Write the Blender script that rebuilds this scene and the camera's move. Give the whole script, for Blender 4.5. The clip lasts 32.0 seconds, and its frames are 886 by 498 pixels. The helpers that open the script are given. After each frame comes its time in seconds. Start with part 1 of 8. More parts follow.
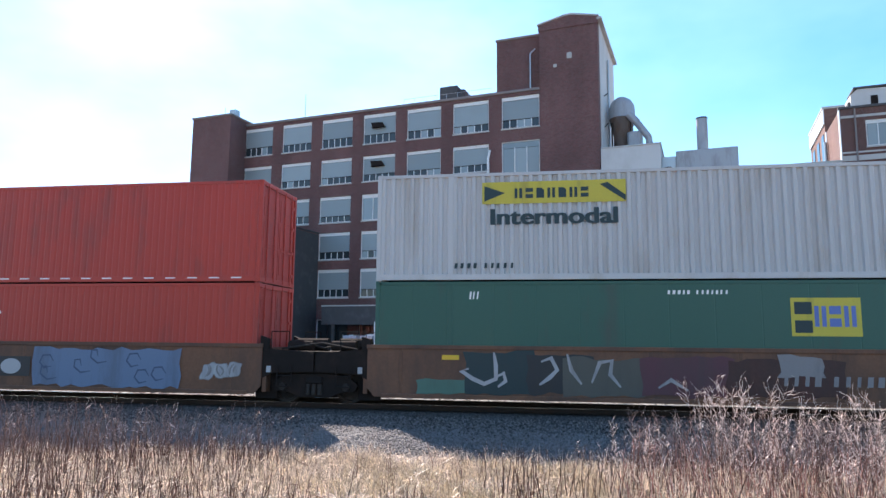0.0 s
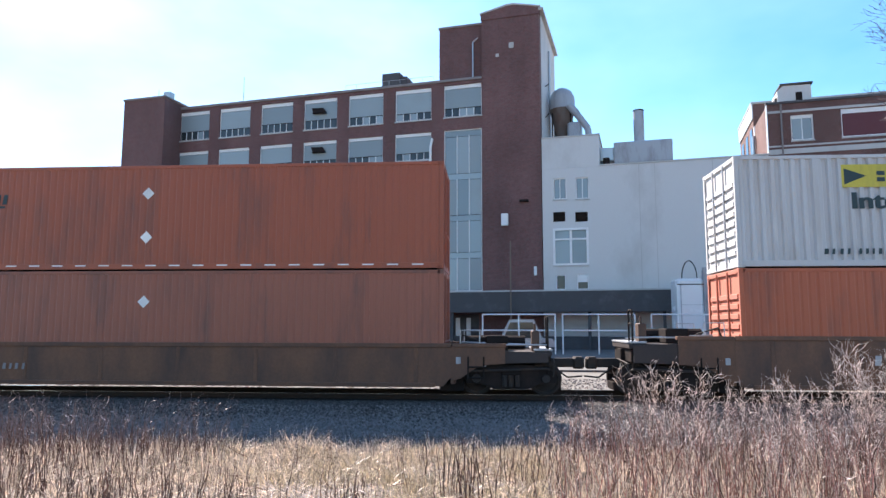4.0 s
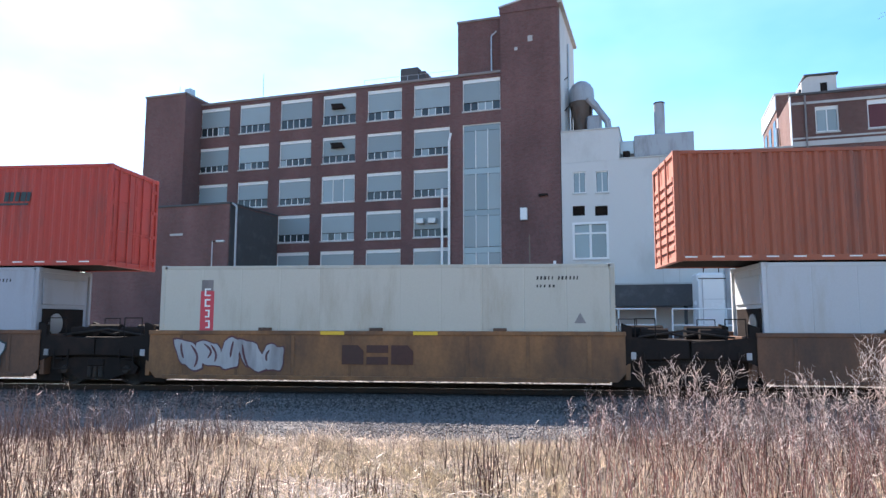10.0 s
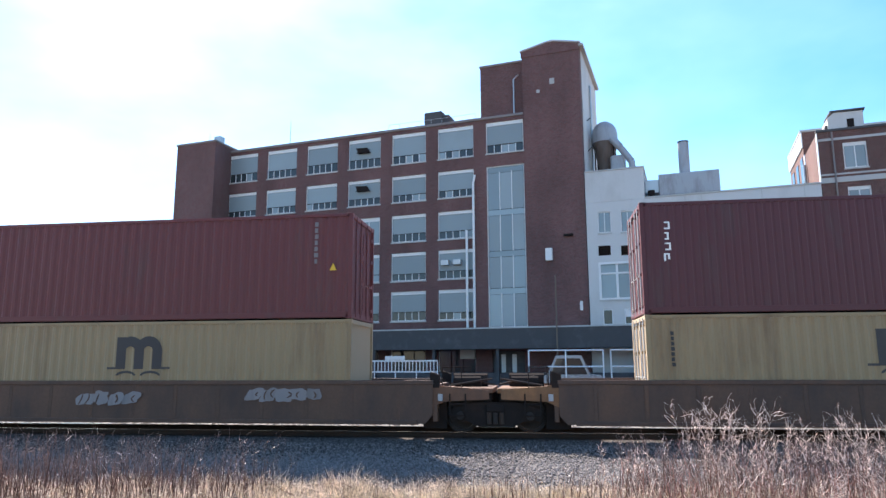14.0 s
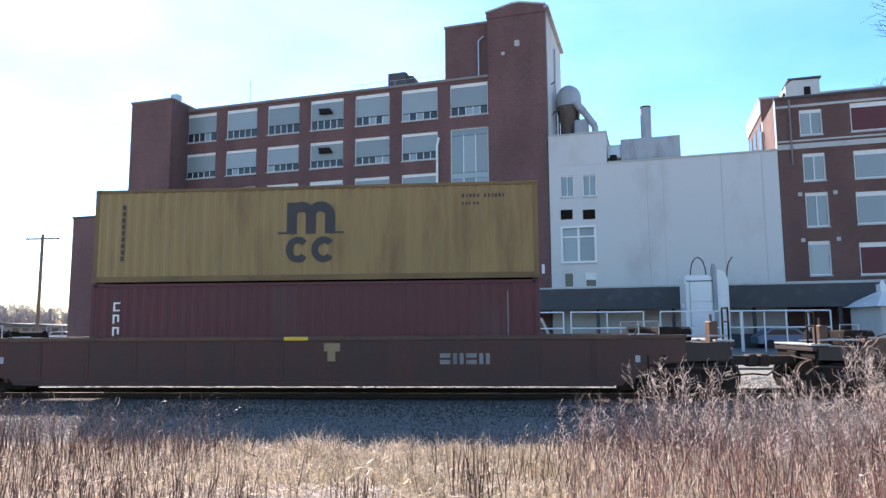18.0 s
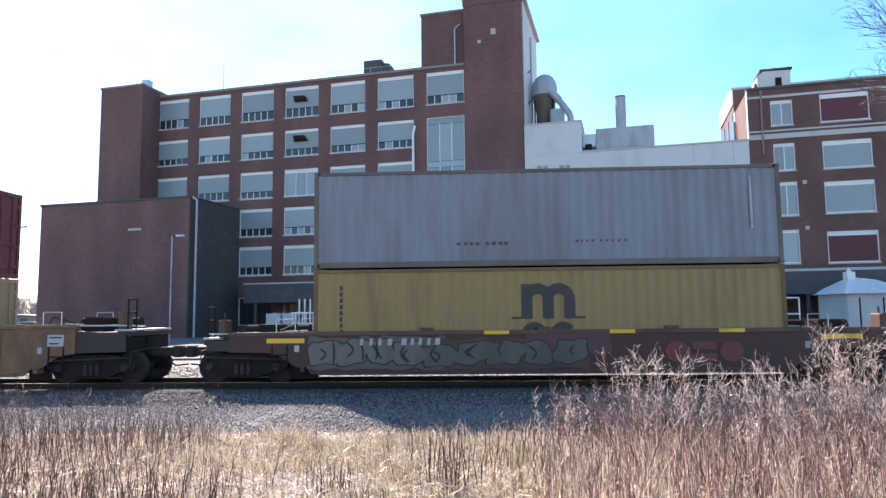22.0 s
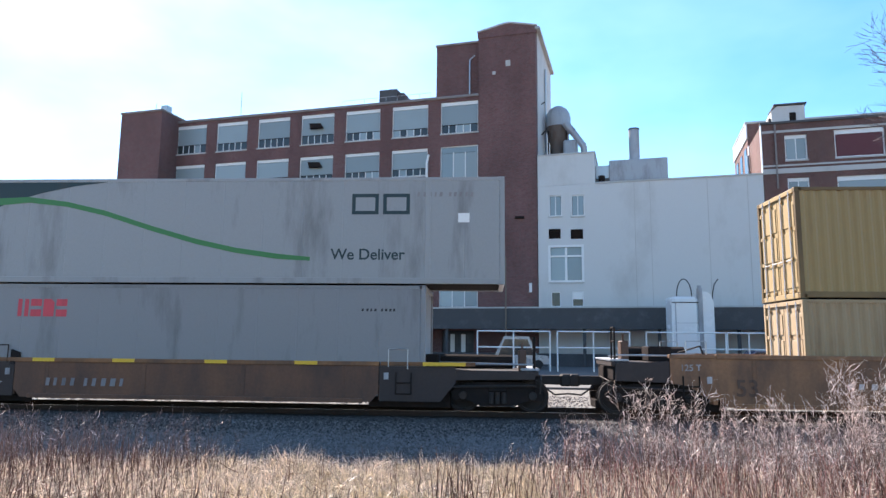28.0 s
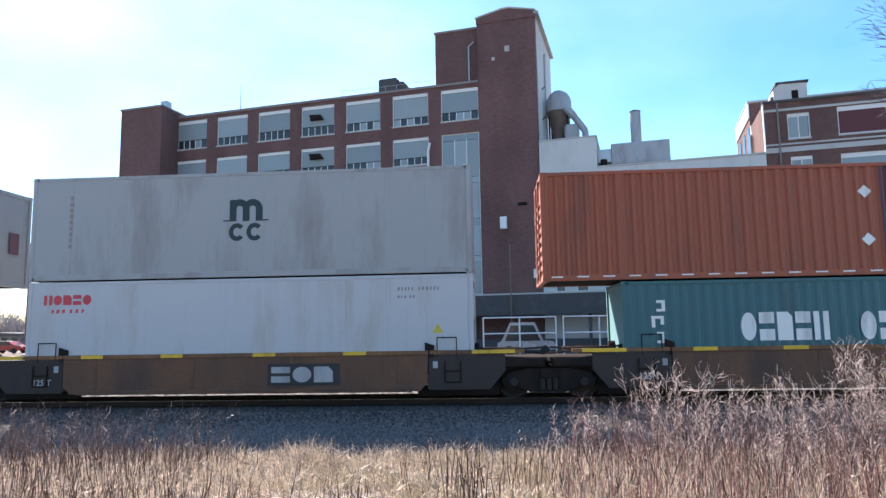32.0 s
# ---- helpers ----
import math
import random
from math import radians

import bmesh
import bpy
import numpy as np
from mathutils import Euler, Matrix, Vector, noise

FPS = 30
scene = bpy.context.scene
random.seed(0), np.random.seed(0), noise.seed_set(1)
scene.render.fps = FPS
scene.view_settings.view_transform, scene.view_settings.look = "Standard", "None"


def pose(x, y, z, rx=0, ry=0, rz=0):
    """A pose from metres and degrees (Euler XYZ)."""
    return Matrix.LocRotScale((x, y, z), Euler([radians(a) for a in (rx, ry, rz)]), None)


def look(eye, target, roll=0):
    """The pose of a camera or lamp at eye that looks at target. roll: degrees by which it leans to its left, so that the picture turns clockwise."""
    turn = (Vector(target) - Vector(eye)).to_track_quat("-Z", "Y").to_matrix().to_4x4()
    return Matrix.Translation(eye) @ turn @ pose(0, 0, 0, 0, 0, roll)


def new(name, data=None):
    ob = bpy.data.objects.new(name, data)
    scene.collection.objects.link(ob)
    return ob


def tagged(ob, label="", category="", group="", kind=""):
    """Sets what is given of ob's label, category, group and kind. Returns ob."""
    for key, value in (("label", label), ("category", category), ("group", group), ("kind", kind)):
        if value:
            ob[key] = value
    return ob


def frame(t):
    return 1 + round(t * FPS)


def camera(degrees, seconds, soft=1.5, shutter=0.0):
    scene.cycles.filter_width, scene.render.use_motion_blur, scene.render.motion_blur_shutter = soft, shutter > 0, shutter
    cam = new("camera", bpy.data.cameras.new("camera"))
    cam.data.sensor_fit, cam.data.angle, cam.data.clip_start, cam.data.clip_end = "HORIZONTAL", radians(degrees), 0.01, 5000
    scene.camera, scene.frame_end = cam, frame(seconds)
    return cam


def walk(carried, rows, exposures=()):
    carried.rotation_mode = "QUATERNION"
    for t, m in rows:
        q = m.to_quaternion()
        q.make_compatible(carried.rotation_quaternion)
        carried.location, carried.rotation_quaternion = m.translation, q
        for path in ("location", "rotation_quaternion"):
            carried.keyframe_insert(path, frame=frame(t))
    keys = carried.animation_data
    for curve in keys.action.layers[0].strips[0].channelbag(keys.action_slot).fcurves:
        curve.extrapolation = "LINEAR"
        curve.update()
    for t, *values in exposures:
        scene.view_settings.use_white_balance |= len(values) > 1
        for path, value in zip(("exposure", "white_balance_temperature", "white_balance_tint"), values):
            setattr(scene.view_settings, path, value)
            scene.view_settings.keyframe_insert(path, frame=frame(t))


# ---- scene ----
# The camera is held by hand at one spot; only its aim wanders. x runs along the track, y away from it, z up from the rail head.
EYE = (0.0, 0.0, 1.75)
cam = camera(66.5, 32.0, soft=1.45)
AIM = [  # seconds, yaw, pitch, roll
    (0, 8.99, 7.59, -0.48),
    (0.5, 8.80, 7.45, -0.38),
    (1, 8.62, 7.17, -0.53),
    (1.5, 8.48, 6.86, -0.40),
    (2, 7.84, 6.48, -0.71),
    (2.5, 5.03, 6.21, -0.57),
    (4.5, 4.07, 6.82, -0.09),
    (5, 4.97, 6.97, -0.01),
    (5.5, 5.32, 6.98, 0.16),
    (6, 5.45, 7.05, 0.27),
    (6.5, 5.30, 7.05, -0.03),
    (7, 5.15, 6.84, 0.08),
    (7.5, 5.16, 6.59, -0.03),
    (8, 5.21, 6.42, -0.11),
    (8.5, 5.32, 6.38, -0.09),
    (9, 5.51, 6.36, 0.08),
    (9.5, 5.65, 6.29, -0.05),
    (10, 5.70, 6.15, -0.10),
    (10.5, 5.63, 6.02, -0.20),
    (11, 5.49, 5.99, -0.20),
    (11.5, 5.31, 6.00, -0.51),
    (12, 5.21, 5.94, -0.89),
    (12.5, 5.94, 7.01, -0.48),
    (13, 6.95, 8.61, 0.08),
    (13.5, 7.47, 9.33, 0.17),
    (14, 7.89, 9.67, 0.24),
    (14.5, 8.20, 9.55, 0.31),
    (16.5, 7.00, 8.25, 0.22),
    (17, 5.93, 7.60, 0.26),
    (17.5, 5.34, 6.99, 0.34),
    (18, 4.78, 6.53, 0.38),
    (18.5, 4.36, 6.19, 0.77),
    (19, 4.06, 6.15, 0.85),
    (19.5, 3.67, 6.13, 0.61),
    (20, 3.18, 6.14, 0.41),
    (20.5, 2.70, 6.07, -0.03),
    (21, 2.47, 6.01, -0.13),
    (21.5, 2.53, 5.80, 0.20),
    (22, 2.77, 5.55, 0.60),
    (22.5, 3.08, 5.46, 1.08),
    (23, 3.33, 5.55, 1.60),
    (23.5, 3.58, 5.80, 1.83),
    (24, 3.69, 6.03, 1.45),
    (24.5, 3.88, 6.28, 1.11),
    (25, 4.01, 6.53, 1.08),
    (25.5, 4.03, 6.74, 1.04),
    (26, 4.00, 7.10, 1.15),
    (26.5, 4.00, 7.45, 0.87),
    (28.5, 3.57, 7.99, -0.74),
    (29, 3.51, 7.87, -0.31),
    (29.5, 3.64, 7.75, 0.00),
    (30, 3.83, 7.55, 0.08),
    (30.5, 3.99, 7.36, 0.49),
    (31, 4.07, 7.24, 0.71),
    (31.5, 4.08, 7.09, 0.93),
    (32, 4.15, 6.97, 0.92),
]
GRADE = [(t, stops + 0.69, 6400, 18) for t, stops in ((0.0, 0.84), (1.0, 0.92), (2.0, 0.84), (5.0, 0.81), (7.0, 0.7), (8.0, 0.82), (10.0, 0.92), (11.0, 0.82), (12.0, 0.78), (13.0, 0.92), (14.0, 0.9), (17.0, 0.77), (18.0, 0.9), (19.0, 1.02), (21.0, 1.02), (26.0, 1.02), (29.0, 0.75), (30.0, 0.68), (32.0, 0.76))]  # seconds, stops, kelvin, tint
walk(cam, [(t, pose(*EYE, 90 + pitch, roll, yaw)) for t, yaw, pitch, roll in AIM], GRADE)

# ---- daylight: high thin haze, sun ahead and to the left of the camera ----
SUN_AZ, SUN_EL = 30.5, 43.0  # degrees left of the track's normal, degrees up
world = bpy.data.worlds.new("sky")
scene.world = world
world.use_nodes = True
wn = world.node_tree.nodes
wn.clear()
sky = wn.new("ShaderNodeTexSky")
sky.sky_type = "NISHITA"
sky.sun_disc = False
sky.sun_elevation, sky.sun_rotation = radians(SUN_EL), radians(-SUN_AZ)
sky.air_density, sky.dust_density, sky.ozone_density = 1.0, 0.3, 2.0
wb = wn.new("ShaderNodeBackground")
wb.inputs["Strength"].default_value = 0.089
wo = wn.new("ShaderNodeOutputWorld")
wl = world.node_tree.links.new
tint = wn.new("ShaderNodeHueSaturation")
tint.inputs["Saturation"].default_value, tint.inputs["Hue"].default_value = 1.38, 0.490
wl(sky.outputs[0], tint.inputs["Color"])
# thin cirrus over the whole sky, brightest where it scatters the sun forward
where = wn.new("ShaderNodeTexCoord")
stretch = wn.new("ShaderNodeMapping")
stretch.inputs["Scale"].default_value = (1.6, 1.6, 3.4)
wl(where.outputs["Generated"], stretch.inputs["Vector"])
wisp = wn.new("ShaderNodeTexNoise")
wisp.inputs["Scale"].default_value, wisp.inputs["Detail"].default_value, wisp.inputs["Roughness"].default_value = 1.3, 5.0, 0.5
wl(stretch.outputs["Vector"], wisp.inputs["Vector"])
thick = wn.new("ShaderNodeMapRange")
thick.inputs["From Min"].default_value, thick.inputs["From Max"].default_value = 0.28, 0.74
wl(wisp.outputs["Fac"], thick.inputs["Value"])
facing = wn.new("ShaderNodeVectorMath")
facing.operation = "DOT_PRODUCT"
facing.inputs[1].default_value = (-math.sin(radians(SUN_AZ)) * math.cos(radians(SUN_EL)), math.cos(radians(SUN_AZ)) * math.cos(radians(SUN_EL)), math.sin(radians(SUN_EL)))
wl(where.outputs["Generated"], facing.inputs[0])
glow = wn.new("ShaderNodeMapRange")
glow.interpolation_type = "SMOOTHSTEP"
glow.inputs["From Min"].default_value, glow.inputs["From Max"].default_value = 0.72, 1.02
glow.inputs["To Min"].default_value, glow.inputs["To Max"].default_value = 0.11, 0.24
wl(facing.outputs["Value"], glow.inputs["Value"])
veil = wn.new("ShaderNodeMath")
veil.operation = "MULTIPLY"
wl(thick.outputs["Result"], veil.inputs[0])
wl(glow.outputs["Result"], veil.inputs[1])
cirrus = wn.new("ShaderNodeMixRGB")
cirrus.blend_type = "ADD"
cirrus.inputs["Color2"].default_value = (13.6, 14.0, 14.3, 1)
wl(veil.outputs[0], cirrus.inputs["Fac"])
wl(tint.outputs["Color"], cirrus.inputs["Color1"])
wl(cirrus.outputs["Color"], wb.inputs["Color"])
world.node_tree.links.new(wb.outputs[0], wo.inputs["Surface"])
sun = new("sun", bpy.data.lights.new("sun", "SUN"))
sun.data.energy, sun.data.angle, sun.data.color = 5.0, radians(0.6), (1.0, 0.92, 0.79)
to_sun = Vector((-math.sin(radians(SUN_AZ)) * math.cos(radians(SUN_EL)), math.cos(radians(SUN_AZ)) * math.cos(radians(SUN_EL)), math.sin(radians(SUN_EL))))
sun.matrix_basis = look(to_sun * 200, (0, 0, 0))

# ---- materials ----
MATS = {}


def material(name, rgb, rough=0.6, metal=0.0, grain=0.12, scale=6.0, dirt=None, dirt_amount=0.3, streak=1.0, bump=0.1, bump_scale=60.0, by_island=0.0, by_object=0.0, spec=0.5, thin=0.0, dust=0.0):
    """A weathered surface: base colour, large stains, fine grain and a little relief, in object space."""
    if name in MATS:
        return MATS[name]
    m = bpy.data.materials.new(name)
    MATS[name] = m
    m.use_nodes = True
    nt = m.node_tree
    n, link = nt.nodes, nt.links.new
    bsdf = n["Principled BSDF"]
    co = n.new("ShaderNodeTexCoord")
    mp = n.new("ShaderNodeMapping")
    mp.inputs["Scale"].default_value = (1.0, 1.0, 1.0 / streak)
    shift = n.new("ShaderNodeVectorMath")  # each piece is stained in its own places
    shift.operation = "SCALE"
    shift.inputs[0].default_value = (37.0, 11.0, 23.0)
    link(n.new("ShaderNodeObjectInfo").outputs["Random"], shift.inputs["Scale"])
    moved = n.new("ShaderNodeVectorMath")
    link(co.outputs["Object"], moved.inputs[0])
    link(shift.outputs["Vector"], moved.inputs[1])
    link(moved.outputs["Vector"], mp.inputs["Vector"])
    fine = n.new("ShaderNodeTexNoise")
    fine.inputs["Scale"].default_value, fine.inputs["Detail"].default_value = bump_scale, 4.0
    link(co.outputs["Object"], fine.inputs["Vector"])
    large = n.new("ShaderNodeTexNoise")
    large.inputs["Scale"].default_value, large.inputs["Detail"].default_value = scale * 0.2, 6.0
    large.inputs["Roughness"].default_value = 0.65
    link(mp.outputs["Vector"], large.inputs["Vector"])
    # value variation
    ramp = n.new("ShaderNodeMapRange")
    ramp.inputs["To Min"].default_value, ramp.inputs["To Max"].default_value = 1 - grain, 1 + grain
    link(fine.outputs["Fac"], ramp.inputs["Value"])
    hsv = n.new("ShaderNodeHueSaturation")
    hsv.inputs["Color"].default_value = (*rgb, 1)
    value = ramp.outputs["Result"]
    if by_island or by_object:
        src = n.new("ShaderNodeNewGeometry").outputs["Random Per Island"] if by_island else n.new("ShaderNodeObjectInfo").outputs["Random"]
        r2 = n.new("ShaderNodeMapRange")
        k = by_island or by_object
        r2.inputs["To Min"].default_value, r2.inputs["To Max"].default_value = 1 - k, 1 + k
        link(src, r2.inputs["Value"])
        mul = n.new("ShaderNodeMath")
        mul.operation = "MULTIPLY"
        link(value, mul.inputs[0])
        link(r2.outputs["Result"], mul.inputs[1])
        value = mul.outputs[0]
    link(value, hsv.inputs["Value"])
    colour = hsv.outputs["Color"]
    if dirt:
        edge = n.new("ShaderNodeMapRange")
        edge.inputs["From Min"].default_value, edge.inputs["From Max"].default_value = 0.62 - dirt_amount * 0.35, 0.8
        link(large.outputs["Fac"], edge.inputs["Value"])
        amount = n.new("ShaderNodeMath")
        amount.operation = "MULTIPLY"
        amount.inputs[1].default_value = min(1.0, 0.5 + dirt_amount)
        link(edge.outputs["Result"], amount.inputs[0])
        mix = n.new("ShaderNodeMixRGB")
        mix.inputs["Color2"].default_value = (*dirt, 1)
        link(amount.outputs[0], mix.inputs["Fac"])
        link(colour, mix.inputs["Color1"])
        colour = mix.outputs["Color"]
    link(colour, bsdf.inputs["Base Color"])
    rr = n.new("ShaderNodeMapRange")
    rr.inputs["To Min"].default_value, rr.inputs["To Max"].default_value = max(0.02, rough - 0.12), min(1.0, rough + 0.12)
    link(large.outputs["Fac"], rr.inputs["Value"])
    link(rr.outputs["Result"], bsdf.inputs["Roughness"])
    bsdf.inputs["Metallic"].default_value = metal
    bsdf.inputs["Specular IOR Level"].default_value = spec
    if dust:  # a chalky film that shows at a low angle
        bsdf.inputs["Sheen Weight"].default_value, bsdf.inputs["Sheen Roughness"].default_value = dust, 0.55
        bsdf.inputs["Sheen Tint"].default_value = (*[0.45 + 0.55 * c / max(rgb) for c in rgb], 1)
    if bump:
        bp = n.new("ShaderNodeBump")
        bp.inputs["Strength"].default_value, bp.inputs["Distance"].default_value = bump, 0.02
        link(fine.outputs["Fac"], bp.inputs["Height"])
        link(bp.outputs["Normal"], bsdf.inputs["Normal"])
    if thin:  # light passes through dead leaves and stems
        tl = n.new("ShaderNodeBsdfTranslucent")
        link(colour, tl.inputs["Color"])
        mx = n.new("ShaderNodeMixShader")
        mx.inputs["Fac"].default_value = thin
        link(bsdf.outputs["BSDF"], mx.inputs[1])
        link(tl.outputs["BSDF"], mx.inputs[2])
        link(mx.outputs["Shader"], n["Material Output"].inputs["Surface"])
    return m


def brick_material(name, rgb, mortar, size=0.21):
    """Brickwork: courses 75 mm high with mortar joints, soot and pale efflorescence."""
    m = bpy.data.materials.new(name)
    MATS[name] = m
    m.use_nodes = True
    n, link = m.node_tree.nodes, m.node_tree.links.new
    bsdf = n["Principled BSDF"]
    co = n.new("ShaderNodeTexCoord")
    sep = n.new("ShaderNodeSeparateXYZ")
    link(co.outputs["Object"], sep.inputs[0])
    add = n.new("ShaderNodeMath")
    link(sep.outputs["X"], add.inputs[0])
    link(sep.outputs["Y"], add.inputs[1])
    com = n.new("ShaderNodeCombineXYZ")
    link(add.outputs[0], com.inputs["X"])
    link(sep.outputs["Z"], com.inputs["Y"])
    br = n.new("ShaderNodeTexBrick")
    br.inputs["Scale"].default_value = 1.0
    br.inputs["Brick Width"].default_value, br.inputs["Row Height"].default_value, br.inputs["Mortar Size"].default_value = size, 0.075, 0.006
    br.inputs["Color1"].default_value = (*[c * 1.18 for c in rgb], 1)
    br.inputs["Color2"].default_value = (*[c * 0.78 for c in rgb], 1)
    br.inputs["Mortar"].default_value = (*mortar, 1)
    link(com.outputs[0], br.inputs["Vector"])
    ns = n.new("ShaderNodeTexNoise")
    ns.inputs["Scale"].default_value, ns.inputs["Detail"].default_value = 0.35, 7.0
    mp = n.new("ShaderNodeMapping")
    mp.inputs["Scale"].default_value = (1, 1, 0.35)
    link(co.outputs["Object"], mp.inputs["Vector"])
    link(mp.outputs["Vector"], ns.inputs["Vector"])
    mr = n.new("ShaderNodeMapRange")
    mr.inputs["From Min"].default_value, mr.inputs["From Max"].default_value = 0.3, 0.75
    mr.inputs["To Min"].default_value, mr.inputs["To Max"].default_value = 0.72, 1.25
    link(ns.outputs["Fac"], mr.inputs["Value"])
    hsv = n.new("ShaderNodeHueSaturation")
    link(br.outputs["Color"], hsv.inputs["Color"])
    link(mr.outputs["Result"], hsv.inputs["Value"])
    link(hsv.outputs["Color"], bsdf.inputs["Base Color"])
    bsdf.inputs["Roughness"].default_value = 0.88
    bp = n.new("ShaderNodeBump")
    bp.inputs["Strength"].default_value, bp.inputs["Distance"].default_value = 0.5, 0.01
    link(br.outputs["Fac"], bp.inputs["Height"])
    bp.invert = True
    link(bp.outputs["Normal"], bsdf.inputs["Normal"])
    return m


RUST = (0.10, 0.045, 0.02)
GRIME = (0.06, 0.05, 0.045)


def paint(name, rgb, rough=0.45, dirt=GRIME, amount=0.22, dust=0.5):
    return material(name, rgb, rough, grain=0.07, scale=6.0, dirt=dirt, dirt_amount=amount, streak=5.0, bump=0.06, bump_scale=25.0, by_object=0.05, spec=0.36, dust=dust)


P_RED = paint("paint_bright_red", (0.40, 0.034, 0.02), dust=0.38)
P_ORANGE = paint("paint_orange", (0.39, 0.088, 0.035))
P_RUSTORANGE = paint("paint_faded_orange", (0.305, 0.072, 0.031), amount=0.3)
P_DULLORANGE = paint("paint_dull_orange", (0.27, 0.085, 0.05), amount=0.35)
P_BOXWHITE = paint("paint_box_white", (0.47, 0.46, 0.455), dirt=(0.30, 0.23, 0.17), amount=0.26)
P_REEFER = paint("paint_reefer_white", (0.455, 0.465, 0.49), rough=0.4, dirt=(0.33, 0.27, 0.2), amount=0.2)
P_OFFWHITE = paint("paint_off_white", (0.455, 0.435, 0.38), rough=0.42, dirt=(0.3, 0.24, 0.17), amount=0.25)
P_REEFERDULL = paint("paint_dulled_reefer", (0.315, 0.33, 0.375), rough=0.45, dirt=(0.22, 0.2, 0.18), amount=0.3)
P_STAINED = paint("paint_stained_white", (0.50, 0.49, 0.48), dirt=(0.20, 0.13, 0.08), amount=0.42)
P_CREAM = paint("paint_cream", (0.52, 0.49, 0.40), amount=0.2)
P_RUSTYCREAM = paint("paint_rusty_cream", (0.46, 0.46, 0.40), dirt=(0.16, 0.09, 0.045), amount=0.5)
P_GREEN = paint("paint_dark_green", (0.017, 0.078, 0.056))
P_MSC = paint("paint_mustard", (0.248, 0.163, 0.056), dirt=RUST, amount=0.32)
P_TAN = paint("paint_tan", (0.27, 0.187, 0.096), dirt=RUST, amount=0.28)
P_OXIDE = paint("paint_oxide_red", (0.112, 0.021, 0.022), amount=0.22, dust=0.28)
P_PURPLE = paint("paint_dark_maroon", (0.072, 0.013, 0.018), amount=0.22, dust=0.2)
P_BLUE = paint("paint_blue", (0.019, 0.05, 0.115), amount=0.25)
P_GREYBLUE = paint("paint_grey_blue", (0.178, 0.20, 0.238), dirt=(0.12, 0.095, 0.085), amount=0.55)
P_RUSTED = material("rust_bitten_frame", (0.15, 0.135, 0.13), 0.7, grain=0.3, scale=3.0, dirt=(0.085, 0.05, 0.035), dirt_amount=0.85, streak=1.5, bump=0.2, spec=0.25)
P_MUSTARDWORN = material("worn_mustard_frame", (0.185, 0.122, 0.052), 0.65, grain=0.25, scale=3.0, dirt=(0.08, 0.05, 0.03), dirt_amount=0.75, streak=1.5, bump=0.15, spec=0.3)
P_STEELBLUE = paint("paint_steel_blue", (0.072, 0.093, 0.128), amount=0.25, dust=0.35)
P_GREY = paint("paint_grey", (0.205, 0.205, 0.21), amount=0.2)
P_PALEGREY = paint("paint_pale_grey", (0.27, 0.275, 0.275), amount=0.25)
P_WASHEDGREY = paint("paint_washed_grey", (0.325, 0.33, 0.335), dirt=(0.15, 0.13, 0.12), amount=0.35)
P_TEAL = paint("paint_teal", (0.028, 0.115, 0.13), amount=0.18)


def wagon_paint(name, rgb, rough=0.65):
    return material(name, rgb, rough, grain=0.22, scale=5.0, dirt=(0.055, 0.04, 0.036), dirt_amount=0.72, streak=2.5, bump=0.12, bump_scale=14.0, by_object=0.1, spec=0.3)


C_TAN = wagon_paint("wagon_ochre", (0.25, 0.118, 0.052))
C_BROWN = wagon_paint("wagon_brown", (0.165, 0.078, 0.045))
C_UMBER = wagon_paint("wagon_umber", (0.115, 0.063, 0.042))
C_OXBLOOD = wagon_paint("wagon_oxblood", (0.079, 0.034, 0.028))
C_SOOT = wagon_paint("wagon_soot", (0.04, 0.029, 0.027))
C_YELLOW = wagon_paint("wagon_yellow", (0.255, 0.126, 0.062))
IRON = material("black_iron", (0.022, 0.018, 0.017), 0.92, grain=0.3, spec=0.08, dirt=(0.05, 0.032, 0.026), dirt_amount=0.4, bump=0.2)
WHEEL = material("wheel_steel", (0.03, 0.023, 0.02), 0.8, metal=0.2, grain=0.2, dirt=RUST, dirt_amount=0.3)
RAIL = material("rail_steel", (0.035, 0.025, 0.02), 0.85, metal=0.0, grain=0.2, dirt=(0.06, 0.03, 0.02), dirt_amount=0.5, spec=0.15)
RAILTOP = material("rail_head_polished", (0.62, 0.60, 0.57), 0.18, metal=1.0, grain=0.05)
TIMBER = material("tie_timber", (0.07, 0.055, 0.042), 0.9, grain=0.3, by_object=0.3, bump=0.5)
# galvanised rods, paled to carry the sun on the left-hand ends
LIT_ROD = material("sunlit_galvanised_rod", (0.52, 0.52, 0.51), 0.5, metal=0.1, grain=0.1, dirt=(0.2, 0.13, 0.09), dirt_amount=0.3)
STEEL = material("galvanised_steel", (0.45, 0.46, 0.47), 0.4, metal=0.8, grain=0.1)
M_YELLOW = paint("stripe_yellow", (0.70, 0.42, 0.03), 0.5, GRIME, 0.2)
M_WHITE = paint("marking_white", (0.75, 0.75, 0.73), 0.5, GRIME, 0.15)
M_NAVY = paint("marking_navy", (0.025, 0.04, 0.10), 0.5, GRIME, 0.1, dust=0.12)
M_CHARCOAL = paint("marking_charcoal", (0.034, 0.030, 0.031), 0.5, GRIME, 0.2, dust=0.12)
M_BLACK = paint("marking_black", (0.025, 0.025, 0.028), 0.5, GRIME, 0.1, dust=0.12)
M_DKGREEN = paint("marking_dark_green", (0.02, 0.075, 0.06), 0.5, GRIME, 0.1, dust=0.12)
M_SIGNYELLOW = paint("marking_yellow", (0.50, 0.41, 0.045), 0.5, GRIME, 0.25)
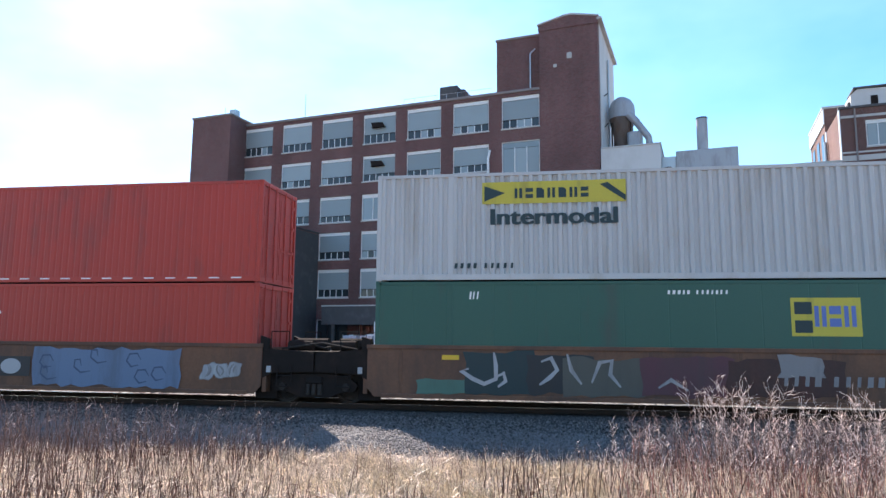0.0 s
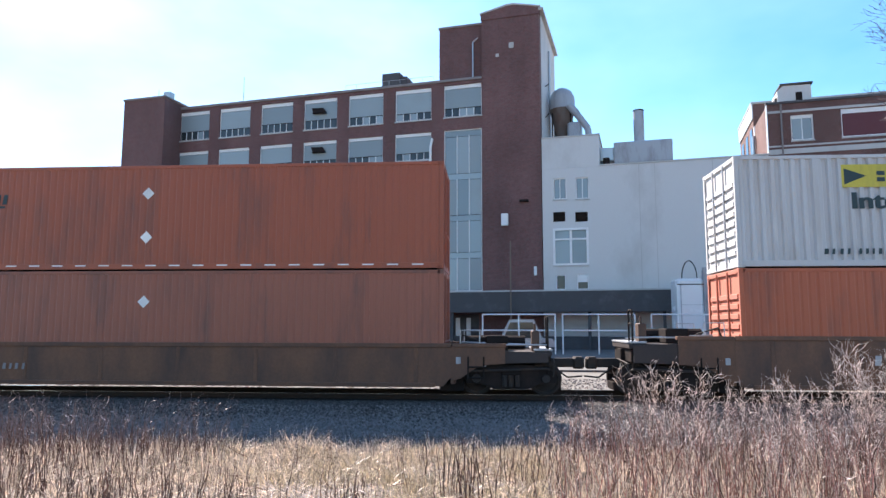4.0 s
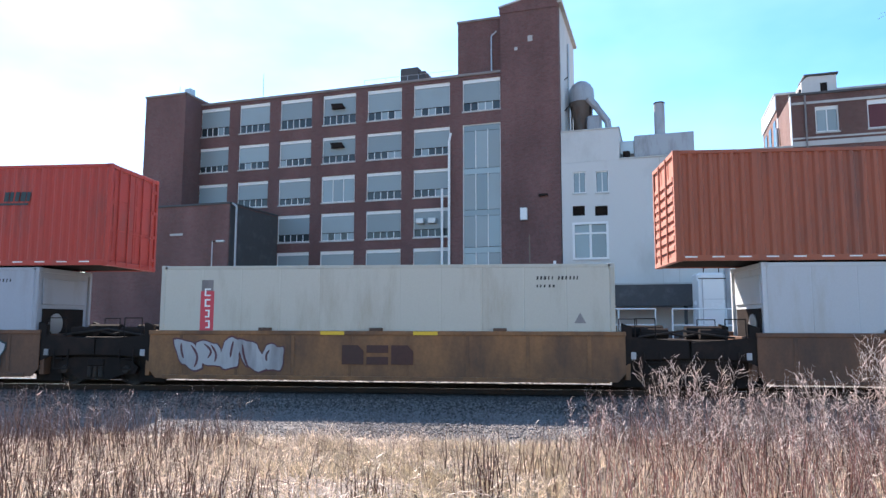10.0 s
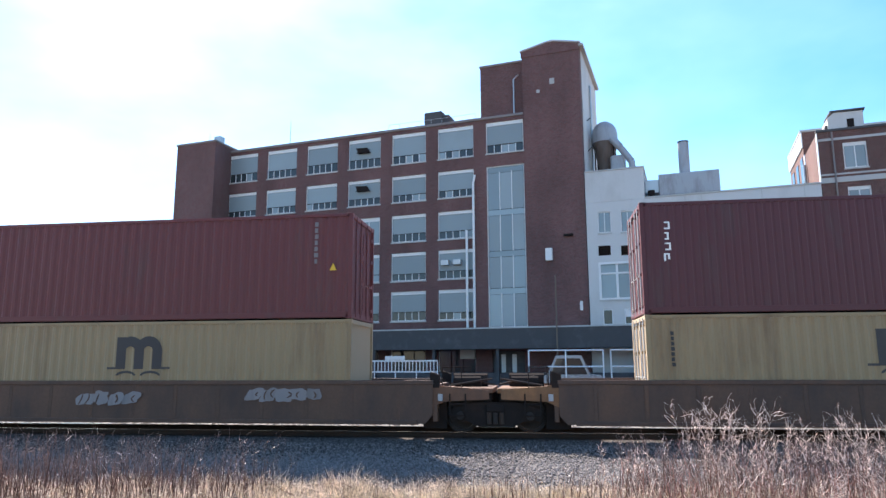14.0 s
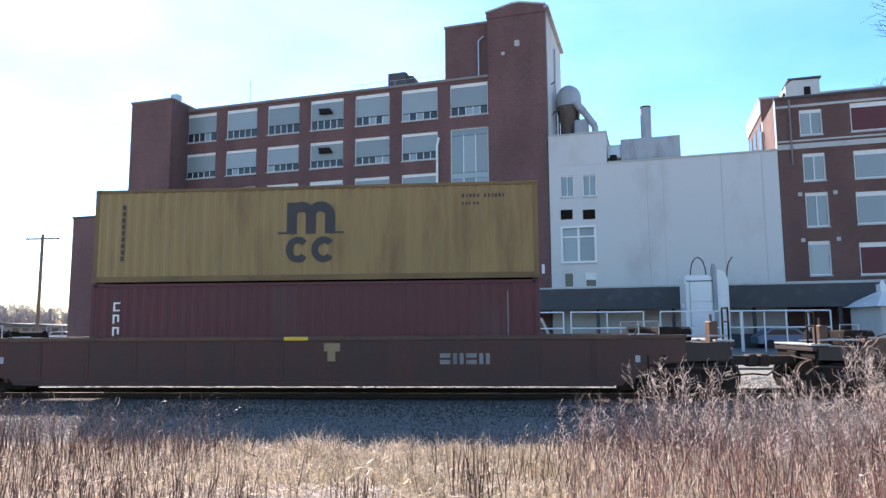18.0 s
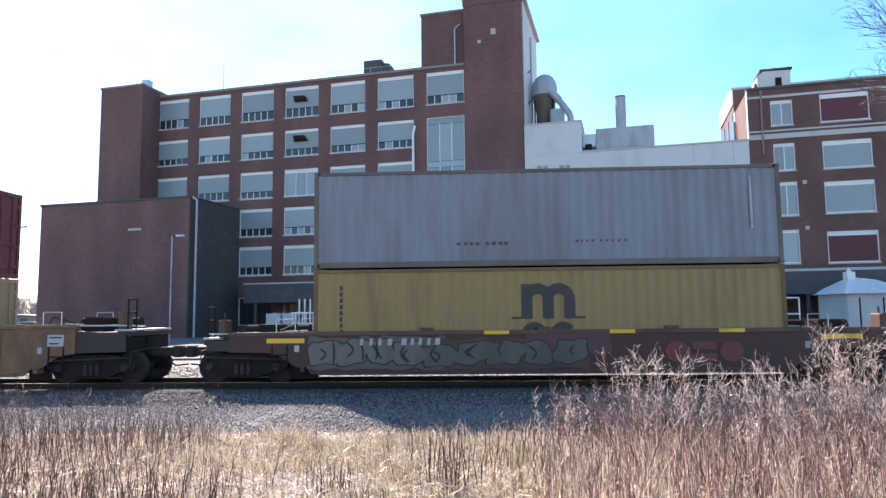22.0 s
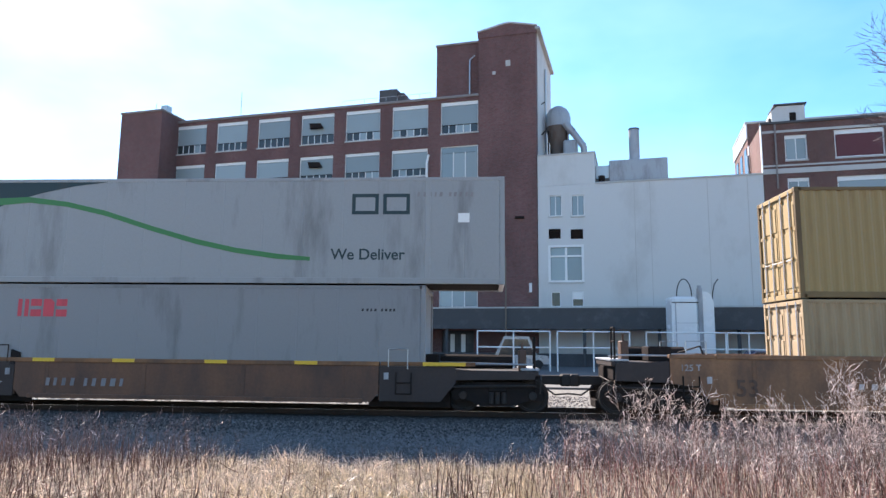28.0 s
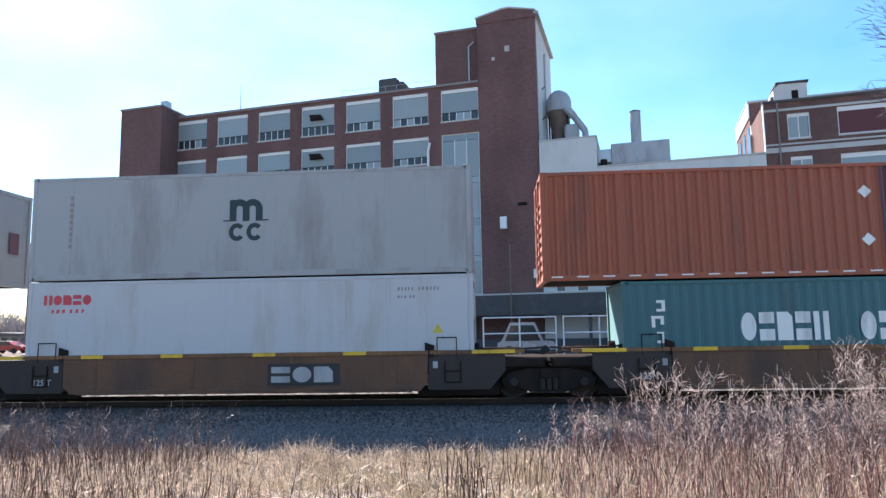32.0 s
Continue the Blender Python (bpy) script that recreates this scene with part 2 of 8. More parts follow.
M_RUSTRED = paint("faded_red_mark", (0.15, 0.03, 0.026), 0.6, GRIME, 0.4)
M_RED = paint("marking_red", (0.55, 0.05, 0.07), 0.5, GRIME, 0.1)
M_STEELBLUE = paint("marking_steel_blue", (0.10, 0.16, 0.42), 0.5, GRIME, 0.1)
M_LIME = paint("marking_green", (0.035, 0.17, 0.05), 0.5, GRIME, 0.1)
M_INK = paint("marking_ink_green", (0.015, 0.035, 0.04), 0.5, GRIME, 0.1, dust=0.12)
M_SKYBLUE = paint("spray_blue", (0.135, 0.185, 0.28), 0.7, GRIME, 0.35)
M_DEEPBLUE = paint("spray_deep_blue", (0.05, 0.075, 0.13), 0.7, GRIME, 0.3)
M_SPRAYWHITE = paint("spray_white", (0.38, 0.37, 0.38), 0.7, GRIME, 0.4)
M_SPRAYGREEN = paint("spray_green", (0.075, 0.15, 0.115), 0.7, GRIME, 0.5)
M_SPRAYPURPLE = paint("spray_purple", (0.10, 0.036, 0.045), 0.7, GRIME, 0.4)
M_SPRAYTEAL = paint("spray_teal", (0.10, 0.15, 0.15), 0.7, GRIME, 0.5)
M_SPRAYOLIVE = paint("spray_olive", (0.085, 0.08, 0.066), 0.7, GRIME, 0.4)
M_SPRAYDUN = paint("spray_dun", (0.125, 0.115, 0.10), 0.7, GRIME, 0.5)
M_SPRAYGREY = paint("spray_grey", (0.22, 0.20, 0.20), 0.7, GRIME, 0.3)
BRICK = brick_material("mill_brick", (0.15, 0.067, 0.062), (0.16, 0.13, 0.12))
BRICK_RED = brick_material("warm_brick", (0.13, 0.057, 0.05), (0.2, 0.16, 0.13))
RENDER_WHITE = material("white_painted_wall", (0.575, 0.57, 0.555), 0.85, grain=0.05, scale=1.6, dirt=(0.42, 0.41, 0.39), dirt_amount=0.35, streak=2.2, bump=0.15, bump_scale=12)
CONCRETE = material("pale_concrete", (0.46, 0.45, 0.43), 0.85, grain=0.1, scale=2, dirt=(0.25, 0.24, 0.22), dirt_amount=0.3, streak=3)
DULLSTONE = material("weathered_coping", (0.23, 0.20, 0.19), 0.9, grain=0.2, scale=3, dirt=(0.12, 0.10, 0.09), dirt_amount=0.4)
PANEL = material("frosted_panel", (0.258, 0.31, 0.325), 0.35, grain=0.03, scale=1.0, dirt=(0.25, 0.29, 0.29), dirt_amount=0.35, bump=0.0, by_object=0.16)
PALEGLASS = material("pale_glazing", (0.268, 0.33, 0.35), 0.18, grain=0.03, scale=1.0, bump=0.0, by_object=0.2)
DARKGLASS = material("dark_glass", (0.035, 0.045, 0.05), 0.08, grain=0.05, bump=0.0, by_object=0.3)
WINFRAME = material("window_frame_white", (0.74, 0.74, 0.73), 0.6, grain=0.05)
REDPANEL = material("dark_red_panel", (0.105, 0.021, 0.027), 0.6, grain=0.1)
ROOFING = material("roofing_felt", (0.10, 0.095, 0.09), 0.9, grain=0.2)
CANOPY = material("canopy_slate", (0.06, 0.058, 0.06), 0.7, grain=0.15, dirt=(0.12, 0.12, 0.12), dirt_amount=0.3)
ASPHALT = material("yard_asphalt", (0.10, 0.098, 0.095), 0.9, grain=0.25, scale=1.5, dirt=(0.2, 0.19, 0.17), dirt_amount=0.3)
POLEWOOD = material("pole_wood", (0.17, 0.13, 0.10), 0.9, grain=0.2)
BARK = material("grey_bark", (0.085, 0.068, 0.075), 0.9, grain=0.2)
BALLAST = material("ballast_stone", (0.21, 0.189, 0.18), 0.9, grain=0.12, bump=0.2, by_island=0.25, spec=0.12)
# stones by the rails: oil and train shade in one dark colour
OILY_SHADED = material("oily_shaded_stone", (0.088, 0.079, 0.074), 0.85, grain=0.2, bump=0.2, by_island=0.5, spec=0.2)
BALLAST_BED = material("ballast_bed", (0.095, 0.09, 0.088), 0.95, grain=0.5, scale=3, bump=0.9, bump_scale=35, dirt=(0.06, 0.055, 0.05), dirt_amount=0.4)
# dirt between the rails, darkened further for the shade under the wagons
DIRT_SHADED = material("oily_shaded_dirt", (0.045, 0.036, 0.03), 0.95, grain=0.4, scale=3, bump=0.8, bump_scale=30, spec=0.15, dirt=(0.09, 0.07, 0.055), dirt_amount=0.2)
SOIL = material("dry_soil_thatch", (0.21, 0.165, 0.135), 0.95, grain=0.5, scale=3, bump=0.9, bump_scale=30, dirt=(0.09, 0.07, 0.055), dirt_amount=0.5)
STRAW = material("dry_grass", (0.62, 0.545, 0.42), 0.5, grain=0.1, bump=0.0, by_island=0.5, thin=0.5)
STRAWPALE = material("bleached_grass", (0.665, 0.58, 0.50), 0.42, grain=0.1, bump=0.0, by_island=0.7, thin=0.5)
STALK = material("weed_stalk", (0.15, 0.085, 0.066), 0.5, grain=0.15, bump=0.0, by_island=0.7, thin=0.1, spec=0.3)
STALKRED = material("reddish_stalk", (0.40, 0.205, 0.17), 0.4, grain=0.15, bump=0.0, by_island=0.5, thin=0.25)
FLUFF = material("weed_seed_head", (0.70, 0.60, 0.55), 0.32, grain=0.15, bump=0.0, by_island=0.8, thin=0.4)
TWIG = material("purplish_twig", (0.27, 0.185, 0.175), 0.45, grain=0.15, bump=0.0, by_island=0.6, thin=0.2)
# distance haze is mixed into this pale grey bark colour
HAZED_WOOD = material("far_woods", (0.24, 0.22, 0.235), 0.95, grain=0.4, scale=0.2, bump=0.0, by_island=0.4)
RUSTYDUCT = material("rusty_sheet", (0.13, 0.10, 0.085), 0.8, grain=0.2, dirt=RUST, dirt_amount=0.4, streak=3)
FLUE = material("flue_grey_steel", (0.36, 0.37, 0.39), 0.5, metal=0.2, grain=0.1, dirt=(0.14, 0.12, 0.11), dirt_amount=0.4, streak=4)
GRAVEL = material("pale_gravel", (0.155, 0.145, 0.13), 0.95, grain=0.6, scale=3, bump=1.0, bump_scale=18, dirt=(0.10, 0.09, 0.075), dirt_amount=0.4)
CARWHITE = material("car_paint_white", (0.7, 0.7, 0.7), 0.25, grain=0.02)
CARSILVER = material("car_paint_silver", (0.38, 0.39, 0.40), 0.28, metal=0.3, grain=0.02)
CARBLUE = material("car_paint_blue", (0.16, 0.20, 0.28), 0.25, grain=0.02)
CARDARK = material("car_paint_dark", (0.05, 0.06, 0.08), 0.25, grain=0.02)
CARRED = material("car_paint_red", (0.35, 0.03, 0.03), 0.25, grain=0.02)
TOTE = material("milky_plastic", (0.40, 0.42, 0.45), 0.5, grain=0.05)
TYRE = material("tyre_rubber", (0.02, 0.02, 0.02), 0.8, grain=0.2)

# ---- mesh helpers ----
class Geo:
    """Collects faces for one mesh."""

    def __init__(self):
        self.v, self.f = [], []

    def poly(self, pts):
        n = len(self.v)
        self.v += [tuple(p) for p in pts]
        self.f.append(tuple(range(n, n + len(pts))))
        return self

    def box(self, x0, x1, y0, y1, z0, z1, b=0.0):
        """A block; b chamfers its four long edges and its rims."""
        if b <= 0:
            n = len(self.v)
            self.v += [(x, y, z) for z in (z0, z1) for x, y in ((x0, y0), (x1, y0), (x1, y1), (x0, y1))]
            self.f += [(n, n + 3, n + 2, n + 1), (n + 4, n + 5, n + 6, n + 7)] + [(n + i, n + (i + 1) % 4, n + 4 + (i + 1) % 4, n + 4 + i) for i in range(4)]
            return self
        ring = lambda i: [(x0 + i + b, y0 + i), (x1 - i - b, y0 + i), (x1 - i, y0 + i + b), (x1 - i, y1 - i - b), (x1 - i - b, y1 - i), (x0 + i + b, y1 - i), (x0 + i, y1 - i - b), (x0 + i, y0 + i + b)]
        n = len(self.v)
        for z, i in ((z0, b * 0.7), (z0 + b, 0), (z1 - b, 0), (z1, b * 0.7)):
            self.v += [(x, y, z) for x, y in ring(i)]
        self.f.append(tuple(n + i for i in reversed(range(8))))
        self.f.append(tuple(n + 24 + i for i in range(8)))
        for k in range(3):
            self.f += [(n + 8 * k + i, n + 8 * k + (i + 1) % 8, n + 8 * k + 8 + (i + 1) % 8, n + 8 * k + 8 + i) for i in range(8)]
        return self

    def tube(self, a, b, r0, r1=None, sides=8, caps=True):
        a, b = Vector(a), Vector(b)
        r1 = r0 if r1 is None else r1
        d = (b - a).normalized()
        p = d.orthogonal().normalized()
        q = d.cross(p)
        n = len(self.v)
        for c, r in ((a, r0), (b, r1)):
            self.v += [tuple(c + (p * math.cos(2 * math.pi * i / sides) + q * math.sin(2 * math.pi * i / sides)) * r) for i in range(sides)]
        self.f += [(n + i, n + (i + 1) % sides, n + sides + (i + 1) % sides, n + sides + i) for i in range(sides)]
        if caps:
            self.f += [tuple(n + i for i in reversed(range(sides))), tuple(n + sides + i for i in range(sides))]
        return self

    def prism(self, pts, y0, y1):
        """A polygon in x, z (counter-clockwise from the front) drawn through y0..y1."""
        n, k = len(self.v), len(pts)
        self.v += [(x, y0, z) for x, z in pts] + [(x, y1, z) for x, z in pts]
        self.f += [tuple(range(n, n + k)), tuple(n + k + i for i in reversed(range(k)))]
        self.f += [(n + (i + 1) % k, n + i, n + k + i, n + k + (i + 1) % k) for i in range(k)]
        return self

    def lathe(self, profile, sides=24, axis="z"):
        """A body of revolution; profile in (radius, along)."""
        n = len(self.v)
        for r, h in profile:
            for i in range(sides):
                c, s = r * math.cos(2 * math.pi * i / sides), r * math.sin(2 * math.pi * i / sides)
                self.v.append((c, s, h) if axis == "z" else (c, h, s))
        for k in range(len(profile) - 1):
            for i in range(sides):
                q = (n + k * sides + i, n + k * sides + (i + 1) % sides, n + (k + 1) * sides + (i + 1) % sides, n + (k + 1) * sides + i)
                self.f.append(q if axis == "z" else q[::-1])
        return self

    def mesh(self, name, mat, smooth=False):
        me = bpy.data.meshes.new(name)
        me.from_pydata(self.v, [], self.f)
        if mat:
            me.materials.append(mat)
        if smooth:
            me.polygons.foreach_set("use_smooth", [True] * len(me.polygons))
        me.update()
        return me


CACHE = {}


def cached(key, make):
    if key not in CACHE:
        CACHE[key] = make()
    return CACHE[key]


def part(name, data, mat, parent, label="", at=None):
    """Links a Geo or a mesh as one object under its thing or part."""
    me = data.mesh(name, mat) if isinstance(data, Geo) else data
    ob = new(name, me)
    ob.parent = parent
    if at is not None:
        ob.matrix_basis = at
    if label:
        ob["label"] = label
    return ob


def thing(name, label, category, m=None, group="", kind="", data=None):
    ob = new(name, data)
    if data is None:
        ob.empty_display_size = 0.3
    if m is not None:
        ob.matrix_basis = m
    return tagged(ob, label, category, group, kind)


def text_mesh(words, height, mat, width=0.0, bold=0.0):
    """Lettering in the x, z plane, facing -y, centred on its origin, flat; width stretches it, bold thickens its strokes."""
    def make():
        cu = bpy.data.curves.new("lettering", "FONT")
        cu.body, cu.align_x, cu.align_y, cu.size, cu.fill_mode = words, "CENTER", "CENTER", height * 1.38, "FRONT"
        cu.offset = height * 0.018
        ob = new("lettering", cu)
        me = bpy.data.meshes.new_from_object(ob.evaluated_get(bpy.context.evaluated_depsgraph_get()))
        bpy.data.objects.remove(ob)
        bpy.data.curves.remove(cu)
        me.transform(Euler((radians(90), 0, 0)).to_matrix().to_4x4())
        if width:
            xs = [v.co.x for v in me.vertices]
            me.transform(Matrix.Diagonal((width / (max(xs) - min(xs)), 1, 1, 1)))
        if bold:  # the same letters laid over themselves, a little to either side
            v, f, d = [tuple(q.co) for q in me.vertices], [tuple(q.vertices) for q in me.polygons], height * bold
            n, copies = len(v), [(0.0, 0.0), (d, -0.0006), (-d, -0.0012)]
            me = bpy.data.meshes.new("lettering")
            me.from_pydata([(x + dx, y + dy, z) for dx, dy in copies for x, y, z in v], [], [tuple(i + k * n for i in q) for k in range(3) for q in f])
        me.materials.clear()
        me.materials.append(mat)
        return me
    return cached(("text", words, height, mat.name, width, bold), make)

# ---- ground, track and ballast ----
PROFILE = [(-3000, 0.15), (-60, 0.15), (2.0, 0.12), (6.0, -0.02), (8.5, -0.14), (10.5, -0.28), (12.0, -0.42), (14.0, -0.47), (21.5, -0.47), (24.0, -0.35), (30.0, -0.12), (45.0, -0.08), (120.0, -0.05), (3000, -0.05)]


def ground_z(y):
    for (a, za), (b, zb) in zip(PROFILE, PROFILE[1:]):
        if a <= y <= b:
            return za + (zb - za) * (y - a) / (b - a)
    return 0.0


def build_ground():
    g = Geo()
    xs = [-3000, -300, -60] + [x * 2.0 for x in range(-20, 21)] + [60, 300, 3000]
    ys = [-3000, -60, -20, 0, 2, 4, 6, 7, 8, 9, 10, 11, 12, 13, 14, 21.5, 24, 30, 45, 120, 3000]
    rnd = random.Random(5)
    idx = {}
    for i, x in enumerate(xs):
        for j, y in enumerate(ys):
            bump = rnd.uniform(-0.05, 0.05) if 2 < y < 12 and abs(x) < 45 else 0
            idx[i, j] = len(g.v)
            g.v.append((x, y, ground_z(y) + bump))
    for i in range(len(xs) - 1):
        for j in range(len(ys) - 1):
            g.f.append((idx[i, j], idx[i + 1, j], idx[i + 1, j + 1], idx[i, j + 1]))
    new("ground", g.mesh("ground", SOIL, True))
    tagged(bpy.data.objects["ground"], "dry brown earth with last year's thatch", "ground", kind="structure")

    # dark strip: oil dirt, with the shade under the train painted in
    tagged(new("track_dirt", Geo().box(-400, 400, 17.3, 20.02, -0.3, -0.145).mesh("track_dirt", DIRT_SHADED)), "dirt packed between the ties, dark with oil and painted shade", "ground", kind="structure")
    verge = Geo()
    for (ya, za), (yb, zb) in (((20.03, -0.15), (20.8, -0.155)), ((20.8, -0.155), (21.7, -0.42)), ((21.7, -0.42), (24.0, -0.315)), ((24.0, -0.315), (29.05, -0.1))):
        verge.poly([(-300, ya, za), (300, ya, za), (300, yb, zb), (-300, yb, zb)])
    tagged(new("gravel_verge", verge.mesh("gravel_verge", GRAVEL)), "pale grey gravel beside the track", "ground", kind="structure")
    b = Geo()  # ballast bed with sloping shoulders
    prof = [(12.6, -0.47), (13.6, -0.40), (16.0, -0.36), (17.0, -0.17), (20.75, -0.17), (21.8, -0.45)]
    xs = [-400, -60] + [x * 1.5 for x in range(-24, 25)] + [60, 400]
    base = 0
    for x in xs:
        b.v += [(x, y + rnd.uniform(-0.12, 0.12) * (k in (0, 5)), z + rnd.uniform(-0.02, 0.02)) for k, (y, z) in enumerate(prof)]
    for i in range(len(xs) - 1):
        for k in range(len(prof) - 1):
            a = i * len(prof) + k
            b.f.append((a, a + len(prof), a + len(prof) + 1, a + 1))
    tagged(new("ballast_bed", b.mesh("ballast_bed", BALLAST_BED, True)), "grey crushed-stone ballast bed", "ballast", kind="structure")

    tr = thing("railway_track", "steel rails on dark timber ties in grey ballast", "railway track", pose(0, TRACK_MID, 0), kind="structure")
    for s in (-1, 1):
        y = s * 0.755
        prof = [(-0.075, -0.17), (0.075, -0.17), (0.07, -0.155), (0.012, -0.135), (0.010, -0.04), (0.036, -0.03), (0.036, -0.004), (-0.036, -0.004), (-0.036, -0.03), (-0.010, -0.04), (-0.012, -0.135), (-0.07, -0.155)]
        g = Geo()
        n = len(prof)
        g.v = [(x, y + a, z) for x in (-400, 400) for a, z in prof]
        g.f = [(i, (i + 1) % n, n + (i + 1) % n, n + i) for i in range(n)]
        r = part("rail", g, RAIL, tr)
        part("running_surface", Geo().box(-400, 400, y - 0.03, y + 0.03, -0.005, 0.0), RAILTOP, r, "polished rail head")
    tie = Geo().box(-0.115, 0.115, -1.3, 1.3, -0.33, -0.165, 0.012).mesh("tie", TIMBER)
    for i in range(140):
        part("tie", tie, TIMBER, tr, "", pose(-36 + i * 0.53, rnd.uniform(-0.03, 0.03), rnd.uniform(-0.006, 0.006), 0, 0, rnd.uniform(-1, 1)))


TRACK_MID = 18.87
build_ground()


# ---- the mill and its neighbours: all stand square to one another ----
SITE = pose(-6.19, 61.99, 0, 0, 0, -12.3)


def wall_with_openings(u0, u1, z0, z1, holes, depth=0.32, y=0.0):
    """A wall facing -y with real openings and their reveals. holes: (u0, u1, z0, z1)."""
    g = Geo()
    us = sorted({u0, u1, *[h[0] for h in holes], *[h[1] for h in holes]})
    zs = sorted({z0, z1, *[h[2] for h in holes], *[h[3] for h in holes]})
    inside = lambda u, z: any(h[0] < u < h[1] and h[2] < z < h[3] for h in holes)
    for a, b in zip(us, us[1:]):
        for c, d in zip(zs, zs[1:]):
            if not inside((a + b) / 2, (c + d) / 2):
                g.poly([(a, y, c), (b, y, c), (b, y, d), (a, y, d)])
                g.poly([(a, y + depth, d), (b, y + depth, d), (b, y + depth, c), (a, y + depth, c)])
    for a, b, c, d in holes:
        g.poly([(a, y, c), (a, y + depth, c), (b, y + depth, c), (b, y, c)])
        g.poly([(a, y, d), (b, y, d), (b, y + depth, d), (a, y + depth, d)])
        g.poly([(a, y, c), (a, y, d), (a, y + depth, d), (a, y + depth, c)])
        g.poly([(b, y, c), (b, y + depth, c), (b, y + depth, d), (b, y, d)])
    for a, b, c, d in ((u0, u1, z0, z0), (u0, u1, z1, z1)):
        g.poly([(a, y, c), (b, y, c), (b, y + depth, c), (a, y + depth, c)])
    for a in (u0, u1):
        g.poly([(a, y, z0), (a, y + depth, z0), (a, y + depth, z1), (a, y, z1)])
    return g


def frame_bars(u0, u1, z0, z1, t, y0, y1):
    return Geo().box(u0, u1, y0, y1, z0, z0 + t).box(u0, u1, y0, y1, z1 - t, z1).box(u0, u0 + t, y0, y1, z0 + t, z1 - t).box(u1 - t, u1, y0, y1, z0 + t, z1 - t)


def mill_window(b, u0, u1, z0, z1, seed):
    """A wide mill window: a pale lintel blind, a big frosted panel and a row of small dark lights below."""
    rnd = random.Random(seed)
    w = part("window", frame_bars(u0, u1, z0, z1, 0.07, 0.12, 0.24), WINFRAME, b)
    h = z1 - z0
    low = z0 + h * rnd.choice((0.24, 0.27, 0.27, 0.3))
    part("blind_head", Geo().box(u0 + 0.07, u1 - 0.07, 0.10, 0.16, z1 - h * 0.115, z1 - 0.07), WINFRAME, w, "white blind head")
    part("pane", Geo().box(u0 + 0.07, u1 - 0.07, 0.17, 0.20, low, z1 - h * 0.115), PANEL, w, "frosted grey-green panel")
    part("transom", Geo().box(u0 + 0.07, u1 - 0.07, 0.14, 0.23, low - 0.03, low + 0.03), IRON, w)
    part("sill", Geo().box(u0 - 0.06, u1 + 0.06, -0.07, 0.14, z0 - 0.14, z0 - 0.004), CONCRETE, w, "pale stone sill")
    n = 5
    for k in range(n):
        a, c = u0 + 0.07 + k * (u1 - u0 - 0.14) / n, u0 + 0.07 + (k + 1) * (u1 - u0 - 0.14) / n
        part("pane", Geo().box(a + 0.03, c - 0.03, 0.18, 0.20, z0 + 0.07, low - 0.03), PALEGLASS if rnd.random() < 0.18 else DARKGLASS, w, "small dark light")
        if k:
            part("mullion", Geo().box(a - 0.03, a + 0.03, 0.13, 0.22, z0 + 0.07, low - 0.03), WINFRAME, w)
    return w


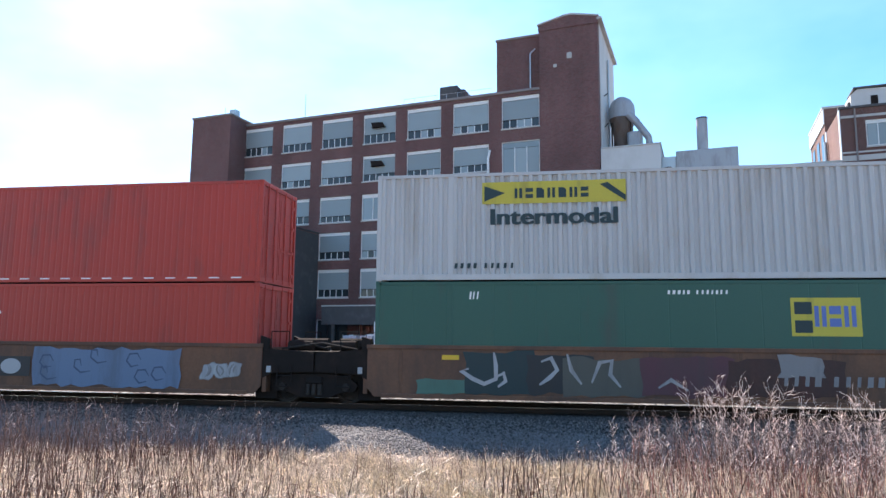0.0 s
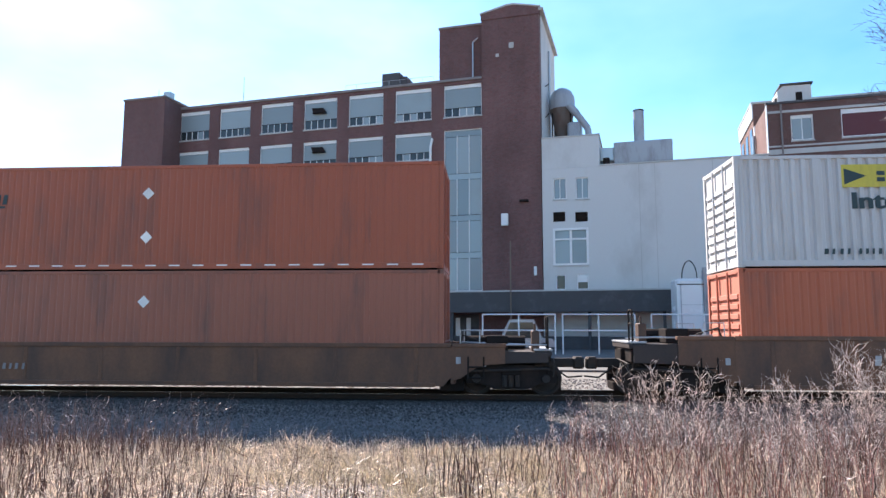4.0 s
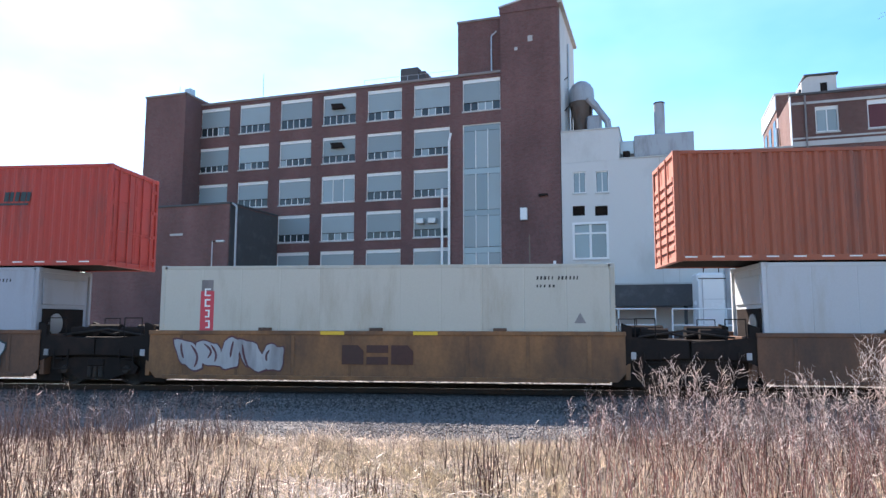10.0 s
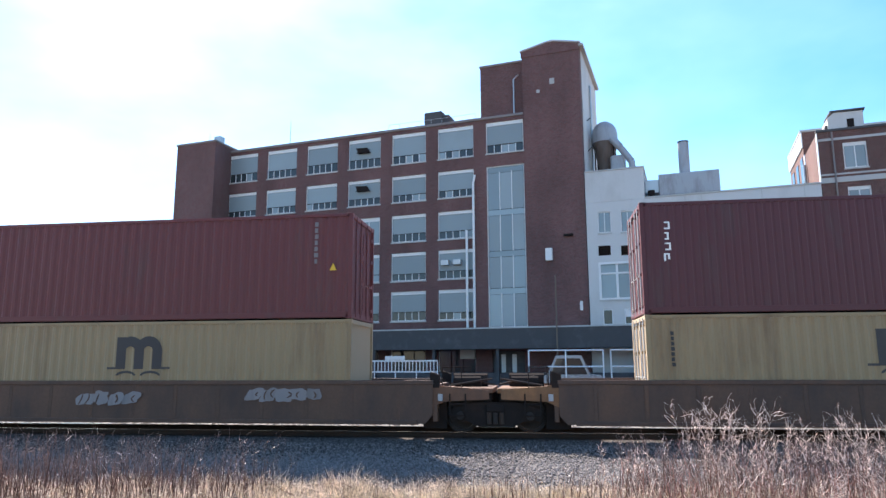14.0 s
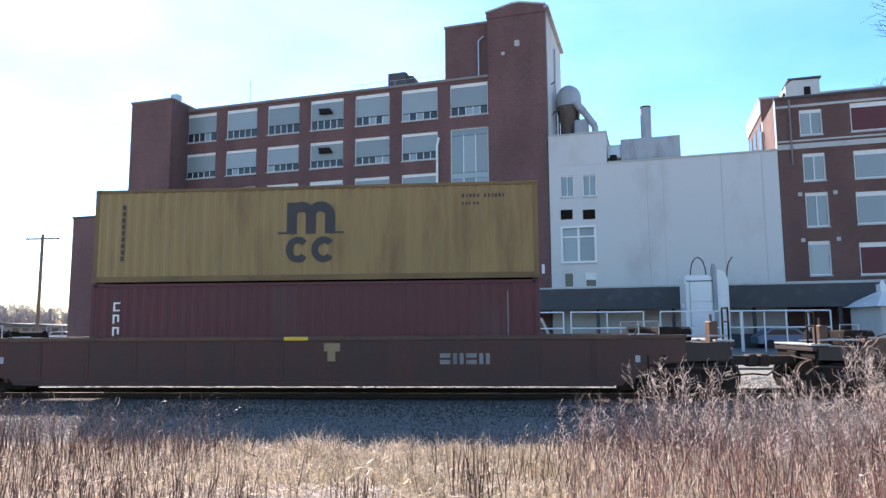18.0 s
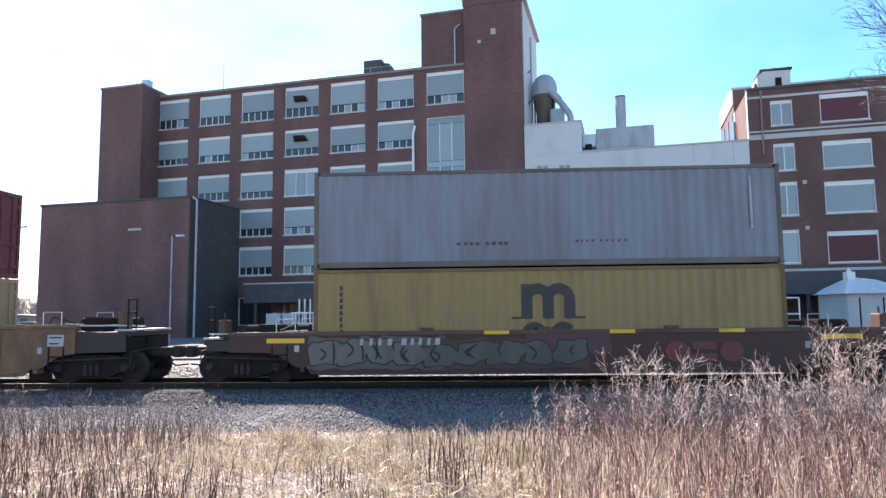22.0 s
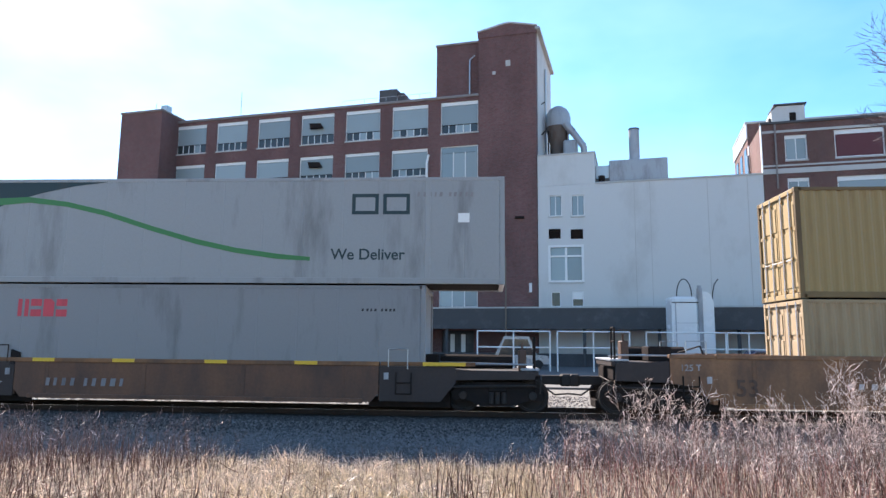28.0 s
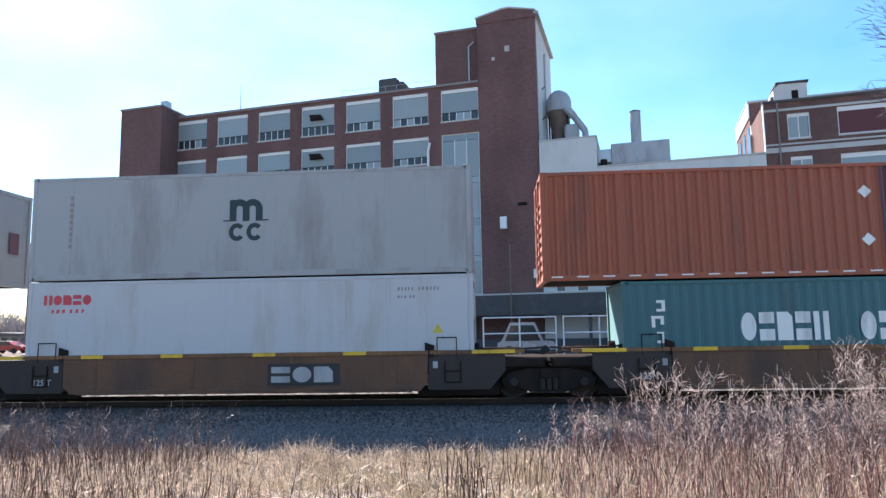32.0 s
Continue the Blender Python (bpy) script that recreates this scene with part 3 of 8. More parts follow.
def build_mill():
    b = thing("mill_building", "long five-storey red-brick mill with wide windows and a stair tower", "building", SITE)
    rows = [(21.35, 24.42), (17.45, 20.08), (13.45, 16.12), (9.65, 12.38), (5.80, 8.62)]
    cols = [(1.90 - 4.885 * k, 5.53 - 4.885 * k) for k in range(7)]
    holes = [(a, c, z0, z1) for a, c in cols[1:] for z0, z1 in rows] + [(cols[0][0], cols[0][1], *rows[0]), (cols[0][0], cols[0][1], 5.0, 20.08)]
    holes += [(-22.5 + 4.885 * k, -18.9 + 4.885 * k, 0.9, 3.6) for k in range(5)] + [(2.2, 5.2, 0.0, 2.9)]
    part("front_wall", wall_with_openings(-27.34, 5.57, -0.3, 24.75, holes, 0.35), BRICK, b)
    part("coping", Geo().box(-27.34, 5.57, -0.12, 0.5, 24.75, 25.0, 0.03), DULLSTONE, b, "weathered coping")
    part("roof", Geo().box(-27.34, 5.57, 0.35, 18.0, 24.3, 24.5), ROOFING, b)
    part("rear_wall", Geo().box(-27.34, 10.9, 18.0, 18.35, -0.3, 24.9), BRICK, b)
    # upright dark sheet: the gloom of the rooms is put into its colour
    part("inner_floor", Geo().box(-27.34, 5.57, 6.0, 6.2, -0.3, 24.3), CANOPY, b, "dark sheet standing for the unlit rooms")
    seed = 0
    for a, c in cols:
        for z0, z1 in rows:
            if (a, c) == cols[0] and z0 < 20:
                continue
            seed += 1
            if (a, c) == cols[3] and z0 == rows[2][0]:
                plain_window(b, a, c, z0, z1, PALEGLASS, 3, 0.3)
                continue
            mill_window(b, a, c, z0, z1, seed)
    # open hopper vents in the fourth bay, and air conditioners in the sixth
    for z in (22.9, 18.9):
        part("open_vent", Geo().box(-11.7, -10.3, -0.25, 0.1, z, z + 0.06).prism([(-11.7, z + 0.06), (-10.3, z + 0.06), (-10.6, z + 0.55), (-11.9, z + 0.62)], -0.02, 0.0), IRON, b, "dark open hopper vent")
    for u in (-2.6, -1.4):
        part("air_conditioner", Geo().box(u, u + 0.75, -0.35, 0.14, 10.9, 11.4, 0.03), STEEL, b, "window air conditioner")
    # stair glazing in the last bay
    a, c = cols[0]
    g = part("stair_window", frame_bars(a, c, 5.0, 20.08, 0.08, 0.1, 0.24), WINFRAME, b, "tall stair window of pale glazing")
    levels = [5.08, 8.55, 12.0, 15.9, 20.0]
    for k, (z0, z1) in enumerate(zip(levels, levels[1:])):
        part("spandrel", Geo().box(a + 0.08, c - 0.08, 0.14, 0.2, z1 - 0.55, z1 - 0.02), PALEGLASS, g)
        for i in range(3):
            x0, x1 = a + 0.08 + i * (c - a - 0.16) / 3, a + 0.08 + (i + 1) * (c - a - 0.16) / 3
            part("pane", Geo().box(x0 + 0.03, x1 - 0.03, 0.16, 0.19, z0 + 0.03, z1 - 0.58), PANEL if (i + k) % 3 else PALEGLASS, g)
            if i:
                part("mullion", Geo().box(x0 - 0.035, x0 + 0.035, 0.1, 0.22, z0, z1 - 0.5), WINFRAME, g)
    # ground floor lights and the door under the canopy
    for k in range(5):
        u0 = -22.5 + 4.885 * k
        w = part("window", frame_bars(u0, u0 + 3.6, 0.9, 3.6, 0.07, 0.12, 0.24), WINFRAME, b)
        for i in range(3):
            part("pane", Geo().box(u0 + 0.1 + i * 1.15, u0 + 1.15 + i * 1.15, 0.17, 0.2, 1.0, 3.5), DARKGLASS, w)
    d = part("door", Geo().box(2.25, 5.15, 0.15, 0.25, 0.0, 2.85), CANOPY, b, "dark loading door")
    part("pane", Geo().box(3.0, 3.4, 0.13, 0.15, 1.0, 2.6).box(4.0, 4.4, 0.13, 0.15, 1.0, 2.6), WINFRAME, d)
    part("notice_board", Geo().box(-0.85, 0.55, -0.06, 0.0, 2.2, 3.4, 0.01), CONCRETE, b, "pale square board")
    # left stair pavilion, standing proud
    part("pavilion", Geo().box(-32.4, -27.35, -2.6, 18.0, -0.3, 25.3), BRICK, b)
    part("pavilion_coping", Geo().box(-32.5, -27.25, -2.7, 18.1, 25.3, 25.5, 0.03), DULLSTONE, b)
    part("roof_vent", Geo().box(-28.4, -27.6, -1.6, -0.8, 25.5, 26.3, 0.04), STEEL, b)
    # the tall tower at the other end
    part("tower", Geo().box(5.57, 10.95, -0.02, 11.0, -0.3, 30.4), BRICK, b)
    part("tower_parapet", Geo().prism([(5.5, 30.4), (11.02, 30.4), (11.02, 31.0), (8.6, 31.55), (7.9, 31.5), (5.5, 30.95)], -0.08, 0.4), BRICK, b)
    part("tower_coping", Geo().prism([(5.42, 30.95), (7.9, 31.5), (8.6, 31.55), (11.1, 31.0), (11.1, 31.14), (8.6, 31.7), (7.9, 31.65), (5.42, 31.1)], -0.14, 0.46), CONCRETE, b, "pale coping")
    part("tower_roof", Geo().box(5.57, 10.95, 0.4, 11.0, 30.4, 30.55), ROOFING, b)
    # white sheet on the right-hand side, unlike the brick front
    part("tower_side", Geo().box(10.95, 11.0, 0.9, 11.0, 5.0, 30.75), RENDER_WHITE, b, "white right-hand side of the tower")
    part("eave_board", Geo().box(10.9, 11.35, -0.1, 11.1, 30.7, 30.95, 0.03), CONCRETE, b)
    for z in (12.5, 18.2, 21.5, 24.5):
        part("pipe_clamp", Geo().tube((11.05, 3.0, z), (11.05, 6.5, z + 1.6), 0.05, sides=6), IRON, b)
    part("side_pipe", Geo().tube((11.12, 5.5, 15.0), (11.12, 5.5, 29.0), 0.09, sides=8), STEEL, b)
    part("vent_plate", Geo().box(8.15, 8.6, -0.07, -0.02, 27.4, 27.95, 0.01), CONCRETE, b, "pale square vent plate")
    part("vent_plate", Geo().box(6.9, 7.2, -0.07, -0.02, 26.7, 27.0, 0.01), CONCRETE, b)
    part("penthouse", Geo().box(1.26, 5.57, 0.6, 9.0, 24.5, 30.3), BRICK, b)
    part("penthouse_coping", Geo().box(1.16, 5.57, 0.5, 9.1, 30.3, 30.5, 0.03), DULLSTONE, b)
    part("vent_pipe", Geo().tube((4.6, 0.45, 25.0), (4.6, 0.45, 28.6), 0.07, sides=8).tube((4.6, 0.45, 28.6), (5.1, 0.45, 29.0), 0.07, sides=8), STEEL, b)
    part("roof_unit", Geo().box(-5.2, -3.3, 2.0, 4.2, 24.5, 27.1, 0.05), CANOPY, b, "dark rooftop unit")
    part("roof_unit", Geo().box(-3.3, -2.6, 2.2, 4.0, 24.5, 26.7, 0.05), CANOPY, b)
    part("antenna", Geo().tube((-20.04, 0.4, 24.9), (-20.04, 0.4, 27.75), 0.04, 0.025, 6), STEEL, b)
    part("antenna", Geo().tube((-28.8, -1.8, 25.5), (-28.8, -1.8, 26.5), 0.035, 0.02, 6), STEEL, b)
    rail = Geo()
    for k in range(9):
        rail.tube((-8.5 + k * 1.15, 0.6, 25.0), (-8.5 + k * 1.15, 0.6, 25.75), 0.018, sides=5)
    rail.tube((-8.5, 0.6, 25.75), (0.7, 0.6, 25.75), 0.018, sides=5)
    part("roof_railing", rail, STEEL, b)
    # drain pipes
    part("drain_pipe", Geo().tube((0.62, -0.14, 4.7), (0.62, -0.14, 18.6), 0.12, sides=8).tube((0.62, -0.14, 18.6), (0.75, 0.0, 19.4), 0.12, sides=8), WINFRAME, b, "white drain pipe")
    part("drain_pipe", Geo().tube((-0.05, -0.2, 3.2), (-0.05, -0.2, 14.1), 0.12, sides=8), WINFRAME, b, "white drain pipe")
    part("lamp_box", Geo().box(7.35, 7.95, -0.4, -0.02, 10.8, 11.9, 0.04), WINFRAME, b, "white wall box")
    part("wall_plate", Geo().box(10.2, 10.45, -0.1, -0.02, 6.3, 7.1, 0.01), WINFRAME, b)
    part("wall_light", Geo().box(9.0, 9.8, -0.3, -0.02, 12.9, 13.1, 0.02), IRON, b)
    return b


def plain_window(b, u0, u1, z0, z1, glass, lights=2, head=0.0):
    w = part("window", frame_bars(u0, u1, z0, z1, 0.09, 0.1, 0.22), WINFRAME, b)
    for k in range(lights):
        a, c = u0 + 0.09 + k * (u1 - u0 - 0.18) / lights, u0 + 0.09 + (k + 1) * (u1 - u0 - 0.18) / lights
        part("pane", Geo().box(a + 0.03, c - 0.03, 0.15, 0.18, z0 + 0.09, z1 - 0.09 - head), glass, w)
        if k:
            part("mullion", Geo().box(a - 0.035, a + 0.035, 0.1, 0.2, z0 + 0.09, z1 - 0.09), WINFRAME, w)
    if head:
        part("blind_head", Geo().box(u0 + 0.09, u1 - 0.09, 0.1, 0.17, z1 - head - 0.09, z1 - 0.09), WINFRAME, w)
    part("sill", Geo().box(u0 - 0.05, u1 + 0.05, -0.06, 0.12, z0 - 0.12, z0 - 0.004), CONCRETE, w)
    return w


def build_white_block():
    b = thing("white_annex", "white painted annex with small windows and rooftop plant", "building", SITE)
    holes = [(12.0, 13.15, 13.0, 14.9), (13.95, 15.1, 12.95, 14.85), (11.95, 13.0, 11.0, 11.87), (13.87, 14.94, 10.92, 11.78), (11.95, 14.93, 7.15, 10.35), (12.1, 12.95, 5.0, 6.33), (13.9, 14.9, 5.0, 6.35)]
    part("front_wall", wall_with_openings(11.02, 29.55, -0.3, 15.75, holes, 0.3, 0.02), RENDER_WHITE, b)
    part("upper_block", Geo().box(11.02, 16.05, 0.02, 9.0, 15.76, 18.55), RENDER_WHITE, b)
    part("upper_coping", Geo().box(11.02, 16.12, -0.05, 9.05, 18.55, 18.68, 0.02), CONCRETE, b)
    part("coping", Geo().box(16.06, 29.55, -0.05, 0.4, 15.75, 15.9, 0.02), CONCRETE, b)
    part("roof", Geo().box(11.02, 29.5, 0.32, 18.0, 15.3, 15.5), ROOFING, b)
    part("rear_wall", Geo().box(11.02, 29.5, 18.0, 18.3, -0.3, 15.6), RENDER_WHITE, b)
    # another dark upright sheet in place of unlit rooms
    part("inner_floor", Geo().box(11.1, 29.5, 4.0, 4.2, -0.3, 15.2), CANOPY, b)
    plain_window(b, 12.0, 13.15, 13.0, 14.9, PALEGLASS)
    plain_window(b, 13.95, 15.1, 12.95, 14.85, PALEGLASS)
    big = plain_window(b, 11.95, 14.93, 7.15, 10.35, PALEGLASS, 2)
    part("architrave", frame_bars(11.9, 14.98, 7.1, 10.4, 0.2, -0.03, 0.06), WINFRAME, big, "broad white frame")
    part("transom", Geo().box(12.1, 14.78, 0.06, 0.14, 9.35, 9.5), WINFRAME, big)
    part("centre_post", Geo().box(13.34, 13.54, 0.055, 0.135, 7.3, 10.2), WINFRAME, big)
    plain_window(b, 12.1, 12.95, 5.0, 6.33, DARKGLASS, 1)
    low = plain_window(b, 13.9, 14.9, 5.0, 6.35, DARKGLASS, 1)
    part("blind", Geo().box(14.0, 14.8, 0.1, 0.14, 5.65, 6.25), WINFRAME, low, "white half-drawn blind")
    for u0, u1, z0, z1 in ((11.95, 13.0, 11.0, 11.87), (13.87, 14.94, 10.92, 11.78)):
        v = part("louvre_vent", Geo().box(u0, u1, 0.2, 0.25, z0, z1), IRON, b, "dark louvred vent")
        for k in range(4):
            part("slat", Geo().box(u0, u1, 0.05, 0.18, z0 + 0.05 + k * 0.2, z0 + 0.09 + k * 0.2), IRON, v)
    for u in (19.3, 20.6, 25.2, 28.3):
        part("wall_seam", Geo().box(u, u + 0.05, 0.0, 0.02, 4.9, 15.7), CONCRETE, b)
    # rooftop plant: horizontal tank, chimney, ducts and the domed cyclone
    part("plant_tank", Geo().box(17.25, 22.2, 0.9, 3.6, 16.1, 18.0, 0.06), FLUE, b, "pale grey rooftop tank")
    part("tank_stand", Geo().box(17.6, 17.9, 1.0, 3.4, 15.5, 16.1).box(21.2, 21.5, 1.0, 3.4, 15.5, 16.1), IRON, b)
    part("chimney", Geo().tube((19.45, 2.4, 17.9), (19.45, 2.4, 21.1), 0.46, sides=16), FLUE, b, "short steel flue")
    part("flue_cap", Geo().tube((19.45, 2.4, 21.1), (19.45, 2.4, 21.2), 0.48, sides=16), IRON, b)
    part("duct", Geo().box(16.05, 17.25, 1.4, 2.6, 16.5, 17.7, 0.04), STEEL, b)
    part("duct", Geo().tube((16.6, 0.8, 15.5), (16.6, 0.8, 16.6), 0.3, sides=10), IRON, b)
    dome = Geo().lathe([(1.2, 0.0), (1.2, 0.9), (1.12, 1.35), (0.88, 1.78), (0.48, 2.08), (0.0, 2.2)], 20)
    part("cyclone_dome", dome.mesh("cyclone_dome", FLUE, True), FLUE, b, "grey domed dust collector", pose(12.45, 4.5, 22.5))
    part("cyclone_cone", Geo().lathe([(0.6, 0.0), (0.7, 1.2), (1.2, 3.3)], 20), RUSTYDUCT, b, "", pose(12.45, 4.5, 19.2))
    part("fan_housing", Geo().box(13.0, 14.3, 3.2, 4.8, 18.7, 20.9, 0.15), FLUE, b, "grey fan housing")
    part("bent_duct", Geo().tube((13.2, 3.4, 22.6), (13.9, 3.4, 21.7), 0.36, sides=10).tube((13.9, 3.4, 21.7), (14.9, 3.4, 20.2), 0.32, sides=10).tube((14.9, 3.4, 20.2), (15.0, 3.4, 18.9), 0.3, sides=10), FLUE, b)
    for x, y in ((11.6, 3.6), (13.3, 3.6), (11.6, 5.4), (13.3, 5.4)):
        part("stand_leg", Geo().tube((x, y, 18.6), (x, y, 22.0), 0.07, sides=6), IRON, b)
    return b


def build_right_block():
    b = thing("brick_warehouse", "four-storey red-brick building with white bands and dark red panels", "building", SITE)
    narrow = [(31.3, 32.95, 16.85, 18.95), (31.35, 32.95, 13.1, 15.35), (31.35, 32.98, 9.4, 12.15), (31.33, 32.9, 5.55, 8.25)]
    wide = [(34.95, 38.5, 16.85, 19.15), (34.95, 38.5, 13.05, 15.3), (34.9, 38.5, 9.45, 12.0), (34.87, 38.5, 5.5, 8.0)]
    more = [(a + 5.4 * k, c + 5.4 * k, z0, z1) for k in (1, 2, 3) for a, c, z0, z1 in wide]
    part("front_wall", wall_with_openings(29.6, 58.0, -0.3, 19.95, narrow + wide + more, 0.32), BRICK_RED, b)
    part("side_wall", Geo().box(29.6, 29.9, 0.33, 6.94, -0.3, 19.95), BRICK_RED, b)
    part("rear_block", Geo().box(29.6, 58.0, 6.95, 15.6, -0.3, 22.3), BRICK_RED, b)
    part("fascia", Geo().box(29.5, 29.59, 6.9, 15.7, 20.9, 22.3, 0.01), CARWHITE, b, "white painted fascia in the sun")
    part("corner_trim", Geo().box(29.54, 29.6, 0.0, 0.5, 15.8, 20.0, 0.01), CARWHITE, b)
    part("corner_trim", Geo().box(29.54, 29.6, 6.2, 6.7, 15.8, 20.0, 0.01), CARWHITE, b)
    part("rear_coping", Geo().box(29.45, 58.1, 6.9, 15.75, 22.3, 22.5, 0.03), CONCRETE, b)
    part("roof", Geo().box(29.9, 58.0, 0.33, 6.7, 19.5, 19.7), ROOFING, b)
    part("coping", Geo().box(29.5, 58.1, -0.1, 0.4, 19.95, 20.15, 0.03), CANOPY, b)
    for z, h in ((15.75, 0.42), (16.35, 0.14), (19.2, 0.2)):
        part("band", Geo().box(29.58, 58.0, -0.05, -0.003, z, z + h, 0.01), CONCRETE, b, "pale stone band")
    part("band", Geo().box(29.58, 58.0, -0.05, -0.003, 4.95, 5.1, 0.01), CONCRETE, b)
    for a, c, z0, z1 in narrow:
        plain_window(b, a, c, z0, z1, PANEL if z0 > 8 else PALEGLASS, 2 if z0 > 9 else 1, 0.2)
    for a, c, z0, z1 in wide + more:
        plain_window(b, a, c, z0, z1, REDPANEL if (z0 > 16 or z0 < 6) else PANEL, 1, 0.28)
    part("drain_pipe", Geo().tube((30.6, -0.12, 14.5), (30.6, -0.12, 19.9), 0.07, sides=6), DULLSTONE, b)
    for z in (12.4, 8.7):
        for u in (31.0, 33.5):
            part("wall_plate", Geo().box(u - 0.15, u + 0.15, -0.05, -0.003, z - 0.5, z - 0.2, 0.01), CONCRETE, b)
    g = Geo().prism([(30.8, 19.7), (33.4, 19.7), (33.4, 22.1), (31.3, 22.15), (30.8, 21.7)], 2.0, 4.4)
    h = part("roof_hatch", g, RENDER_WHITE, b, "white rooftop hatch house")
    part("opening", Geo().box(32.2, 32.7, 1.96, 1.99, 20.8, 21.5), IRON, h)
    part("lid", Geo().box(31.0, 33.55, 1.85, 4.5, 22.16, 22.3, 0.02), CANOPY, h, "dark flat lid")
    # dark block along the hatch house's left side
    part("slanted_vent", Geo().box(30.62, 30.98, 2.2, 3.6, 19.75, 21.2, 0.03), CANOPY, h, "dark left side of the hatch house")
    # side details: windows and pipes on the sunlit flank
    for k in range(3):
        part("side_window", Geo().box(29.55, 29.62, 7.6 + k * 2.7, 8.9 + k * 2.7, 16.6, 20.2, 0.01), DARKGLASS, b)
    part("flank_pipe", Geo().tube((29.4, 6.0, 14.0), (29.4, 6.0, 19.0), 0.12, sides=8), STEEL, b)
    return b


def build_low_block():
    b = thing("low_brick_block", "windowless low dark-brick block in front of the mill", "building", SITE)
    part("wall", Geo().box(-33.8, -17.65, -8.0, -0.05, -0.3, 12.3), BRICK, b)
    part("coping", Geo().box(-33.9, -17.55, -8.1, -0.06, 12.3, 12.48, 0.03), CANOPY, b)
    part("drain_pipe", Geo().tube((-17.1, -7.7, 0.0), (-17.1, -7.7, 12.1), 0.1, sides=8).tube((-17.1, -7.7, 12.1), (-17.56, -7.7, 12.4), 0.1, sides=8), FLUE, b)
    part("lamp_bracket", Geo().tube((-18.4, -8.4, 9.0), (-18.4, -8.0, 9.0), 0.04, sides=6), IRON, b)
    part("vent_slot", Geo().box(-24.0, -22.6, -8.04, -7.99, 9.6, 9.8), CONCRETE, b)
    # thin dark sheet over the brick of the right-hand side
    part("side_cladding", Geo().box(-17.64, -17.58, -7.9, -0.1, 0.0, 12.2), CANOPY, b, "dark right-hand side")
    return b


def build_canopy():
    b = thing("loading_canopy", "long dark canopy over the loading docks", "canopy", SITE)
    part("fascia", Geo().box(-15.0, 58.0, -3.3, -3.15, 3.0, 4.75, 0.02), CANOPY, b)
    part("deck", Geo().box(-15.0, 58.0, -3.15, -0.1, 4.55, 4.7), ROOFING, b)
    part("edge_trim", Geo().box(-15.0, 58.0, -3.36, -3.3, 4.72, 4.84), CONCRETE, b)
    for k in range(13):
        part("post", Geo().box(-14.0 + k * 5.8, -13.75 + k * 5.8, -3.1, -2.85, -0.3, 3.0, 0.01), CANOPY, b)
    part("mast", Geo().tube((8.75, -3.5, -0.2), (8.75, -3.5, 9.0), 0.075, 0.055, 8), POLEWOOD, b, "thin mast fixed to the fascia")
    part("dock", Geo().box(-15.0, 58.0, -2.8, -0.1, -0.3, 1.0), CANOPY, b, "dark loading dock")
    return b


build_mill()
build_white_block()
build_right_block()
build_low_block()
build_canopy()

# ---- the yard between the track and the mill ----
def yard_rail(x0, x1, y, z0, z1, bays):
    r = thing("guard_rail", "white tubular guard rail", "railing", pose(0, y, 0), group="guard rails in the yard")
    for k in range(bays + 1):
        x = x0 + (x1 - x0) * k / bays
        part("post", Geo().tube((x, 0, z0), (x, 0, z1), 0.05, sides=8), WINFRAME, r)
    for z in (z1, (z0 + z1) / 2 + 0.25):
        part("rail", Geo().tube((x0, 0, z), (x1, 0, z), 0.05, sides=8), WINFRAME, r)
    return r


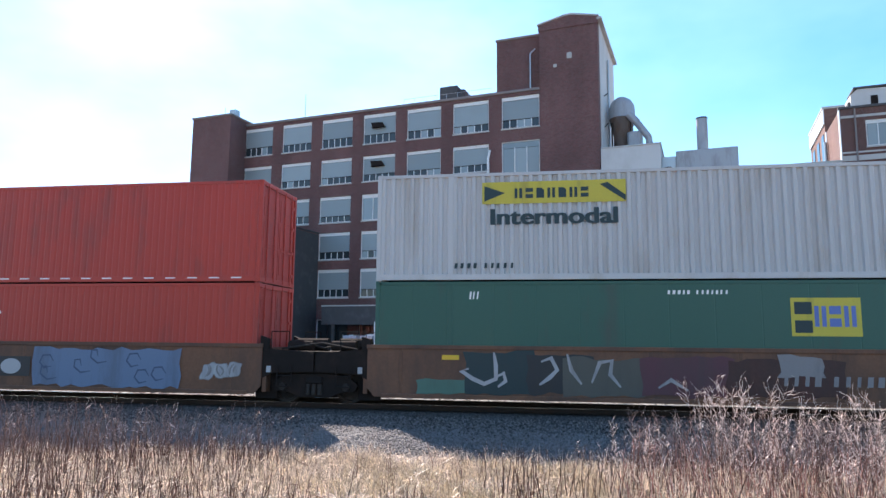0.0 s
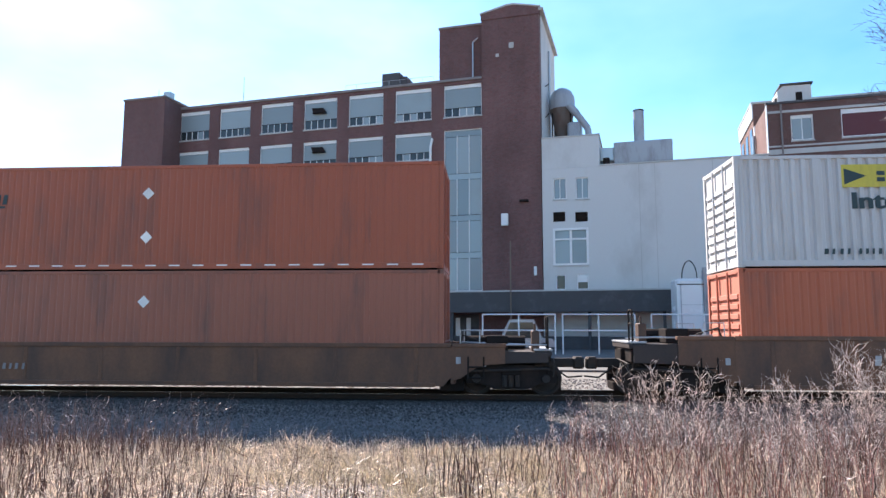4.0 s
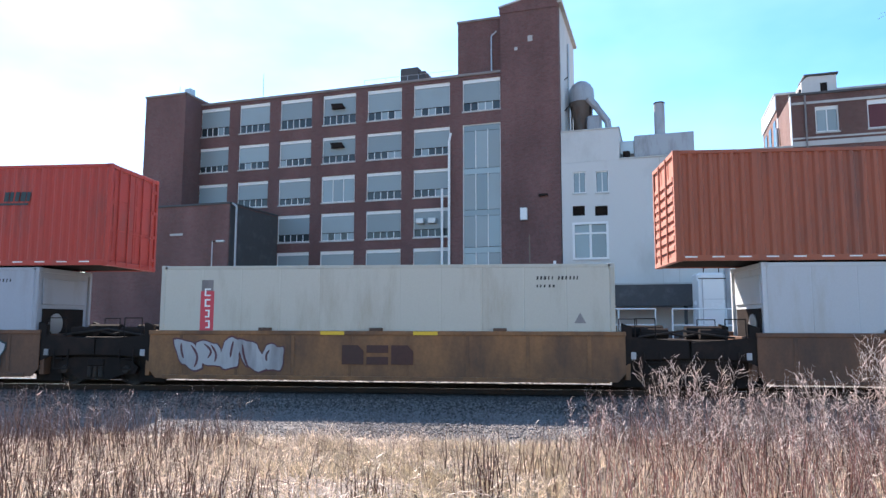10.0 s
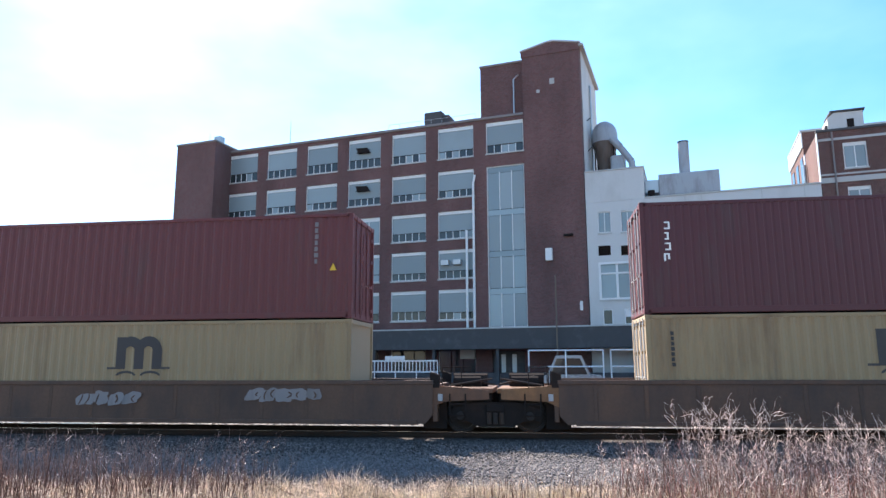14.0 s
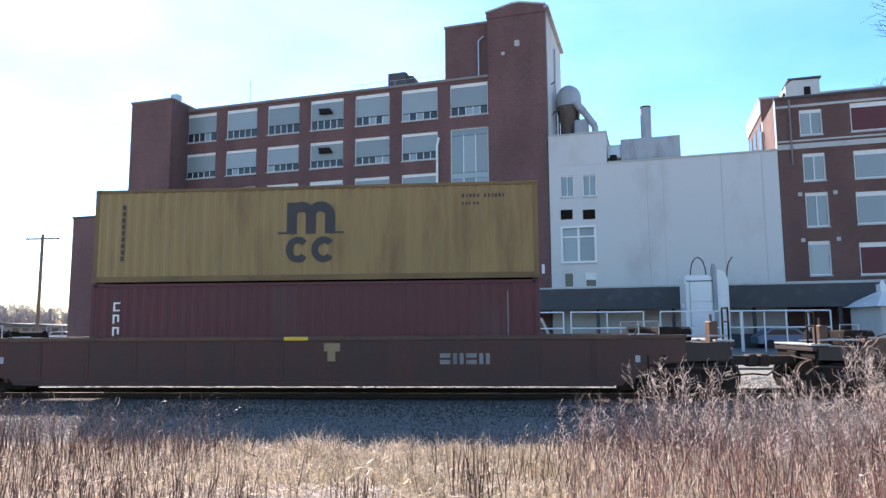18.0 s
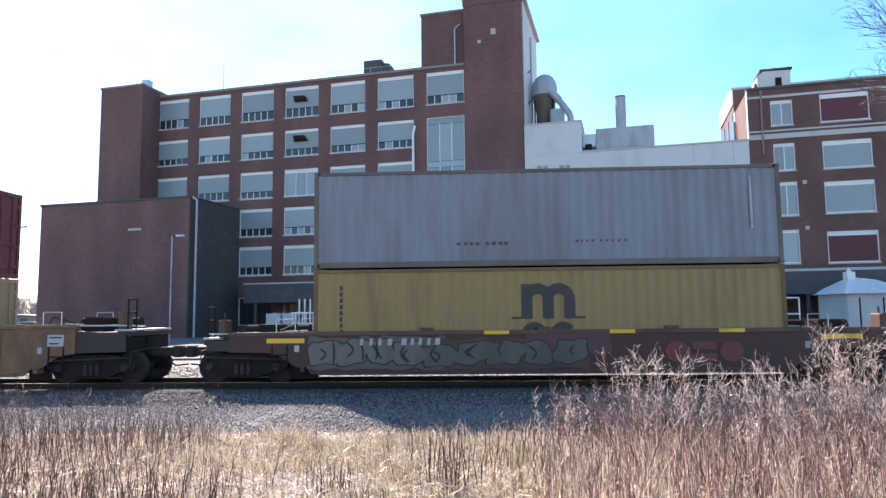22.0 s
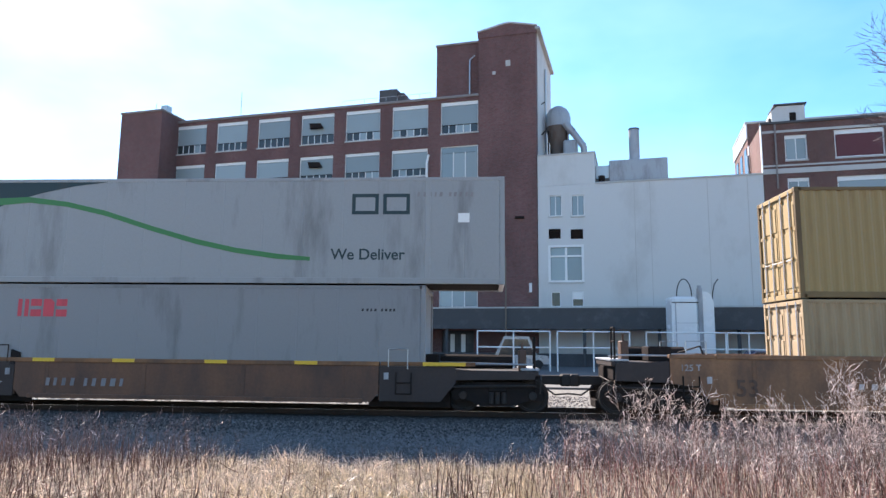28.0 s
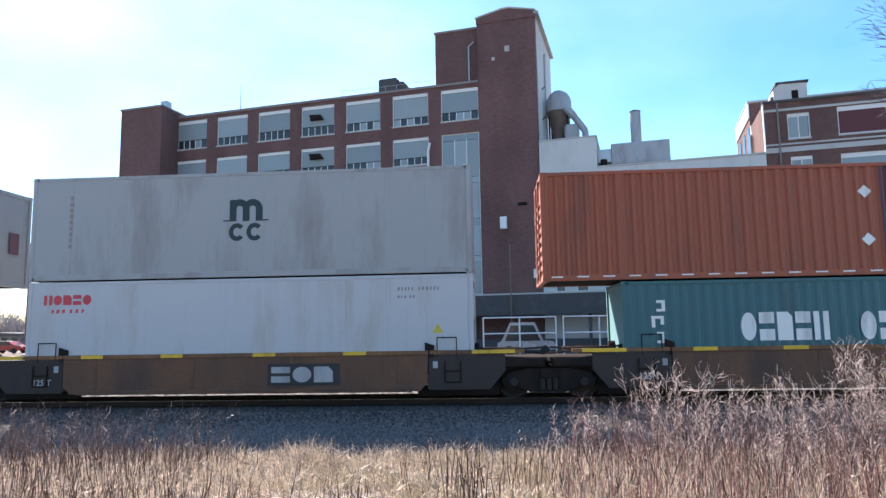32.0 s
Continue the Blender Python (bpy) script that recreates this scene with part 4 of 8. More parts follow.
def build_yard():
    tagged(new("yard_pavement", Geo().box(-90, 120, 29.0, 64.0, -0.4, -0.02).mesh("yard_pavement", ASPHALT)), "worn grey asphalt yard", "pavement", kind="structure")
    for x0, x1, y, n in ((-0.6, 4.25, 46.0, 2), (4.75, 9.5, 46.0, 2), (10.6, 15.75, 46.0, 3), (15.85, 21.4, 46.0, 4)):
        yard_rail(x0, x1, y, -0.02, 2.62, n)
    # twin white gas tanks with their pipe loops
    t = thing("gas_tank", "pair of boxy upright white tanks with looped pipes", "storage tank", pose(15.1, 51.0, -0.02))
    part("tank", Geo().box(-1.66, 0.22, -0.95, 0.95, 0.0, 5.32, 0.16), CARWHITE, t)
    part("tank", Geo().prism([(0.56, 0.0), (1.36, 0.0), (1.36, 4.9), (1.2, 5.45), (0.9, 5.7), (0.56, 5.7)], -0.8, 0.8), CARWHITE, t, "tank with a sloped shoulder")
    part("riser_duct", Geo().box(0.225, 0.555, -0.9, -0.5, 0.0, 5.95, 0.04).box(0.27, 0.51, -0.85, -0.55, 5.95, 6.15, 0.03), FLUE, t, "grey upright duct")
    part("strap", Geo().box(-1.68, 0.215, -0.975, -0.95, 4.86, 4.93, 0.005), IRON, t, "dark steel strap")
    part("strap", Geo().box(-1.45, -1.38, -0.972, -0.95, 0.3, 4.855, 0.005), FLUE, t)
    for z in (1.6, 3.4):
        part("seam", Geo().box(-1.375, 0.215, -0.958, -0.945, z, z + 0.03), FLUE, t)
    for x, hh in ((-0.5, 1.3), (1.9, 1.2)):
        loop = Geo()
        pts = [(x + 0.55 * math.cos(radians(a)), 0, 5.4 + hh * math.sin(radians(a))) for a in range(180, -1, -20)]
        if x > 0:
            pts = [(x - 0.4, 0, 4.0), (x - 0.35, 0, 5.6), (x - 0.2, 0, 6.3), (x + 0.1, 0, 6.7)]
        for a, b in zip(pts, pts[1:]):
            loop.tube(a, b, 0.038, sides=6)
        part("pipe_loop", loop, IRON, t, "thin dark looped pipe")
    # small white hut with a cupola
    h = thing("white_hut", "small white hut with a hipped roof and a cupola", "hut", pose(26.9, 50.0, -0.05))
    part("wall", Geo().box(-1.3, 3.0, -2.0, 2.0, 0.0, 2.95), RENDER_WHITE, h)
    roof = Geo()
    e, p, q = [(-1.75, -2.5, 2.95), (3.4, -2.5, 2.95), (3.4, 2.5, 2.95), (-1.75, 2.5, 2.95)], (0, 0, 4.2), (1.8, 0, 4.0)
    for f in ([e[0], e[1], q, p], [e[1], e[2], q], [e[2], e[3], p, q], [e[3], e[0], p], e[::-1]):
        roof.poly(f)
    part("roof", roof, CARWHITE, h)
    part("cupola", Geo().box(-0.3, 0.3, -0.3, 0.3, 3.75, 4.55, 0.03).tube((0, 0, 4.55), (0, 0, 4.85), 0.2, 0.05, 8), CARWHITE, h)
    part("door", Geo().box(1.4, 2.2, -2.05, -2.0, 0.1, 2.1), FLUE, h)
    for k in range(4):
        f = thing("fence_post", "thin dark fence post", "post", pose(25.6 + k * 1.55, 46.5, -0.02), group="fence posts")
        part("shaft", Geo().tube((0, 0, 0), (0, 0, 2.6), 0.05, sides=6), IRON, f)
    # parked cars and bins
    for x, y, mat, lab in ((2.5, 51.0, CARSILVER, "silver van parked by a railing"), (21.0, 52.5, CARBLUE, "grey-blue car parked on the asphalt"), (-58.0, 78.0, CARRED, "red car parked on the asphalt"), (-53.5, 80.0, CARWHITE, "white car parked on the asphalt"), (-64.0, 84.0, CARDARK, "dark car parked on the asphalt"), (-48.0, 76.0, CARWHITE, "white car parked on the asphalt"), (-69.0, 92.0, CARWHITE, "white car parked on the asphalt")):
        parked_car(x, y, mat, lab, 3.0 if "van" in lab else 1.0)
    for x in (-14.2, -13.05):
        c = thing("pallet_tote", "stacked pale plastic bulk totes on pallets", "container", pose(x, 47.5, -0.02), group="totes")
        for z in (0.0, 1.02):
            part("tank", Geo().box(-0.5, 0.5, -0.5, 0.5, z + 0.15, z + 0.94, 0.06).tube((0, 0, z + 0.94), (0, 0, z + 1.0), 0.14, sides=10), TOTE, c)
            part("base", Geo().box(-0.55, 0.55, -0.55, 0.55, z, z + 0.14), TIMBER, c)
            for k in range(5):
                part("cage_bar", Geo().box(-0.48 + k * 0.24 - 0.012, -0.48 + k * 0.24 + 0.012, -0.53, -0.505, z + 0.14, z + 1.02), STEEL, c)
    for x in (-12.75, -12.35, -11.95):
        c = thing("marker_pole", "thin white upright pole", "post", pose(x, 48.5, -0.02), group="marker poles")
        part("shaft", Geo().tube((0, 0, 0), (0, 0, 3.0), 0.06, 0.055, 8), WINFRAME, c)
    fence = thing("picket_railing", "white picket railing with a blank board", "railing", pose(0, 47.0, -0.02))
    for z in (1.25, 2.0):
        part("rail", Geo().box(-12.9, -6.9, -0.04, 0.04, z - 0.05, z + 0.05, 0.01), WINFRAME, fence)
    for k in range(25):
        part("picket", Geo().box(-12.88 + k * 0.248, -12.82 + k * 0.248, -0.03, 0.03, 0.0 if k % 6 == 0 else 1.2, 1.95), WINFRAME, fence)
    part("board", Geo().box(-10.6, -9.2, -0.08, -0.05, 2.06, 2.34, 0.01), CARWHITE, fence, "blank white board")
    for px in (-10.4, -9.4):
        part("board_post", Geo().box(px - 0.03, px + 0.03, -0.05, 0.02, 1.95, 2.3), WINFRAME, fence)
    lamp = thing("yard_lamp", "slim yard lamp on a tall pole", "street lamp", pose(-21.6, 47.0, -0.02))
    part("pole", Geo().tube((0, 0, 0), (0, 0, 7.6), 0.06, 0.045, 8), FLUE, lamp)
    part("arm", Geo().tube((-0.1, 0, 7.55), (0.5, 0, 7.6), 0.04, sides=6), IRON, lamp)
    part("head", Geo().box(0.3, 0.9, -0.15, 0.15, 7.5, 7.65, 0.03), STEEL, lamp)
    for x, y, hgt in ((-60.85, 85.0, 14.4),):
        p = thing("utility_pole", "weathered timber utility pole with one crossarm", "utility pole", pose(x, y, -0.05), group="utility poles")
        part("pole", Geo().tube((0, 0, 0), (0, 0, hgt), 0.26, 0.17, 10), POLEWOOD, p)
        part("crossarm", Geo().box(-2.35, 2.35, -0.1, 0.1, hgt - 0.7, hgt - 0.5, 0.02), POLEWOOD, p)
        for k in (-2.15, -1.0, 1.0, 2.15):
            part("insulator", Geo().tube((k, 0, hgt - 0.5), (k, 0, hgt - 0.3), 0.06, sides=8), STEEL, p)
    # far side of town: low sheds and a wooded ridge
    for k, (x, y, w, hh) in enumerate(((-75, 150, 18, 2.4), (-118, 170, 16, 2.4), (-98, 190, 20, 2.6), (-150, 200, 20, 3.0))):
        s = thing("far_shed", "pale low shed far across the yard", "building", pose(x, y, -0.05), group="far sheds")
        part("wall", Geo().box(-w / 2, w / 2, -6, 6, 0, hh), DULLSTONE, s)
        part("roof", Geo().prism([(-w / 2 - 0.4, hh), (w / 2 + 0.4, hh), (w / 2 + 0.4, hh + 0.2), (0, hh + 0.7), (-w / 2 - 0.4, hh + 0.2)], -6.4, 6.4), ROOFING, s)
        for i in range(5):
            part("window", Geo().box(-w / 2 + 2 + i * w / 6, -w / 2 + 3.6 + i * w / 6, -6.06, -6.0, 1.0, 2.0), DARKGLASS, s)


def parked_car(x, y, mat, label, tall=1.0):
    c = thing("parked_car", label, "car", pose(x, y, -0.02))
    side = [(-2.1, 0.35), (2.1, 0.35), (2.15, 0.8), (1.9, 0.95), (1.2, 1.0), (0.6, 1.45), (-1.2, 1.45), (-1.85, 0.98), (-2.15, 0.85)]
    up = lambda z: z if z < 1.0 else 1.0 + (z - 1.0) * tall  # a van has a taller roof on the same waist
    side = [(px, up(pz)) for px, pz in side]
    part("body", Geo().prism(side, -0.85, 0.85), mat, c)
    part("side_glass", Geo().prism([(px, up(pz)) for px, pz in ((-1.6, 1.0), (1.0, 1.0), (0.5, 1.38), (-1.15, 1.38))], -0.86, -0.853), DARKGLASS, c)
    for sx in (-1.3, 1.3):
        for s in (-1, 1):
            part("wheel", Geo().tube((sx, s * 0.68, 0.33), (sx, s * 0.87, 0.33), 0.33, sides=14), TYRE, c)
    part("headlight", Geo().box(2.05, 2.16, -0.8, -0.45, 0.65, 0.8, 0.02), CARWHITE, c)


build_yard()

# ---- the train ----
TRACK_Y = 18.87
MOVERS = []   # things that ride the rails, with their place at the start
SPINNERS = []  # axles that roll
BASE = 0.37   # a box's underside in the well


def run(t):
    """Metres that the train has rolled by t seconds."""
    q = t / 32.0
    return 400.543 * q + 11.870 * q ** 2 - 33.779 * q ** 3 + 17.979 * q ** 4


def rides(ob, x, z):
    ob.matrix_basis = pose(x, TRACK_Y, z)
    MOVERS.append((ob, x, z))
    return ob


def corrugated(x0, x1, z0, z1, y, pitch, depth, outer, slope, sign):
    """A pressed steel sheet in the x, z plane; its outer flats lie at y, its grooves depth further in. sign -1 faces the camera."""
    g = Geo()
    n = max(1, round((x1 - x0) / pitch))
    p = (x1 - x0) / n
    xs = []
    for i in range(n):
        a = x0 + i * p
        xs += [(a, 0), (a + p * outer, 0), (a + p * (outer + slope), 1), (a + p * (1 - slope), 1)]
    xs.append((x1, 0))
    for (a, da), (b, db) in zip(xs, xs[1:]):
        ya, yb = y - sign * depth * da, y - sign * depth * db
        q = [(a, ya, z0), (b, yb, z0), (b, yb, z1), (a, ya, z1)]
        g.poly(q if sign < 0 else q[::-1])
    yb = y - sign * (depth + 0.03)
    q = [(x0, yb, z0), (x1, yb, z0), (x1, yb, z1), (x0, yb, z1)]
    g.poly(q[::-1] if sign < 0 else q)
    return g


STYLES = {  # pitch, depth, outer share, slope share
    "iso": (0.278, 0.036, 0.26, 0.245),
    "bold": (0.278, 0.058, 0.28, 0.19),
    "deep": (0.25, 0.06, 0.34, 0.14),
    "fine": (0.20, 0.014, 0.55, 0.15),
    "smooth": (1.10, 0.006, 0.96, 0.015),
}


def box_container(name, label, mat, length, height, style, ends, x, z, width=0, edge=None):
    """A freight container with its origin at the middle of its underside. ends: what its left and right ends look like."""
    w = (width or (2.55 if length > 14 else 2.44)) / 2
    h = length / 2
    edge = edge or (P_MUSTARDWORN if mat is P_MSC else mat)  # the rails and posts wear first
    c = rides(thing(name, label, "container", group="containers on the train"), x, z)
    key = (length, height, style, mat.name)
    pitch, depth, outer, slope = STYLES[style]
    post = 0.13
    spans = [(-h + post, h - post)]
    if length > 14:
        spans = [(-h + post, -6.17), (-6.03, 6.03), (6.17, h - post)]
    for sign, lab in ((-1, ""), (1, "")):
        for k, (a, b) in enumerate(spans):
            part("side_panel", cached(("side", key, sign, k), lambda: corrugated(a, b, 0.16, height - 0.07, sign * (w - 0.012), pitch, depth, outer, slope, sign).mesh("side_panel", mat)), mat, c)
    if length > 14:
        for sx in (-6.1, 6.1):
            for sign in (-1, 1):
                part("lifting_post", cached(("lpost", key, sx, sign), lambda: Geo().box(sx - 0.07, sx + 0.07, min(sign * w, sign * (w - 0.08)), max(sign * w, sign * (w - 0.08)), 0.16, height - 0.07, 0.008).mesh("lifting_post", mat)), mat, c)
    roof = cached(("roof", key), lambda: Geo().box(-h + 0.06, h - 0.06, -w + 0.05, w - 0.05, height - 0.045, height - 0.012, 0.004).mesh("roof", mat))
    part("roof", roof, mat, c)
    part("floor", cached(("floor", length, w), lambda: Geo().box(-h + 0.08, h - 0.08, -w + 0.06, w - 0.06, 0.05, 0.15).mesh("floor", IRON)), IRON, c)
    for sign in (-1, 1):
        lo, hi = sorted((sign * w, sign * (w - 0.08)))
        part("top_rail", cached(("trail", key, edge.name, sign), lambda: Geo().box(-h + 0.1, h - 0.1, lo, hi, height - 0.10, height - 0.01, 0.008).mesh("top_rail", edge)), edge, c)
        part("bottom_rail", cached(("brail", key, edge.name, sign), lambda: Geo().box(-h + 0.1, h - 0.1, lo, hi, 0.02, 0.17, 0.008).mesh("bottom_rail", edge)), edge, c)
        for sx in (-1, 1):
            a, b = sorted((sx * h, sx * (h - post)))
            part("corner_post", cached(("cpost", key, edge.name, sign, sx), lambda: Geo().box(a + 0.004, b - 0.004, min(lo, hi + 0) + (0.004 if sign < 0 else -0.03), hi + (0.03 if sign < 0 else -0.004), 0.1, height - 0.1, 0.01).mesh("corner_post", edge)), edge, c)
            for z0 in (0.0, height - 0.118):
                part("corner_casting", cached(("cast", edge.name, length, height, w, sign, sx, z0), lambda: Geo().box(min(sx * h, sx * (h - 0.178)), max(sx * h, sx * (h - 0.178)), min(sign * w, sign * (w - 0.162)), max(sign * w, sign * (w - 0.162)), z0, z0 + 0.118, 0.012).mesh("corner_casting", edge)), edge, c)
    for sx, kind in zip((-1, 1), ends):
        end_wall(c, kind, sx, h, w, height, mat, key)
    return c


def length_of(key):
    return key[0], key[1]


def end_wall(c, kind, sx, h, w, height, mat, key):
    """One end: 'doors', 'ribs' (a pressed bulkhead with horizontal ribs), 'reefer' (a cooling unit) or 'plain'."""
    x = sx * (h - 0.05)

    def slab(x0, x1, y0, y1, z0, z1, b=0.01):
        a, d = sorted((x0, x1))
        return Geo().box(a, d, y0, y1, z0, z1, b)

    part("header", cached(("hdr", key, sx), lambda: slab(x + sx * 0.045, x - sx * 0.08, -w + 0.16, w - 0.16, height - 0.13, height - 0.012).mesh("header", mat)), mat, c)
    part("sill", cached(("sil", key, sx), lambda: slab(x + sx * 0.045, x - sx * 0.08, -w + 0.16, w - 0.16, 0.01, 0.15).mesh("sill", mat)), mat, c)
    if kind == "doors":
        rod = LIT_ROD if sx < 0 else mat  # pale rods for sun on left ends, body paint for shade on right
        for s in (-1, 1):
            y0, y1 = sorted((s * 0.012, s * (w - 0.12)))

            def leaf():
                g = slab(x, x - sx * 0.05, y0, y1, 0.16, height - 0.14, 0.008)
                for k in range(3):
                    za = 0.30 + k * (height - 0.5) / 3
                    a, b = sorted((x + sx * 0.018, x))
                    g.box(a, b, y0 + 0.08, y1 - 0.08, za, za + (height - 0.5) / 3 - 0.14, 0.006)
                return g.mesh("door", mat)
            d = part("door", cached(("door", key, sx, s), leaf), mat, c)
            part("gasket", cached(("gask", key, sx, s), lambda: slab(x - sx * 0.052, x - sx * 0.06, min(s * 0.002, s * (w - 0.09)), max(s * 0.002, s * (w - 0.09)), 0.13, height - 0.11, 0.0).mesh("gasket", IRON)), IRON, d, "black rubber door seal")
            for f in (0.3, 0.75):
                yy = s * (0.012 + (w - 0.13) * f)
                part("lock_rod", cached(("rod", length_of(key), rod.name, sx, s, f), lambda: Geo().tube((x + sx * 0.045, yy, 0.05), (x + sx * 0.045, yy, height - 0.05), 0.022, sides=6).mesh("lock_rod", rod)), rod, d)
                for zk in (0.2, height * 0.36, height * 0.64, height - 0.24)[:4 if sx < 0 else 0]:
                    part("rod_keeper", cached(("keep", key, sx, s), lambda: slab(x + sx * 0.055, x + sx * 0.015, -0.06, 0.06, -0.04, 0.04, 0.006).mesh("rod_keeper", mat)), mat, d, "", pose(0, yy, zk))
            for zk in (0.35, height * 0.37, height * 0.63, height - 0.4):
                part("hinge", cached(("hing", key, sx, s), lambda: slab(x + sx * 0.03, x, *sorted((s * (w - 0.26), s * (w - 0.1))), -0.05, 0.05, 0.006).mesh("hinge", mat)), mat, d, "", pose(0, 0, zk))
            for f in (0.3, 0.75):
                yy = s * (0.012 + (w - 0.13) * f)
                part("handle", cached(("hnd", length_of(key), rod.name, sx, s, f), lambda: slab(x + sx * 0.05, x + sx * 0.07, *sorted((yy, yy - s * 0.3)), 1.0, 1.035, 0.006).mesh("handle", rod)), rod, d)
    elif kind == "ribs":
        panel = part("end_panel", cached(("ribs", key, sx), lambda: slab(x, x - sx * 0.04, -w + 0.12, w - 0.12, 0.14, height - 0.12, 0.006).mesh("end_panel", mat)), mat, c)
        n = 8
        rib_h = (height - 0.85) / n * 0.55
        for k in range(n):
            part("rib", cached(("erib", key, sx), lambda: slab(x + sx * 0.04, x, -w + 0.2, w - 0.2, 0.0, rib_h, 0.015).mesh("rib", mat)), mat, panel, "", pose(0, 0, 0.32 + k * (height - 0.85) / n))
        for yy in (-0.42, 0.42):
            part("lock_rod", cached(("rrod", key, sx, yy), lambda: Geo().tube((x + sx * 0.05, yy, 0.05), (x + sx * 0.05, yy, height - 0.05), 0.03, sides=6).mesh("lock_rod", mat)), mat, c)
    elif kind == "reefer":
        part("end_panel", cached(("rend", key, sx), lambda: slab(x - sx * 0.02, x - sx * 0.06, -w + 0.12, w - 0.12, 0.14, height - 0.12, 0.006).mesh("end_panel", mat)), mat, c)
        part("access_panel", cached(("racc", key, sx), lambda: slab(x + sx * 0.02, x - sx * 0.02, -w + 0.25, w - 0.25, height * 0.64, height - 0.3, 0.02).mesh("access_panel", mat)), mat, c)
        m = part("cooling_unit", cached(("rcool", key, sx), lambda: slab(x + sx * 0.012, x - sx * 0.02, -w + 0.3, w - 0.3, 0.3, height * 0.6, 0.02).mesh("cooling_unit", IRON)), IRON, c, "dark refrigeration machinery behind a cut-out")
        part("fan_guard", cached(("rfan", key, sx), lambda: Geo().tube((x, -0.35, height * 0.45), (x + sx * 0.03, -0.35, height * 0.45), 0.3, sides=16).mesh("fan_guard", STEEL)), STEEL, m)
        part("control_box", cached(("rctl", key, sx), lambda: slab(x + sx * 0.03, x, 0.2, 0.6, 0.45, 0.95, 0.01).mesh("control_box", mat)), mat, m)
    else:
        part("end_panel", cached(("plain", key, sx), lambda: slab(x, x - sx * 0.05, -w + 0.12, w - 0.12, 0.14, height - 0.12, 0.008).mesh("end_panel", mat)), mat, c)


# ---- markings on the boxes: flat paint 4 mm proud of the side ----
def shape(parent, polys, mat, y, name="marking", label=""):
    if name in ("graffiti_fill", "seam_strip", "sign_panel", "plate", "marker_stripe", "reflective_strip", "logo") and len(polys) > 1:
        return [shape(parent, [p], mat, y, name, label) for p in polys][0]
    g = Geo()
    for p in polys:
        g.poly([(x, y, z) for x, z in p])
    ob = part(name, g, mat, parent, label)
    if name == "lettering":
        ob["kind"] = "stuff"
    return ob


def rect(x0, x1, z0, z1):
    return [(x0, z0), (x1, z0), (x1, z1), (x0, z1)]


def ring(x, z, rx, rz, t, a0=0, a1=360, n=14):
    out = []
    for i in range(n):
        a, b = radians(a0 + (a1 - a0) * i / n), radians(a0 + (a1 - a0) * (i + 1) / n)
        out.append([(x + (rx - t) * math.cos(a), z + (rz - t) * math.sin(a)), (x + rx * math.cos(a), z + rz * math.sin(a)), (x + rx * math.cos(b), z + rz * math.sin(b)), (x + (rx - t) * math.cos(b), z + (rz - t) * math.sin(b))])
    return out


def blocks(x0, x1, z0, z1, n, seed=1, gap=0.2):
    """A row of plain solid forms, the size of a trade name: rounds, bars and blocks with a cut corner."""
    rnd = random.Random(seed)
    step, h = (x1 - x0) / n, z1 - z0
    out, last = [], -1
    for i in range(n):
        a, b = x0 + i * step, x0 + (i + 1) * step - step * gap
        w = b - a
        t = min(w, h) * 0.3
        k = rnd.choice([j for j in range(4) if j != last])
        last = k
        if k == 0:  # a solid round
            out.append([[(a + w * (0.5 + 0.5 * math.cos(u)), z0 + h * (0.5 + 0.5 * math.sin(u))) for u in (math.pi * j / 9 for j in range(18))]])
        elif k == 1:  # two upright bars
            out.append([rect(a, a + w * 0.38, z0, z1), rect(b - w * 0.38, b, z0, z1)])
        elif k == 2:  # two bars one above the other
            out.append([rect(a, b, z0, z0 + h * 0.4), rect(a, b, z1 - h * 0.4, z1)])
        else:  # a block with a cut corner
            out.append([[(a, z0), (b, z0), (b, z1 - t), (b - t, z1), (a, z1)]])
    return out


def emblem(parent, forms, mat, y, label=""):
    """A trade mark as plain painted forms, each a piece of its own."""
    for p in forms:
        shape(parent, p, mat, y, "emblem_block", label)


def arch_logo(c, x, z, s, mat, y, second=True):
    """Three legs under two round arches on a ground line, and two round forms beneath it."""
    for k, (x0, x1, top) in enumerate(((-0.62, -0.36, 0.8), (-0.13, 0.13, 0.5), (0.36, 0.62, 0.45))):
        shape(c, [rect(x + x0 * s, x + x1 * s, z, z + top * s)], mat, y - 0.0007 * k, "emblem_leg", "dark painted emblem")
    for k, mid in enumerate((-0.245, 0.245)):
        shape(c, ring(x + mid * s, z + 0.44 * s, 0.375 * s, 0.38 * s, 0.25 * s, 0, 180, 10), mat, y - 0.0021 - 0.0007 * k, "emblem_arch", "dark painted emblem")
    for a, b in ((x - 0.85 * s, x - 0.62 * s), (x + 0.62 * s, x + 0.85 * s)):
        shape(c, [rect(a, b, z, z + 0.05 * s)], mat, y, "emblem_line")
    for k in (-0.33, 0.33):
        if second:
            shape(c, ring(x + k * s, z - 0.40 * s, 0.31 * s, 0.33 * s, 0.17 * s, 40, 320), mat, y, "emblem_ring")
        else:
            shape(c, ring(x + k * s, z - 0.16 * s, 0.27 * s, 0.12 * s, 0.06 * s, 0, 180), mat, y, "emblem_ring")


def box_emblem(c, x, z, w, h, mat, y):
    """Two open rectangles side by side."""
    for a, b in ((x - w, x - 0.06), (x + 0.06, x + w)):
        t = h * 0.34
        shape(c, [rect(a, b, z - h, z - h + t), rect(a, b, z + h - t, z + h), rect(a, a + t, z - h + t, z + h - t), rect(b - t, b, z - h + t, z + h - t)], mat, y, "emblem_frame", "squared dark emblem")


